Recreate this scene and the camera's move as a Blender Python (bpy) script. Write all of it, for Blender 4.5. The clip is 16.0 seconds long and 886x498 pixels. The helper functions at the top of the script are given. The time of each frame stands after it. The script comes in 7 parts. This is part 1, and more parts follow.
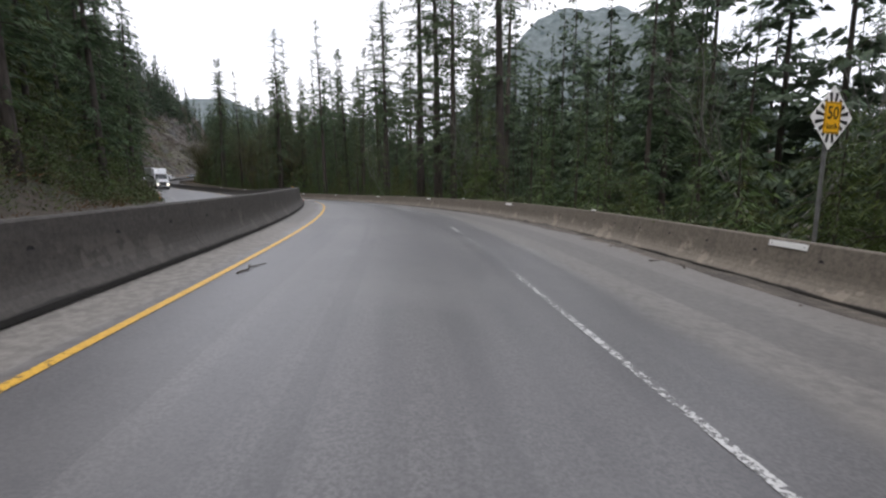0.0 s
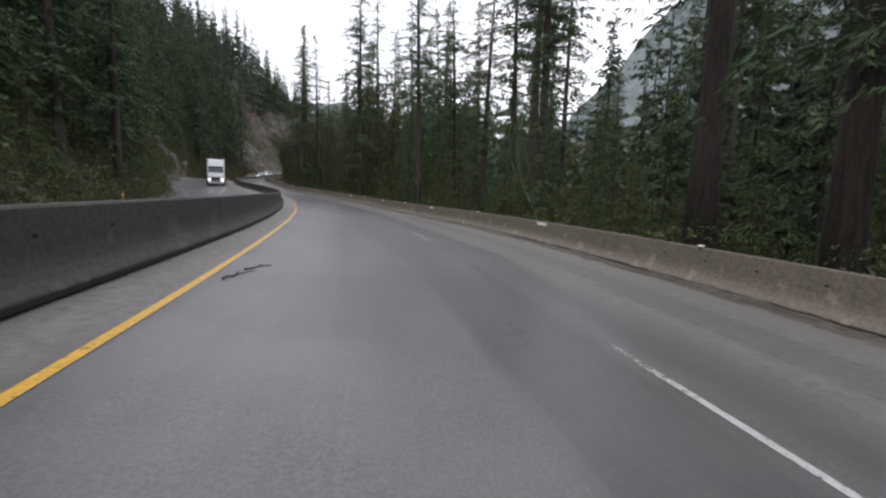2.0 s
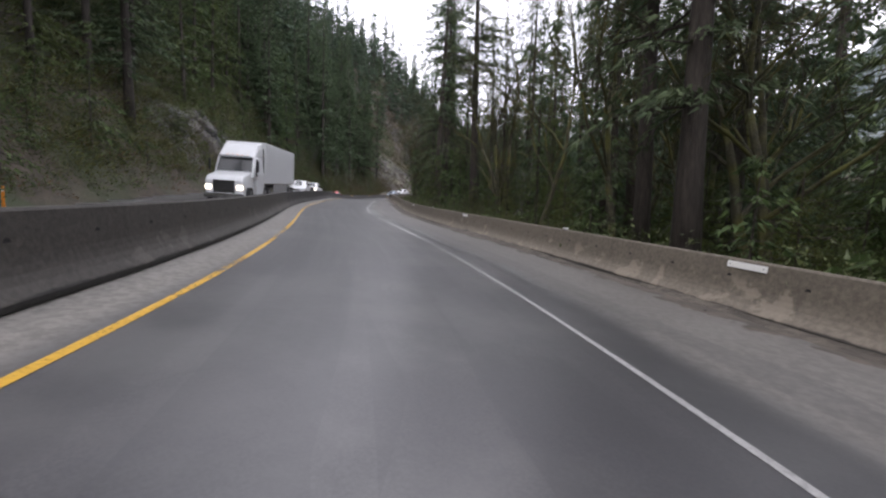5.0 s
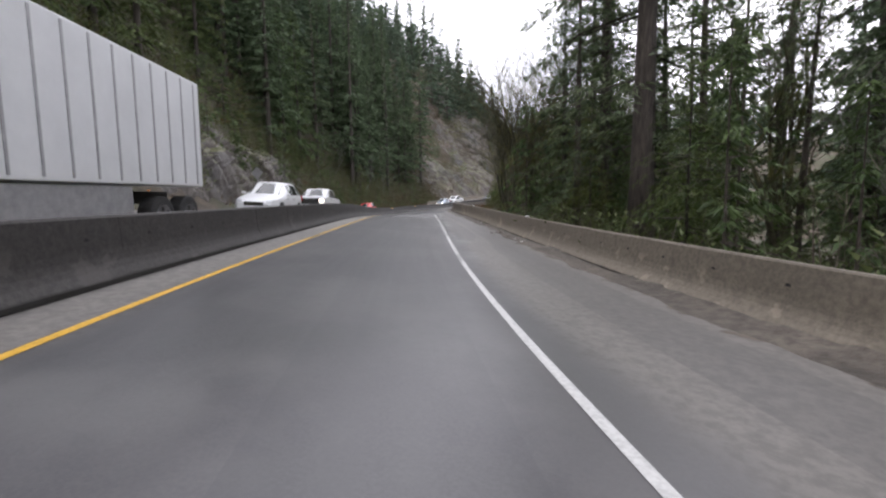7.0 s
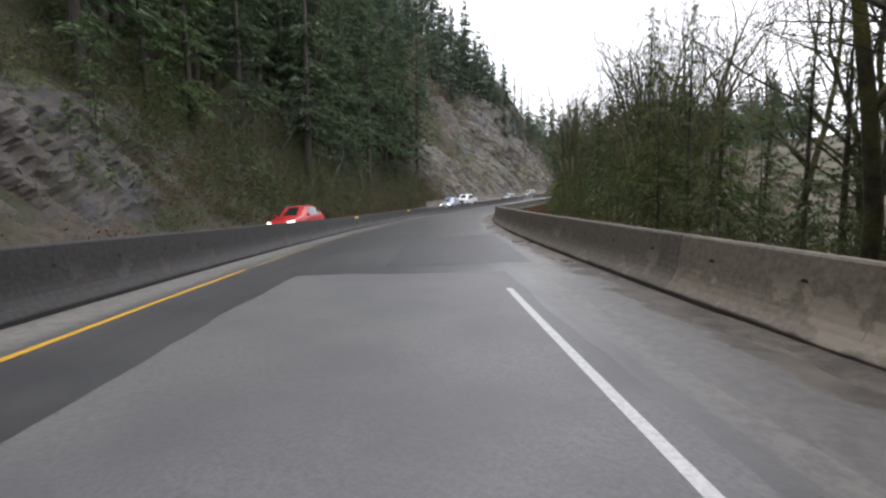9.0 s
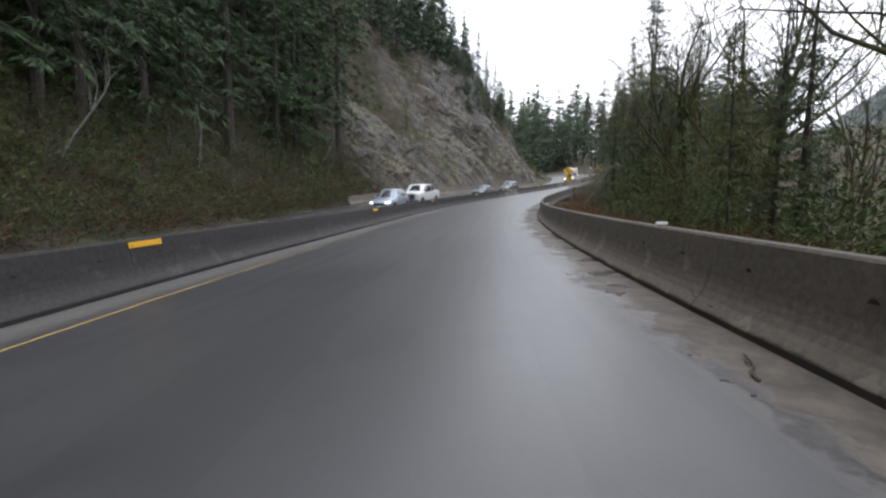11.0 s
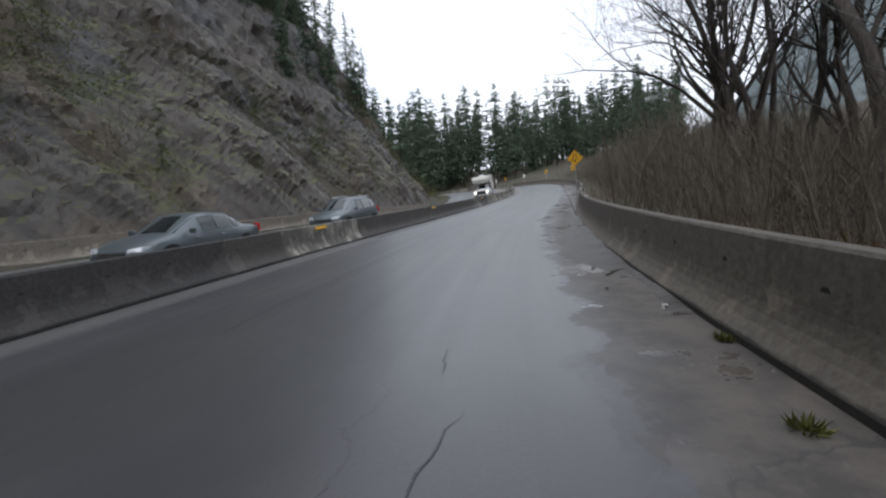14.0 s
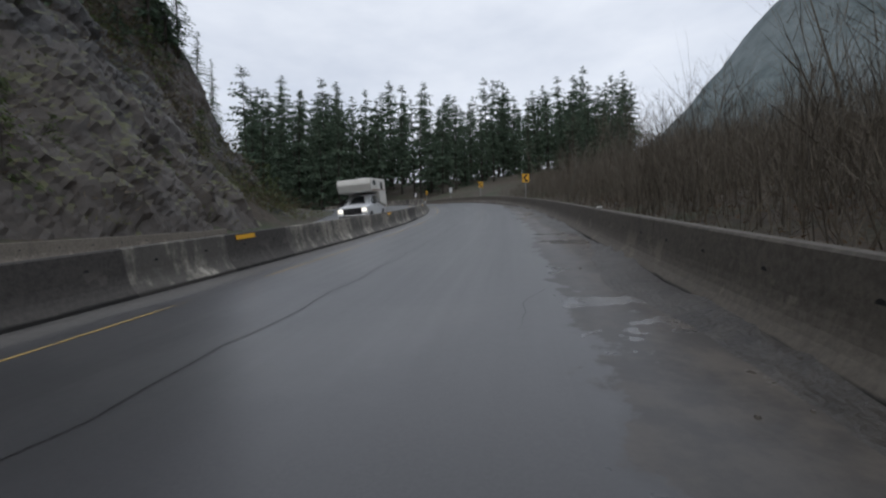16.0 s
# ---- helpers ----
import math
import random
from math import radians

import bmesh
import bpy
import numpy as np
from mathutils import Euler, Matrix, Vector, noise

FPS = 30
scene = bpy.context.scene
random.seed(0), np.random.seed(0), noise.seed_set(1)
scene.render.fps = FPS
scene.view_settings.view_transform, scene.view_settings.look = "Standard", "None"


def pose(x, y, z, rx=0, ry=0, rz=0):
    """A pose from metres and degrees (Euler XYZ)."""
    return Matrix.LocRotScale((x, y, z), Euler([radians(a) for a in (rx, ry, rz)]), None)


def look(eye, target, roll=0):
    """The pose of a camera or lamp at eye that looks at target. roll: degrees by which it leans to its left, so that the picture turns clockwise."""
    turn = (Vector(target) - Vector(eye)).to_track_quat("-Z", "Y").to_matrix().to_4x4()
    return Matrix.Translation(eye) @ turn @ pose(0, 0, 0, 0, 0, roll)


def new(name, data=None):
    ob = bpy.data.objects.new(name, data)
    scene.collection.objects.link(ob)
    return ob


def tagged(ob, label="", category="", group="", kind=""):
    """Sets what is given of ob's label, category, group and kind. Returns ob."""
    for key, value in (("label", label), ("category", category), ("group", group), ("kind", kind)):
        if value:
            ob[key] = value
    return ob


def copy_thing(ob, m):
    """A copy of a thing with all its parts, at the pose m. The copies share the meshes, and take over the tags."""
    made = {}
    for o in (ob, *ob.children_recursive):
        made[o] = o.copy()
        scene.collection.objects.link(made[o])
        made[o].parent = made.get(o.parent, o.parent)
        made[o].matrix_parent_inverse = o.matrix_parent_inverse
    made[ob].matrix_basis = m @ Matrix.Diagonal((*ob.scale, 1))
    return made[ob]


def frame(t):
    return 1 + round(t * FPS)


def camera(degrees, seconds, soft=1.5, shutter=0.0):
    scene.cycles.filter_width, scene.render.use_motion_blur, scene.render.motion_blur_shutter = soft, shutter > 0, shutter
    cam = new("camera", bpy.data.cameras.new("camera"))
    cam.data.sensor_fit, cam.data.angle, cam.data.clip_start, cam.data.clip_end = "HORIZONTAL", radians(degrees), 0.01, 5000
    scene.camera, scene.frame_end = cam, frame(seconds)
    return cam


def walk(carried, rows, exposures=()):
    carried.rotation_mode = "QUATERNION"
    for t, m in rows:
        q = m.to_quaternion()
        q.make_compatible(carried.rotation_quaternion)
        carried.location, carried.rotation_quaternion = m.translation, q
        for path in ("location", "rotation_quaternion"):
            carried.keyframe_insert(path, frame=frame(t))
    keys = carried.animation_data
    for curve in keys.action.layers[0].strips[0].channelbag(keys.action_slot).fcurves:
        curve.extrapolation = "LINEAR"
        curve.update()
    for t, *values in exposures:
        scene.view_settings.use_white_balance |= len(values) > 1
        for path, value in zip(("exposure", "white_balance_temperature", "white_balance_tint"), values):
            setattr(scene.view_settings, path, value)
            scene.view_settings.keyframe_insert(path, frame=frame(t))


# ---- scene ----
# ---- camera and its way ----
cam = camera(91.0, 16.0, soft=2.3)
PATH = [
    (0.0, pose(-0.00, 0.00, -0.00, 81.72, 0.43, 0.00)),
    (0.5, pose(-0.76, 7.75, 0.07, 81.71, -0.00, 3.37)),
    (1.0, pose(-2.10, 15.26, 0.21, 81.69, -0.33, 6.69)),
    (1.5, pose(-4.18, 22.57, 0.16, 82.11, -0.30, 9.90)),
    (2.0, pose(-6.98, 29.85, 0.17, 82.10, -1.37, 13.05)),
    (2.5, pose(-10.33, 37.10, 0.06, 82.43, -2.02, 16.33)),
    (3.0, pose(-13.94, 44.43, -0.01, 82.83, -2.50, 19.62)),
    (3.5, pose(-17.90, 51.52, -0.12, 83.32, -3.22, 22.56)),
    (4.0, pose(-22.15, 58.30, -0.20, 83.70, -3.54, 25.57)),
    (4.5, pose(-26.13, 64.91, -0.21, 83.98, -2.62, 28.40)),
    (5.0, pose(-30.38, 70.96, -0.15, 84.58, -1.72, 31.40)),
    (5.2, pose(-32.23, 73.28, -0.08, 84.66, -1.46, 32.10)),
    (5.8, pose(-38.18, 79.91, 0.16, 84.90, -0.60, 33.75)),
    (6.5, pose(-45.66, 87.32, 0.52, 85.22, 0.30, 35.50)),
    (7.3, pose(-54.00, 96.20, 0.93, 85.48, 1.04, 36.76)),
    (7.5, pose(-55.94, 98.58, 1.03, 85.52, 1.17, 36.88)),
    (8.0, pose(-60.81, 104.57, 1.32, 85.75, 1.64, 37.09)),
    (8.2, pose(-62.76, 106.98, 1.46, 85.81, 1.76, 37.02)),
    (8.8, pose(-68.72, 114.16, 1.79, 85.50, 0.81, 36.24)),
    (9.6, pose(-76.65, 123.91, 2.13, 84.58, -1.70, 34.16)),
    (10.3, pose(-83.10, 132.92, 2.44, 84.28, -2.33, 31.62)),
    (10.5, pose(-84.78, 135.63, 2.55, 84.38, -1.91, 30.82)),
    (11.0, pose(-88.25, 142.88, 2.78, 84.58, -0.50, 29.08)),
    (11.5, pose(-91.22, 150.44, 3.01, 84.87, 0.44, 27.40)),
    (12.0, pose(-94.29, 157.84, 3.24, 85.24, 1.30, 25.29)),
    (12.5, pose(-96.88, 165.24, 3.57, 85.70, 2.44, 23.01)),
    (13.0, pose(-99.03, 172.64, 3.91, 86.37, 3.39, 20.70)),
    (13.5, pose(-100.67, 180.09, 4.34, 87.04, 3.53, 18.00)),
    (14.0, pose(-101.96, 187.45, 4.88, 87.69, 3.81, 15.31)),
    (14.5, pose(-102.76, 194.70, 5.50, 88.27, 3.65, 12.59)),
    (15.0, pose(-103.20, 201.92, 6.08, 88.60, 2.94, 10.02)),
    (15.5, pose(-103.26, 209.13, 6.70, 88.93, 2.16, 8.09)),
    (16.0, pose(-102.98, 216.32, 7.39, 89.26, 1.23, 6.51)),
]
walk(cam, PATH, exposures=[(0.0, 0.76, 6450, 13), (1.5, 0.76, 6450, 13), (2.5, 0.86, 6450, 13), (3.5, 1.06, 6450, 14), (5.0, 1.2, 6450, 16), (7.5, 1.5, 6550, 14), (8.0, 1.5, 6550, 13), (10.5, 1.2, 6400, 11), (12.0, 1.04, 6300, 10), (13.5, 0.74, 6200, 10), (14.5, 0.28, 6110, 9), (16.0, -0.2, 6120, 9)])

# ---- sky and sun: a bright overcast winter day ----
world = bpy.data.worlds.new("overcast_sky")
scene.world = world
world.use_nodes = True
wn, wl = world.node_tree.nodes, world.node_tree.links
wn.clear()
w_out = wn.new("ShaderNodeOutputWorld")
w_bg = wn.new("ShaderNodeBackground")
w_sky = wn.new("ShaderNodeTexSky")
w_sky.sky_type = "NISHITA"
w_sky.sun_disc = False
w_sky.sun_elevation = radians(38)
w_sky.sun_rotation = radians(200)
w_sky.air_density = 1.5
w_sky.dust_density = 4.0
w_scale = wn.new("ShaderNodeVectorMath")
w_scale.operation = "SCALE"
w_scale.inputs["Scale"].default_value = 0.07
w_co = wn.new("ShaderNodeTexCoord")
w_map = wn.new("ShaderNodeMapping")
w_map.inputs["Scale"].default_value = (1.0, 1.0, 2.6)
w_noise = wn.new("ShaderNodeTexNoise")
w_noise.inputs["Scale"].default_value = 2.2
w_noise.inputs["Detail"].default_value = 5.0
w_noise.inputs["Roughness"].default_value = 0.55
w_ramp = wn.new("ShaderNodeValToRGB")
w_ramp.color_ramp.elements[0].position = 0.3
w_ramp.color_ramp.elements[0].color = (0.66, 0.69, 0.77, 1)
w_ramp.color_ramp.elements[1].position = 0.68
w_ramp.color_ramp.elements[1].color = (0.95, 0.955, 0.99, 1)
w_mix = wn.new("ShaderNodeMix")
w_mix.data_type = "RGBA"
w_mix.inputs["Factor"].default_value = 0.9
wl.new(w_sky.outputs["Color"], w_scale.inputs[0])
wl.new(w_co.outputs["Generated"], w_map.inputs["Vector"])
wl.new(w_map.outputs["Vector"], w_noise.inputs["Vector"])
wl.new(w_noise.outputs["Fac"], w_ramp.inputs["Fac"])
wl.new(w_scale.outputs["Vector"], w_mix.inputs[6])
wl.new(w_ramp.outputs["Color"], w_mix.inputs[7])
wl.new(w_mix.outputs[2], w_bg.inputs["Color"])
w_bg.inputs["Strength"].default_value = 1.15
wl.new(w_bg.outputs["Background"], w_out.inputs["Surface"])

sun_data = bpy.data.lights.new("sun", "SUN")
sun_data.energy = 0.7
sun_data.angle = radians(30)
sun_data.color = (1.0, 0.97, 0.93)
sun_ob = new("sun", sun_data)
sun_ob.matrix_world = look((-20, -60, 80), (0, 0, 0))

# ---- materials ----
MATS = {}


def surf(name, dark, light, scale=4.0, rough=0.8, bump=0.2, patch=None, patch_scale=0.6, patch_amount=0.5, metal=0.0, spread=0.0, spec=0.5,
         bump_scale=None, rough2=None, island=0.0, through_light=0.0, stretch=(1, 1, 1), coords="Object"):
    """A surface of two tones with grain, stains at a larger scale, and relief."""
    if name in MATS:
        return MATS[name]
    m = bpy.data.materials.new(name)
    m.use_nodes = True
    n, l = m.node_tree.nodes, m.node_tree.links
    b = n["Principled BSDF"]
    co = n.new("ShaderNodeTexCoord")
    mp = n.new("ShaderNodeMapping")
    mp.inputs["Scale"].default_value = stretch
    l.new(co.outputs[coords], mp.inputs["Vector"])
    fine = n.new("ShaderNodeTexNoise")
    fine.inputs["Scale"].default_value = scale
    fine.inputs["Detail"].default_value = 6.0
    fine.inputs["Roughness"].default_value = 0.65
    l.new(mp.outputs["Vector"], fine.inputs["Vector"])
    ramp = n.new("ShaderNodeValToRGB")
    ramp.color_ramp.elements[0].position, ramp.color_ramp.elements[1].position = 0.32, 0.68
    ramp.color_ramp.elements[0].color = (*dark, 1)
    ramp.color_ramp.elements[1].color = (*light, 1)
    l.new(fine.outputs["Fac"], ramp.inputs["Fac"])
    colour = ramp.outputs["Color"]
    if patch:
        big = n.new("ShaderNodeTexNoise")
        big.inputs["Scale"].default_value = patch_scale
        big.inputs["Detail"].default_value = 4.0
        l.new(mp.outputs["Vector"], big.inputs["Vector"])
        r2 = n.new("ShaderNodeValToRGB")
        r2.color_ramp.elements[0].position, r2.color_ramp.elements[1].position = 0.45, 0.65
        r2.color_ramp.elements[1].color = (patch_amount,) * 3 + (1,)
        l.new(big.outputs["Fac"], r2.inputs["Fac"])
        mx = n.new("ShaderNodeMix")
        mx.data_type = "RGBA"
        l.new(r2.outputs["Color"], mx.inputs["Factor"])
        l.new(colour, mx.inputs[6])
        mx.inputs[7].default_value = (*patch, 1)
        colour = mx.outputs[2]
    if spread or island:
        hs = n.new("ShaderNodeHueSaturation")
        mr = n.new("ShaderNodeMapRange")
        if island:
            geo = n.new("ShaderNodeNewGeometry")
            l.new(geo.outputs["Random Per Island"], mr.inputs["Value"])
            amount = island
        else:
            oi = n.new("ShaderNodeObjectInfo")
            l.new(oi.outputs["Random"], mr.inputs["Value"])
            amount = spread
        mr.inputs["To Min"].default_value = 1 - amount
        mr.inputs["To Max"].default_value = 1 + amount
        l.new(mr.outputs["Result"], hs.inputs["Value"])
        if island and spread:
            oi = n.new("ShaderNodeObjectInfo")
            m2 = n.new("ShaderNodeMapRange")
            m2.inputs["To Min"].default_value = 0.5 - 0.03 * spread / 0.3
            m2.inputs["To Max"].default_value = 0.5 + 0.02 * spread / 0.3
            l.new(oi.outputs["Random"], m2.inputs["Value"])
            l.new(m2.outputs["Result"], hs.inputs["Hue"])
        l.new(colour, hs.inputs["Color"])
        colour = hs.outputs["Color"]
    l.new(colour, b.inputs["Base Color"])
    b.inputs["Metallic"].default_value = metal
    b.inputs["Roughness"].default_value = rough
    b.inputs["Specular IOR Level"].default_value = spec
    if rough2 is not None:
        rr = n.new("ShaderNodeMapRange")
        rr.inputs["To Min"].default_value = rough
        rr.inputs["To Max"].default_value = rough2
        l.new(fine.outputs["Fac"], rr.inputs["Value"])
        l.new(rr.outputs["Result"], b.inputs["Roughness"])
    if bump:
        bp = n.new("ShaderNodeBump")
        bp.inputs["Strength"].default_value = bump
        bp.inputs["Distance"].default_value = 0.05
        bn = n.new("ShaderNodeTexNoise")
        bn.inputs["Scale"].default_value = bump_scale or scale * 3
        bn.inputs["Detail"].default_value = 4.0
        l.new(mp.outputs["Vector"], bn.inputs["Vector"])
        l.new(bn.outputs["Fac"], bp.inputs["Height"])
        l.new(bp.outputs["Normal"], b.inputs["Normal"])
    if through_light:
        tr = n.new("ShaderNodeBsdfTranslucent")
        l.new(colour, tr.inputs["Color"])
        ms = n.new("ShaderNodeMixShader")
        ms.inputs["Fac"].default_value = through_light
        l.new(b.outputs["BSDF"], ms.inputs[1])
        l.new(tr.outputs["BSDF"], ms.inputs[2])
        l.new(ms.outputs["Shader"], n["Material Output"].inputs["Surface"])
    MATS[name] = m
    return m


def plain(name, colour, rough=0.5, metal=0.0, glow=0.0, spec=0.5, coat=0.0):
    if name in MATS:
        return MATS[name]
    m = bpy.data.materials.new(name)
    m.use_nodes = True
    b = m.node_tree.nodes["Principled BSDF"]
    b.inputs["Base Color"].default_value = (*colour, 1)
    b.inputs["Roughness"].default_value = rough
    b.inputs["Metallic"].default_value = metal
    b.inputs["Specular IOR Level"].default_value = spec
    b.inputs["Coat Weight"].default_value = coat
    if glow:
        b.inputs["Emission Color"].default_value = (*colour, 1)
        b.inputs["Emission Strength"].default_value = glow
    MATS[name] = m
    return m


def maths(n, l, op, a, b=None, c=None):
    node = n.new("ShaderNodeMath")
    node.operation = op
    for i, x in enumerate((a, b, c)):
        if x is None:
            continue
        if isinstance(x, (int, float)):
            node.inputs[i].default_value = x
        else:
            l.new(x, node.inputs[i])
    return node.outputs[0]


def mix_colour(n, l, fac, a, b):
    mx = n.new("ShaderNodeMix")
    mx.data_type = "RGBA"
    for s, x in (("Factor", fac), (6, a), (7, b)):
        if isinstance(x, (int, float)):
            mx.inputs[s].default_value = x
        elif isinstance(x, tuple):
            mx.inputs[s].default_value = (*x, 1)
        else:
            l.new(x, mx.inputs[s])
    return mx.outputs[2]


def noise_fac(n, l, vec, scale, detail=5.0, rough=0.6):
    t = n.new("ShaderNodeTexNoise")
    t.inputs["Scale"].default_value = scale
    t.inputs["Detail"].default_value = detail
    t.inputs["Roughness"].default_value = rough
    l.new(vec, t.inputs["Vector"])
    return t.outputs["Fac"]


def step(n, l, x, lo, hi):
    mr = n.new("ShaderNodeMapRange")
    mr.interpolation_type = "SMOOTHSTEP"
    l.new(x, mr.inputs["Value"])
    mr.inputs["From Min"].default_value = lo
    mr.inputs["From Max"].default_value = hi
    return mr.outputs["Result"]


JOINT_AT = 105.6      # metres along the road at which the newer asphalt begins


def asphalt_material():
    """Wet worn asphalt: darker wheel tracks, sandy margins, water lying along the low side."""
    m = bpy.data.materials.new("wet_asphalt")
    m.use_nodes = True
    n, l = m.node_tree.nodes, m.node_tree.links
    b = n["Principled BSDF"]
    at = n.new("ShaderNodeAttribute")
    at.attribute_name = "lane"
    sep = n.new("ShaderNodeSeparateXYZ")
    l.new(at.outputs["Vector"], sep.inputs["Vector"])
    lat, along, right = sep.outputs["X"], sep.outputs["Y"], sep.outputs["Z"]
    co = n.new("ShaderNodeTexCoord").outputs["Object"]
    streak = n.new("ShaderNodeMapping")
    streak.inputs["Scale"].default_value = (1.6, 0.06, 1)
    l.new(at.outputs["Vector"], streak.inputs["Vector"])
    grit = noise_fac(n, l, co, 38.0, 3.0, 0.7)
    fine = noise_fac(n, l, co, 9.0, 6.0, 0.7)
    large = noise_fac(n, l, co, 0.35, 5.0)
    lines = noise_fac(n, l, streak.outputs["Vector"], 1.6, 4.0)
    # the older, coarser surface ends at a straight joint across the road
    fresh = step(n, l, along, JOINT_AT - 0.05, JOINT_AT + 0.05)
    old = mix_colour(n, l, step(n, l, grit, 0.32, 0.68), (0.072, 0.070, 0.072), (0.135, 0.132, 0.132))
    new_top = mix_colour(n, l, step(n, l, grit, 0.3, 0.7), (0.052, 0.051, 0.054), (0.080, 0.078, 0.081))
    base = mix_colour(n, l, fresh, old, new_top)
    base = mix_colour(n, l, maths(n, l, "MULTIPLY", step(n, l, lines, 0.35, 0.7), 0.55), base, (0.055, 0.054, 0.057))
    base = mix_colour(n, l, maths(n, l, "MULTIPLY", step(n, l, large, 0.45, 0.62), 0.42), base, (0.145, 0.142, 0.14))
    # sand and grit washed to both margins
    at2 = n.new("ShaderNodeAttribute")
    at2.attribute_name = "margin"
    sep2 = n.new("ShaderNodeSeparateXYZ")
    l.new(at2.outputs["Vector"], sep2.inputs["Vector"])
    margin, wet = sep2.outputs["X"], sep2.outputs["Y"]
    wob = maths(n, l, "MULTIPLY_ADD", fine, 0.5, -0.25)
    wob2 = maths(n, l, "MULTIPLY_ADD", large, 1.6, -0.8)
    lat_w = maths(n, l, "ADD", maths(n, l, "ADD", lat, wob), maths(n, l, "MULTIPLY", wob2, 0.3))
    right_w = maths(n, l, "ADD", maths(n, l, "ADD", right, wob), maths(n, l, "MULTIPLY", wob2, 0.6))
    sand_l = maths(n, l, "MULTIPLY", maths(n, l, "SUBTRACT", 1.0, step(n, l, lat_w, 0.75, 1.25)), maths(n, l, "MULTIPLY_ADD", wet, -0.3, 0.9))
    sand_r = maths(n, l, "MULTIPLY", step(n, l, maths(n, l, "SUBTRACT", right_w, margin), 0.35, -0.25), 0.62)
    mr = sand_r
    sand = maths(n, l, "MAXIMUM", sand_l, mr)
    sand_col = mix_colour(n, l, step(n, l, fine, 0.35, 0.65), (0.125, 0.116, 0.103), (0.225, 0.21, 0.188))
    col = mix_colour(n, l, sand, base, sand_col)
    # mud and silt washed out along the low side
    mud_w = maths(n, l, "ADD", maths(n, l, "SUBTRACT", right, sep2.outputs["Z"]), maths(n, l, "MULTIPLY_ADD", noise_fac(n, l, co, 0.9, 6.0, 0.65), 1.8, -0.9))
    mud = maths(n, l, "MULTIPLY", step(n, l, mud_w, 0.07, -0.05), 0.9)
    mud_col = mix_colour(n, l, step(n, l, noise_fac(n, l, co, 2.4, 6.0, 0.7), 0.35, 0.65), (0.055, 0.044, 0.033), (0.15, 0.122, 0.093))
    rim = maths(n, l, "MULTIPLY", step(n, l, mud_w, 0.2, 0.09), maths(n, l, "SUBTRACT", 1.0, step(n, l, mud_w, 0.09, -0.02)))
    rim = maths(n, l, "MULTIPLY", maths(n, l, "MULTIPLY", rim, wet), step(n, l, large, 0.42, 0.55))
    col = mix_colour(n, l, mud, col, mud_col)
    col = mix_colour(n, l, maths(n, l, "MULTIPLY", rim, 0.8), col, (0.018, 0.016, 0.014))
    # thin cracks
    vor = n.new("ShaderNodeTexVoronoi")
    vor.feature = "DISTANCE_TO_EDGE"
    vor.inputs["Scale"].default_value = 0.42
    warp = n.new("ShaderNodeVectorMath")
    warp.operation = "ADD"
    wn2 = n.new("ShaderNodeTexNoise")
    wn2.inputs["Scale"].default_value = 1.2
    wn2.inputs["Detail"].default_value = 5.0
    l.new(co, wn2.inputs["Vector"])
    l.new(co, warp.inputs[0])
    l.new(wn2.outputs["Color"], warp.inputs[1])
    l.new(warp.outputs["Vector"], vor.inputs["Vector"])
    crack = maths(n, l, "SUBTRACT", 1.0, step(n, l, vor.outputs["Distance"], 0.003, 0.009))
    crack = maths(n, l, "MULTIPLY", crack, step(n, l, noise_fac(n, l, co, 0.16, 2.0), 0.61, 0.66))
    col = mix_colour(n, l, maths(n, l, "MULTIPLY", crack, 0.55), col, (0.025, 0.025, 0.025))
    # patches laid later, squared to the lanes
    brick = n.new("ShaderNodeMapping")
    brick.inputs["Scale"].default_value = (0.26, 0.045, 1)
    l.new(at.outputs["Vector"], brick.inputs["Vector"])
    cell = n.new("ShaderNodeTexVoronoi")
    cell.distance = "CHEBYCHEV"
    cell.inputs["Scale"].default_value = 1.0
    cell.inputs["Randomness"].default_value = 0.35
    l.new(brick.outputs["Vector"], cell.inputs["Vector"])
    cs = n.new("ShaderNodeSeparateColor")
    l.new(cell.outputs["Color"], cs.inputs["Color"])
    patchy = maths(n, l, "MULTIPLY", step(n, l, cs.outputs["Red"], 0.62, 0.64), 0.28)
    col = mix_colour(n, l, patchy, col, (0.04, 0.04, 0.043))
    col = mix_colour(n, l, maths(n, l, "MULTIPLY", maths(n, l, "MULTIPLY", wet, 0.48), maths(n, l, "SUBTRACT", 1.0, sand)), col, (0.035, 0.035, 0.037))
    l.new(col, b.inputs["Base Color"])
    b.inputs["Coat IOR"].default_value = 1.34
    l.new(maths(n, l, "MAXIMUM", maths(n, l, "MULTIPLY_ADD", mud, -0.4, maths(n, l, "MULTIPLY_ADD", sand, -0.35, maths(n, l, "MULTIPLY_ADD", wet, 0.2, 0.35))), 0.0), b.inputs["Coat Weight"])
    l.new(maths(n, l, "MULTIPLY_ADD", lines, -0.07, 0.41), b.inputs["Coat Roughness"])
    # water film: smoother in the wheel tracks and where it pools at the low side
    pool = maths(n, l, "MULTIPLY", wet, maths(n, l, "MULTIPLY", step(n, l, mud_w, 0.2, -0.05), step(n, l, noise_fac(n, l, co, 0.8, 5.0, 0.6), 0.55, 0.59)))
    rough = maths(n, l, "MULTIPLY_ADD", fine, 0.08, 0.38)
    rough = maths(n, l, "MULTIPLY_ADD", lines, -0.14, rough)
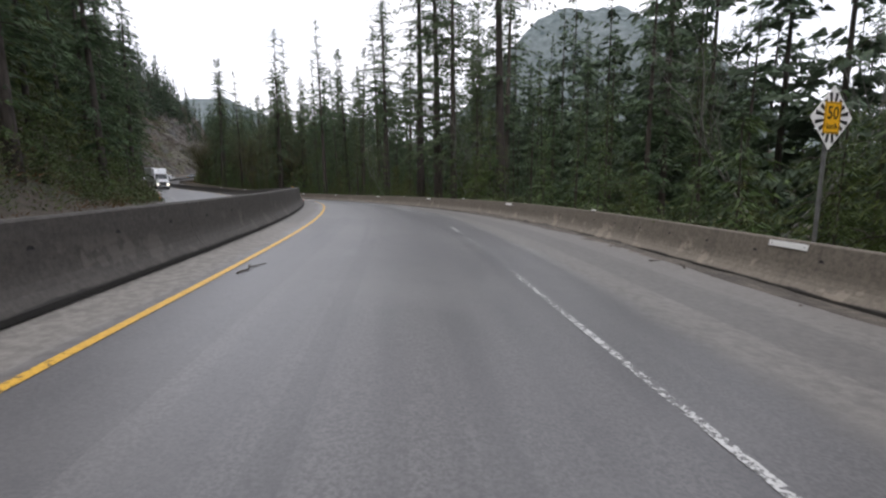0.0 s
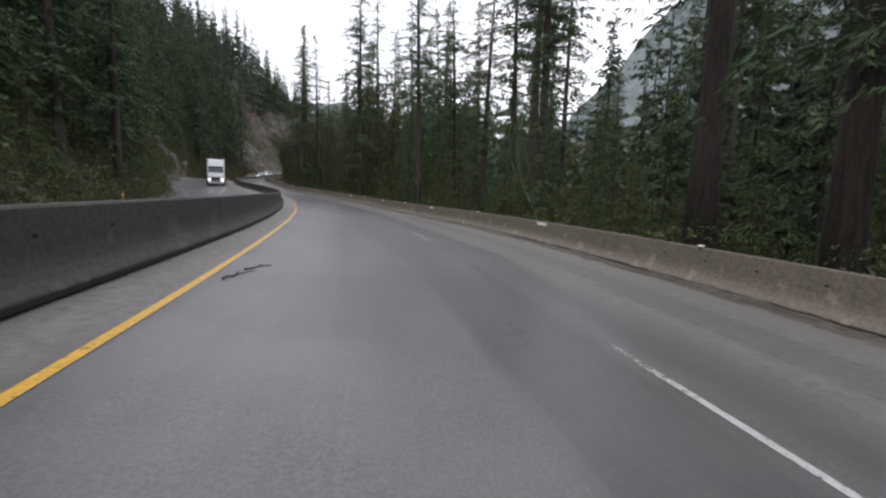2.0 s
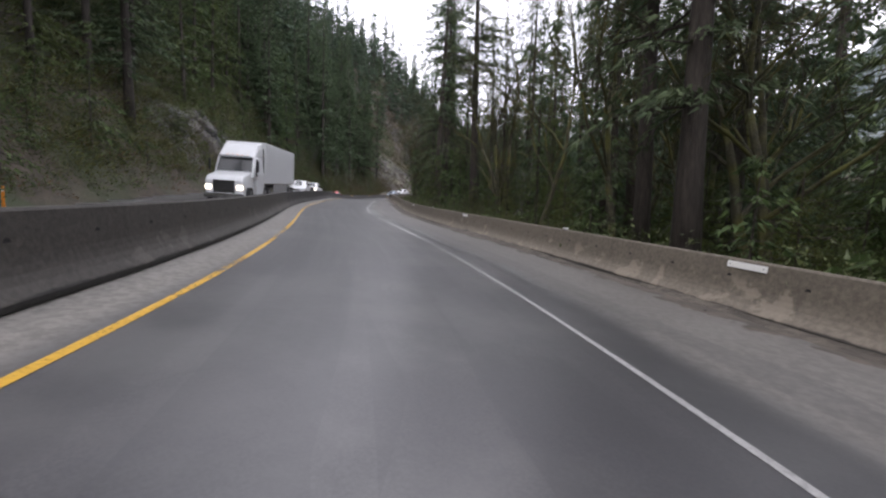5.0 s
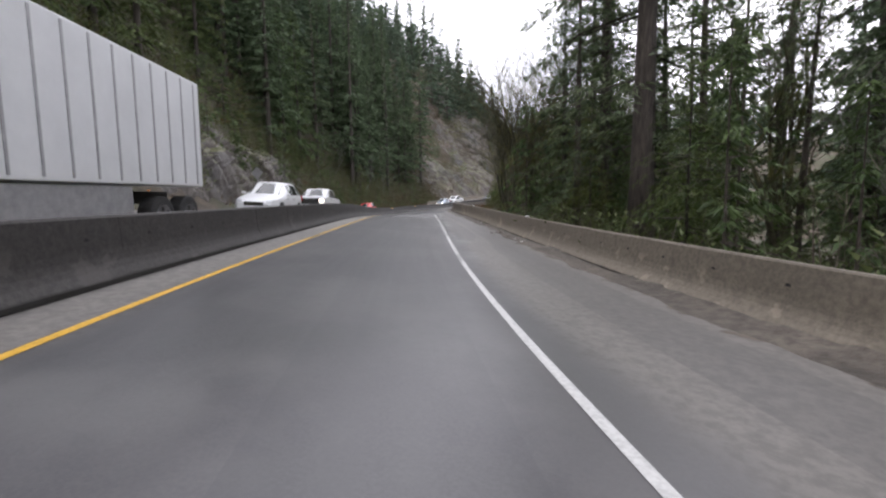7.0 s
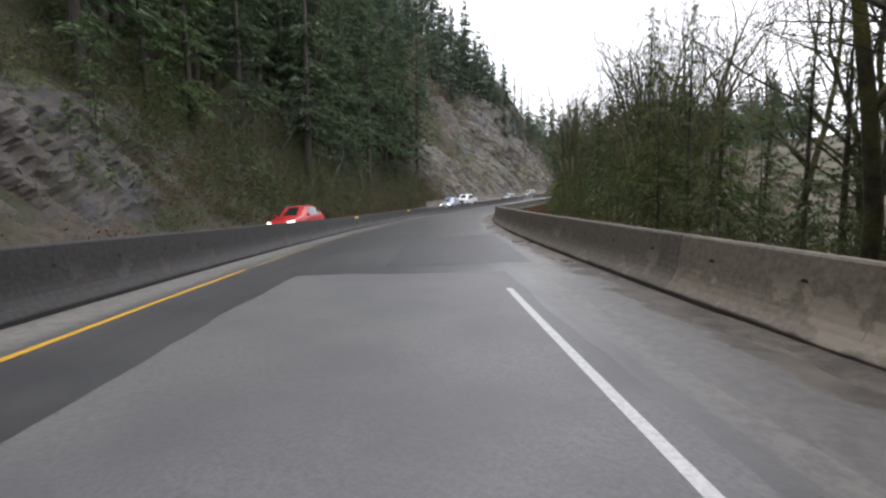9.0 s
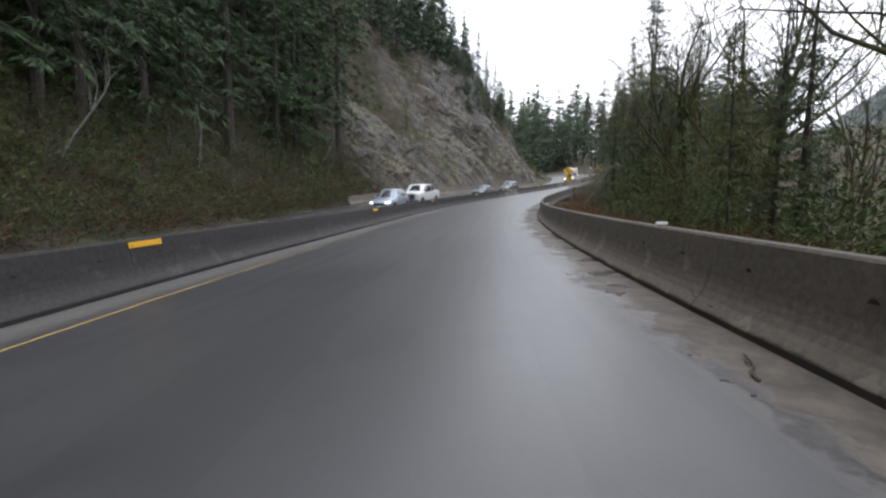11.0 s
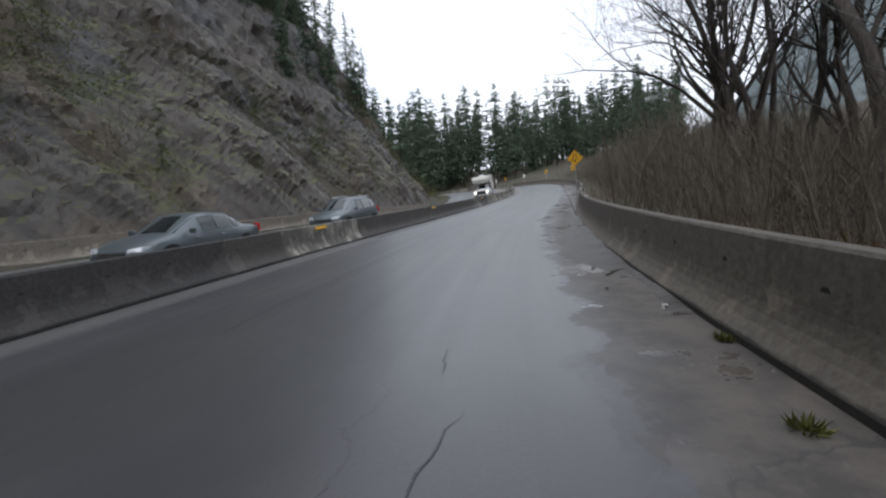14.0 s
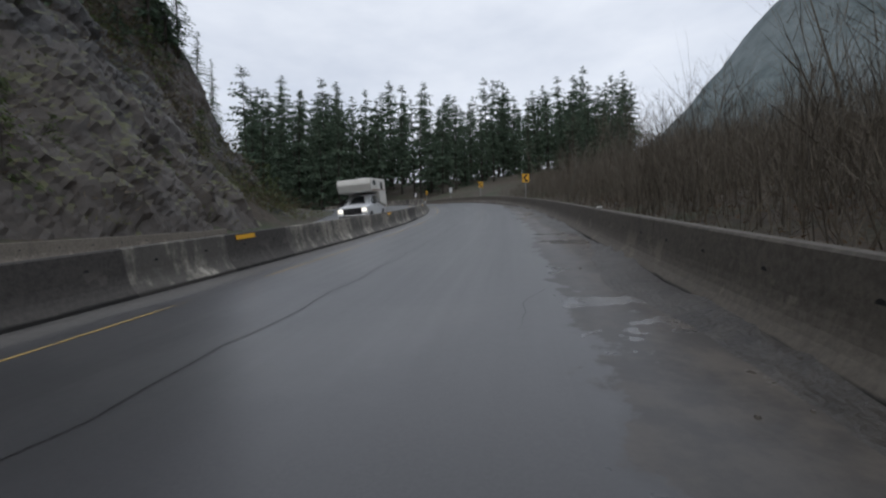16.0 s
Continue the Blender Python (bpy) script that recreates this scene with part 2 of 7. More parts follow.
    rough = maths(n, l, "ADD", rough, maths(n, l, "MULTIPLY", maths(n, l, "SUBTRACT", 1.0, fresh), 0.06))
    rough = maths(n, l, "ADD", rough, maths(n, l, "MULTIPLY", sand, 0.28))
    rough = maths(n, l, "MULTIPLY_ADD", mud, 0.14, rough)
    rough = maths(n, l, "MAXIMUM", maths(n, l, "SUBTRACT", rough, maths(n, l, "MULTIPLY", pool, 0.9)), 0.2)
    l.new(rough, b.inputs["Roughness"])
    b.inputs["Specular IOR Level"].default_value = 0.5
    bp = n.new("ShaderNodeBump")
    bp.inputs["Distance"].default_value = 0.012
    l.new(maths(n, l, "MAXIMUM", maths(n, l, "MULTIPLY_ADD", pool, -0.12, maths(n, l, "MULTIPLY_ADD", fresh, -0.06, 0.14)), 0.0), bp.inputs["Strength"])
    l.new(maths(n, l, "ADD", maths(n, l, "ADD", maths(n, l, "MULTIPLY", grit, maths(n, l, "SUBTRACT", 1.4, fresh)), maths(n, l, "MULTIPLY", fine, 0.7)), maths(n, l, "MULTIPLY_ADD", crack, -1.5, maths(n, l, "MULTIPLY", mud, noise_fac(n, l, co, 2.4, 5.0)))), bp.inputs["Height"])
    l.new(bp.outputs["Normal"], b.inputs["Normal"])
    return m


def paint_material(name, colour, worn):
    """Road paint worn through to the asphalt in flecks."""
    m = bpy.data.materials.new(name)
    m.use_nodes = True
    n, l = m.node_tree.nodes, m.node_tree.links
    b = n["Principled BSDF"]
    co = n.new("ShaderNodeTexCoord").outputs["Object"]
    fine = noise_fac(n, l, co, 22.0, 5.0, 0.7)
    big = noise_fac(n, l, co, 0.22, 3.0)
    gone = step(n, l, maths(n, l, "ADD", maths(n, l, "MULTIPLY", fine, 0.5), maths(n, l, "MULTIPLY", big, 0.9)), worn, worn + 0.05)
    col = mix_colour(n, l, step(n, l, fine, 0.35, 0.7), colour, tuple(c * 0.7 for c in colour))
    l.new(col, b.inputs["Base Color"])
    b.inputs["Roughness"].default_value = 0.45
    tr = n.new("ShaderNodeBsdfTransparent")
    ms = n.new("ShaderNodeMixShader")
    l.new(gone, ms.inputs["Fac"])
    l.new(b.outputs["BSDF"], ms.inputs[1])
    l.new(tr.outputs["BSDF"], ms.inputs[2])
    l.new(ms.outputs["Shader"], n["Material Output"].inputs["Surface"])
    return m


def concrete_material(name, dark, light, streak, patchy=False):
    """Old barrier concrete: rain streaks, a painted shadow line at the foot, soot on the face, and paler scuffs."""
    m = bpy.data.materials.new(name)
    m.use_nodes = True
    n, l = m.node_tree.nodes, m.node_tree.links
    b = n["Principled BSDF"]
    tc = n.new("ShaderNodeTexCoord")
    oi = n.new("ShaderNodeObjectInfo")
    co = n.new("ShaderNodeNewGeometry").outputs["Position"]
    sp = n.new("ShaderNodeSeparateXYZ")
    l.new(tc.outputs["Object"], sp.inputs["Vector"])
    mp = n.new("ShaderNodeMapping")
    mp.inputs["Scale"].default_value = (3.0, 3.0, 0.35)
    l.new(co, mp.inputs["Vector"])
    runs = noise_fac(n, l, mp.outputs["Vector"], 1.3, 5.0)
    fine = noise_fac(n, l, co, 14.0, 6.0, 0.7)
    blot = noise_fac(n, l, co, 1.7, 5.0)
    col = mix_colour(n, l, step(n, l, fine, 0.3, 0.7), dark, light)
    col = mix_colour(n, l, maths(n, l, "MULTIPLY", step(n, l, runs, 0.5, 0.8), streak * 0.5), col, tuple(c * 0.35 for c in dark))
    scuff = maths(n, l, "MULTIPLY", step(n, l, blot, 0.57, 0.61), step(n, l, sp.outputs["Z"], 0.60, 0.42))
    col = mix_colour(n, l, maths(n, l, "MULTIPLY", scuff, 0.55), col, tuple(min(1.0, c * 1.7) for c in light))
    # paler towards the sloping foot, with an uneven upper limit
    foot_pale = maths(n, l, "MULTIPLY", step(n, l, maths(n, l, "ADD", sp.outputs["Z"], maths(n, l, "MULTIPLY_ADD", blot, 0.16, -0.08)), 0.40, 0.12), 0.30)
    col = mix_colour(n, l, foot_pale, col, mix_colour(n, l, fine, tuple(c * 1.25 for c in dark), tuple(c * 1.5 for c in light)))
    # shade of the gap under the unit, painted as a near-black band
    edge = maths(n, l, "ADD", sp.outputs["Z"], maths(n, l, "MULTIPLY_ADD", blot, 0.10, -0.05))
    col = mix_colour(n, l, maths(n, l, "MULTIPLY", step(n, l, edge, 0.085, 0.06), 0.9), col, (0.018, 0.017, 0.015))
    if patchy:
        soot = step(n, l, maths(n, l, "MULTIPLY_ADD", runs, 0.5, maths(n, l, "MULTIPLY", noise_fac(n, l, co, 0.9, 5.0, 0.65), 0.8)), 0.54, 0.72)
        col = mix_colour(n, l, maths(n, l, "MULTIPLY", soot, 0.85), col, (0.055, 0.05, 0.044))
    val = n.new("ShaderNodeHueSaturation")
    mr = n.new("ShaderNodeMapRange")
    l.new(oi.outputs["Random"], mr.inputs["Value"])
    mr.inputs["To Min"].default_value = 0.95
    mr.inputs["To Max"].default_value = 1.05
    l.new(mr.outputs["Result"], val.inputs["Value"])
    l.new(col, val.inputs["Color"])
    l.new(val.outputs["Color"], b.inputs["Base Color"])
    b.inputs["Roughness"].default_value = 0.75
    bp = n.new("ShaderNodeBump")
    bp.inputs["Strength"].default_value = 0.35
    bp.inputs["Distance"].default_value = 0.02
    l.new(fine, bp.inputs["Height"])
    l.new(bp.outputs["Normal"], b.inputs["Normal"])
    return m


def rock_material(name, soil, pale):
    """Wet fractured rock with brown soil in the hollows and moss on the ledges."""
    m = bpy.data.materials.new(name)
    m.use_nodes = True
    n, l = m.node_tree.nodes, m.node_tree.links
    b = n["Principled BSDF"]
    co = n.new("ShaderNodeTexCoord").outputs["Object"]
    mp = n.new("ShaderNodeMapping")
    mp.vector_type = "TEXTURE"
    mp.inputs["Rotation"].default_value = (-0.83, 0.1, 0.0)
    mp.inputs["Scale"].default_value = (1.4, 4.5, 0.55)
    l.new(co, mp.inputs["Vector"])
    slab = noise_fac(n, l, mp.outputs["Vector"], 0.45, 8.0, 0.72)
    fine = noise_fac(n, l, co, 2.6, 6.0, 0.7)
    big = noise_fac(n, l, co, 0.11, 4.0)
    moss = noise_fac(n, l, co, 0.23, 6.0, 0.7)
    col = mix_colour(n, l, step(n, l, slab, 0.32, 0.68), (0.018, 0.018, 0.019), pale)
    col = mix_colour(n, l, maths(n, l, "MULTIPLY", step(n, l, fine, 0.5, 0.75), 0.35), col, tuple(c * 1.35 for c in pale))
    grain = noise_fac(n, l, co, 11.0, 5.0, 0.75)
    col = mix_colour(n, l, maths(n, l, "MULTIPLY", step(n, l, grain, 0.45, 0.3), 0.5), col, (0.014, 0.013, 0.013))
    col = mix_colour(n, l, maths(n, l, "MULTIPLY", step(n, l, big, 0.36, 0.54), soil), col, mix_colour(n, l, fine, (0.045, 0.034, 0.024), (0.145, 0.108, 0.075)))
    nrm = n.new("ShaderNodeNewGeometry")
    sp = n.new("ShaderNodeSeparateXYZ")
    l.new(nrm.outputs["Normal"], sp.inputs["Vector"])
    flat = step(n, l, maths(n, l, "ADD", sp.outputs["Z"], maths(n, l, "MULTIPLY_ADD", moss, 1.4, -0.7)), 0.62, 0.85)
    col = mix_colour(n, l, maths(n, l, "MULTIPLY", flat, 0.8), col, mix_colour(n, l, fine, (0.035, 0.044, 0.014), (0.13, 0.13, 0.04)))
    l.new(col, b.inputs["Base Color"])
    l.new(maths(n, l, "MULTIPLY_ADD", fine, 0.5, 0.3), b.inputs["Roughness"])
    vor = n.new("ShaderNodeTexVoronoi")
    vor.inputs["Scale"].default_value = 0.9
    l.new(mp.outputs["Vector"], vor.inputs["Vector"])
    bp = n.new("ShaderNodeBump")
    bp.inputs["Strength"].default_value = 0.8
    bp.inputs["Distance"].default_value = 0.22
    l.new(maths(n, l, "ADD", maths(n, l, "ADD", slab, maths(n, l, "MULTIPLY_ADD", grain, 0.16, maths(n, l, "MULTIPLY", fine, 0.4))), maths(n, l, "MULTIPLY", vor.outputs["Distance"], 0.35)), bp.inputs["Height"])
    l.new(bp.outputs["Normal"], b.inputs["Normal"])
    return m


M_ROAD = asphalt_material()
M_YELLOW_LINE = paint_material("yellow_road_paint", (0.62, 0.36, 0.04), 0.80)
M_WHITE_LINE = paint_material("white_road_paint", (0.55, 0.55, 0.54), 0.77)
M_WHITE_GREYED = paint_material("greyed_white_road_paint", (0.34, 0.335, 0.33), 0.80)
M_YELLOW_WORN = paint_material("worn_yellow_road_paint", (0.5, 0.40, 0.17), 0.60)
M_YELLOW_THIN = paint_material("thin_yellow_road_paint", (0.55, 0.38, 0.13), 0.74)
M_WHITE_WORN = paint_material("worn_white_road_paint", (0.5, 0.5, 0.49), 0.622)
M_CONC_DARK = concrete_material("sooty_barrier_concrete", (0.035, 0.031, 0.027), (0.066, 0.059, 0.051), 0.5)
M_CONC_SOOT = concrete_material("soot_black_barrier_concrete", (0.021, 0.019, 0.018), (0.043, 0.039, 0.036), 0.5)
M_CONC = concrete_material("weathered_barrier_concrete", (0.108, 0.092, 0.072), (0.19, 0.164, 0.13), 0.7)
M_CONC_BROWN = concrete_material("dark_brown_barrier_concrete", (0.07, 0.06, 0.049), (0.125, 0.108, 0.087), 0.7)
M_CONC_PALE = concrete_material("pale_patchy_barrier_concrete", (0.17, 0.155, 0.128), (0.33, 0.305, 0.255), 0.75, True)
M_HOLE = surf("dark_socket", (0.01, 0.01, 0.01), (0.02, 0.02, 0.02), 20, 0.9, 0.1)
M_GROUND = surf("leaf_litter_and_soil", (0.028, 0.022, 0.016), (0.085, 0.066, 0.046), 2.2, 0.9, 0.9, patch=(0.034, 0.046, 0.018), patch_scale=0.2, patch_amount=0.85)
M_BARK = surf("fir_bark", (0.022, 0.018, 0.015), (0.075, 0.062, 0.052), 3.0, 0.9, 0.9, stretch=(3, 3, 0.5), bump_scale=8, spread=0.25)
M_BARK_PALE = surf("alder_bark", (0.09, 0.088, 0.08), (0.23, 0.225, 0.21), 5.0, 0.85, 0.4, patch=(0.06, 0.075, 0.035), patch_scale=1.4, patch_amount=0.6, stretch=(2, 2, 0.7))
M_BARK_MOSS = surf("mossy_maple_bark", (0.03, 0.027, 0.018), (0.085, 0.08, 0.05), 4.0, 0.95, 0.8, patch=(0.12, 0.12, 0.03), patch_scale=0.7, patch_amount=0.9)
M_FIR = surf("fir_needles", (0.036, 0.062, 0.032), (0.105, 0.148, 0.074), 1.2, 0.65, 0.0, spread=0.3, island=0.45, through_light=0.22, spec=0.25)
M_CEDAR = surf("cedar_sprays", (0.038, 0.064, 0.023), (0.105, 0.142, 0.05), 1.0, 0.6, 0.0, spread=0.3, island=0.45, through_light=0.25, spec=0.25)
M_YOUNG = surf("young_cedar_sprays", (0.04, 0.06, 0.014), (0.105, 0.13, 0.036), 1.5, 0.6, 0.0, spread=0.3, island=0.4, through_light=0.28, spec=0.25)
M_SCRUB = surf("winter_scrub", (0.06, 0.046, 0.032), (0.17, 0.13, 0.088), 1.2, 0.85, 0.0, patch=(0.07, 0.075, 0.03), patch_scale=0.12, patch_amount=0.7, island=0.4, through_light=0.12, spec=0.15)
M_GRASS = surf("mossy_bank_grass", (0.05, 0.06, 0.016), (0.15, 0.145, 0.045), 1.5, 0.75, 0.0, island=0.4, through_light=0.2, spec=0.2)
M_FAR_FIR = surf("distant_fir_needles", (0.046, 0.075, 0.053), (0.11, 0.152, 0.1), 0.6, 0.75, 0.0, spread=0.3, island=0.4, through_light=0.15, spec=0.15)
M_TWIG = surf("bare_brush_twigs", (0.078, 0.066, 0.053), (0.19, 0.164, 0.13), 3.0, 0.9, 0.0, island=0.35, spec=0.2)
M_FERN = surf("fern_and_salal_leaves", (0.042, 0.062, 0.024), (0.125, 0.145, 0.056), 2.0, 0.55, 0.0, island=0.5, through_light=0.2, spec=0.3)
M_DEAD = surf("dead_bracken", (0.07, 0.042, 0.022), (0.17, 0.105, 0.055), 2.0, 0.85, 0.0, island=0.4, through_light=0.1, spec=0.15)
M_ROCK = rock_material("wet_fractured_rock", 0.45, (0.074, 0.071, 0.072))
M_SCREE = rock_material("soil_covered_rock", 0.85, (0.095, 0.083, 0.072))
M_MUD = surf("wet_roadside_mud", (0.022, 0.019, 0.016), (0.075, 0.066, 0.056), 4.0, 0.5, 0.8, patch=(0.06, 0.053, 0.045), patch_scale=0.9, patch_amount=0.7, bump_scale=16)
M_SILT = surf("damp_silt_and_grit", (0.05, 0.042, 0.034), (0.15, 0.128, 0.104), 6.0, 0.75, 0.8, patch=(0.035, 0.03, 0.025), patch_scale=1.3, patch_amount=0.7, bump_scale=20)
# aerial haze is painted into the pale blue-grey base colour of the mountains
M_MOUNTAIN = surf("haze_tinted_mountain", (0.07, 0.09, 0.092), (0.175, 0.2, 0.205), 0.09, 1.0, 0.0, patch=(0.19, 0.21, 0.215), patch_scale=0.012, spec=0.0)
M_STEEL = surf("galvanised_steel", (0.25, 0.25, 0.25), (0.42, 0.42, 0.42), 9.0, 0.45, 0.1, metal=0.8)
M_SIGN_Y = plain("yellow_sign_sheeting", (0.80, 0.42, 0.015), 0.4)
M_SIGN_W = plain("white_sign_sheeting", (0.75, 0.75, 0.74), 0.4)
M_SIGN_K = plain("black_sign_print", (0.012, 0.012, 0.012), 0.45)
M_SIGN_BACK = surf("bare_aluminium_sheet", (0.33, 0.33, 0.34), (0.45, 0.45, 0.46), 6.0, 0.5, 0.0, metal=0.5)
M_REFL_Y = plain("yellow_reflector", (0.85, 0.45, 0.03), 0.35)
M_REFL_W = plain("white_reflector", (0.82, 0.82, 0.80), 0.35)

# ---- helpers for meshes ----
class Geo:
    """Collects corners and faces of one mesh."""

    def __init__(self):
        self.v, self.f = [], []

    def add(self, verts, faces):
        k = len(self.v)
        self.v.extend(tuple(map(float, p)) for p in verts)
        self.f.extend(tuple(i + k for i in f) for f in faces)
        return self

    def box(self, c, s, m=None):
        x, y, z = (q / 2 for q in s)
        pts = [Vector((c[0] + a * x, c[1] + b * y, c[2] + d * z)) for a, b, d in
               ((-1, -1, -1), (1, -1, -1), (1, 1, -1), (-1, 1, -1), (-1, -1, 1), (1, -1, 1), (1, 1, 1), (-1, 1, 1))]
        if m:
            pts = [m @ p for p in pts]
        return self.add(pts, [(0, 3, 2, 1), (4, 5, 6, 7), (0, 1, 5, 4), (1, 2, 6, 5), (2, 3, 7, 6), (3, 0, 4, 7)])

    def prism(self, outline, y0, y1, axis="y"):
        """A closed outline of (a, b) drawn out from y0 to y1."""
        n = len(outline)
        put = {"y": lambda a, b, t: (a, t, b), "x": lambda a, b, t: (t, a, b), "z": lambda a, b, t: (a, b, t)}[axis]
        pts = [put(a, b, y0) for a, b in outline] + [put(a, b, y1) for a, b in outline]
        faces = [tuple(range(n - 1, -1, -1)), tuple(range(n, 2 * n))]
        faces += [(i, (i + 1) % n, n + (i + 1) % n, n + i) for i in range(n)]
        return self.add(pts, faces)

    def tube(self, pts, radii, n=6, cap=True):
        pts = [Vector(p) for p in pts]
        rings = []
        for i, p in enumerate(pts):
            d = (pts[min(i + 1, len(pts) - 1)] - pts[max(i - 1, 0)]).normalized()
            a = d.cross(Vector((0.31, 0.95, 0.05)))
            if a.length < 0.1:
                a = d.cross(Vector((1, 0, 0)))
            a.normalize()
            b = d.cross(a)
            r = radii[i] if isinstance(radii, (list, tuple)) else radii
            rings += [p + (a * math.cos(2 * math.pi * j / n) + b * math.sin(2 * math.pi * j / n)) * r for j in range(n)]
        faces = [(i * n + j, i * n + (j + 1) % n, (i + 1) * n + (j + 1) % n, (i + 1) * n + j) for i in range(len(pts) - 1) for j in range(n)]
        if cap:
            faces += [tuple(range(n - 1, -1, -1)), tuple(range((len(pts) - 1) * n, len(pts) * n))]
        return self.add(rings, faces)

    def disc(self, c, r, depth, axis="x", n=16):
        a = [(math.cos(2 * math.pi * i / n) * r, math.sin(2 * math.pi * i / n) * r) for i in range(n)]
        if axis == "x":
            return self.prism([(c[1] + p, c[2] + q) for p, q in a], c[0] - depth / 2, c[0] + depth / 2, "x")
        if axis == "y":
            return self.prism([(c[0] + p, c[2] + q) for p, q in a], c[1] - depth / 2, c[1] + depth / 2, "y")
        return self.prism([(c[0] + p, c[1] + q) for p, q in a], c[2] - depth / 2, c[2] + depth / 2, "z")

    def mesh(self, name, mat, bevel=0.0, smooth=False):
        me = bpy.data.meshes.new(name)
        me.from_pydata(self.v, [], self.f)
        if bevel:
            bm = bmesh.new()
            bm.from_mesh(me)
            bmesh.ops.remove_doubles(bm, verts=bm.verts, dist=1e-5)
            bmesh.ops.recalc_face_normals(bm, faces=bm.faces)
            sharp = [e for e in bm.edges if len(e.link_faces) == 2 and e.calc_face_angle(0) > 0.5]
            bmesh.ops.bevel(bm, geom=sharp, offset=bevel, segments=2, affect="EDGES", profile=0.5)
            bm.to_mesh(me)
            bm.free()
        if smooth:
            me.shade_smooth()
        if mat:
            me.materials.append(mat)
        return me


def part(name, geo, mat, parent=None, label="", bevel=0.0, smooth=False, m=None):
    ob = new(name, geo.mesh(name, mat, bevel, smooth) if isinstance(geo, Geo) else geo)
    if parent:
        ob.parent = parent
    if m is not None:
        ob.matrix_basis = m
    if label:
        ob["label"] = label
    return ob


def array_mesh(name, verts, faces, mat, smooth=False):
    """A mesh from arrays; all faces have the same number of corners."""
    verts, faces = np.asarray(verts, dtype=np.float32), np.asarray(faces, dtype=np.int32)
    me = bpy.data.meshes.new(name)
    k = faces.shape[1]
    me.vertices.add(len(verts))
    me.vertices.foreach_set("co", verts.ravel())
    me.loops.add(faces.size)
    me.loops.foreach_set("vertex_index", faces.ravel())
    me.polygons.add(len(faces))
    me.polygons.foreach_set("loop_start", np.arange(0, faces.size, k, dtype=np.int32))
    me.polygons.foreach_set("use_smooth", np.full(len(faces), smooth))
    me.update(calc_edges=True)
    if mat:
        me.materials.append(mat)
    return me


def grid_faces(rows, cols):
    i = np.arange(rows * cols).reshape(rows, cols)
    return np.stack([i[:-1, :-1], i[:-1, 1:], i[1:, 1:], i[1:, :-1]], -1).reshape(-1, 4)


def spline(xs, ys):
    """A smooth curve through the given values."""
    x, y = np.array(xs, float), np.array(ys, float)
    n, h = len(x), np.diff(x)
    a, b = np.eye(n), np.zeros(n)
    for i in range(1, n - 1):
        a[i, i - 1], a[i, i], a[i, i + 1] = h[i - 1], 2 * (h[i - 1] + h[i]), h[i]
        b[i] = 6 * ((y[i + 1] - y[i]) / h[i] - (y[i] - y[i - 1]) / h[i - 1])
    mm = np.linalg.solve(a, b)

    def value(t):
        t = np.asarray(t, float)
        i = np.clip(np.searchsorted(x, t) - 1, 0, n - 2)
        p, q = (x[i + 1] - t) / h[i], (t - x[i]) / h[i]
        return p * y[i] + q * y[i + 1] + ((p ** 3 - p) * mm[i] + (q ** 3 - q) * mm[i + 1]) * h[i] ** 2 / 6
    return value


def smooth_noise(x, y, seed=0, octaves=4):
    """Rolling noise between about -1 and 1 for arrays."""
    out, amp, tot = np.zeros(np.broadcast(x, y).shape), 1.0, 0.0
    rs = np.random.RandomState(seed)
    for o in range(octaves):
        table = rs.rand(64, 64) * 2 - 1
        fx, fy = np.floor(x).astype(int), np.floor(y).astype(int)
        u, v = x - fx, y - fy
        u, v = u * u * (3 - 2 * u), v * v * (3 - 2 * v)
        g = lambda i, j: table[(fx + i) % 64, (fy + j) % 64]
        out = out + amp * ((g(0, 0) * (1 - u) + g(1, 0) * u) * (1 - v) + (g(0, 1) * (1 - u) + g(1, 1) * u) * v)
        tot, amp, x, y = tot + amp, amp * 0.5, x * 2.03 + 11.3, y * 2.03 + 5.7
    return out / tot * 1.6


# ---- plan of the highway: stations one second's drive (about 15 m) apart ----
STATIONS = list(range(-3, 25))
road_x = spline(STATIONS, [3.4, 3.0, 1.8, 0.0, -2.1, -6.98, -13.94, -22.15, -30.44, -40.28, -50.96, -60.81, -70.73, -80.42, -88.25, -94.29, -99.03, -101.96,
                           -103.2, -102.98, -102.4, -102.4, -103.9, -107.4, -113.2, -121.2, -131.2, -143.0])
road_y = spline(STATIONS, [-45.0, -30.0, -15.0, 0.0, 15.26, 29.85, 44.43, 58.3, 70.94, 82.03, 92.76, 104.57, 116.57, 128.98, 142.88, 157.84, 172.64, 187.45,
                           201.92, 216.32, 230.7, 245.2, 259.6, 273.6, 286.9, 299.2, 310.0, 319.0])
road_z = spline(STATIONS, [-1.45, -1.45, -1.4, -1.3, -1.09, -1.13, -1.31, -1.5, -1.44, -1.04, -0.52, 0.02, 0.58, 1.0, 1.48, 1.94, 2.61, 3.58,
                           4.78, 6.09, 7.6, 9.25, 11.0, 12.6, 13.8, 14.7, 15.3, 15.7])
road_bank = spline([-3, 0, 1.5, 2.5, 3.5, 5, 7.5, 8.2, 9.25, 10.3, 11.5, 12, 13, 14, 15, 16, 18, 20, 24],
                   [-4.5, -4.6, -4.8, -4.4, -3.5, -3.1, -3.8, -3.5, 0.0, 3.2, 1.9, 1.6, 0.7, 0.6, 0.9, 1.3, 2.0, 2.5, 2.5])
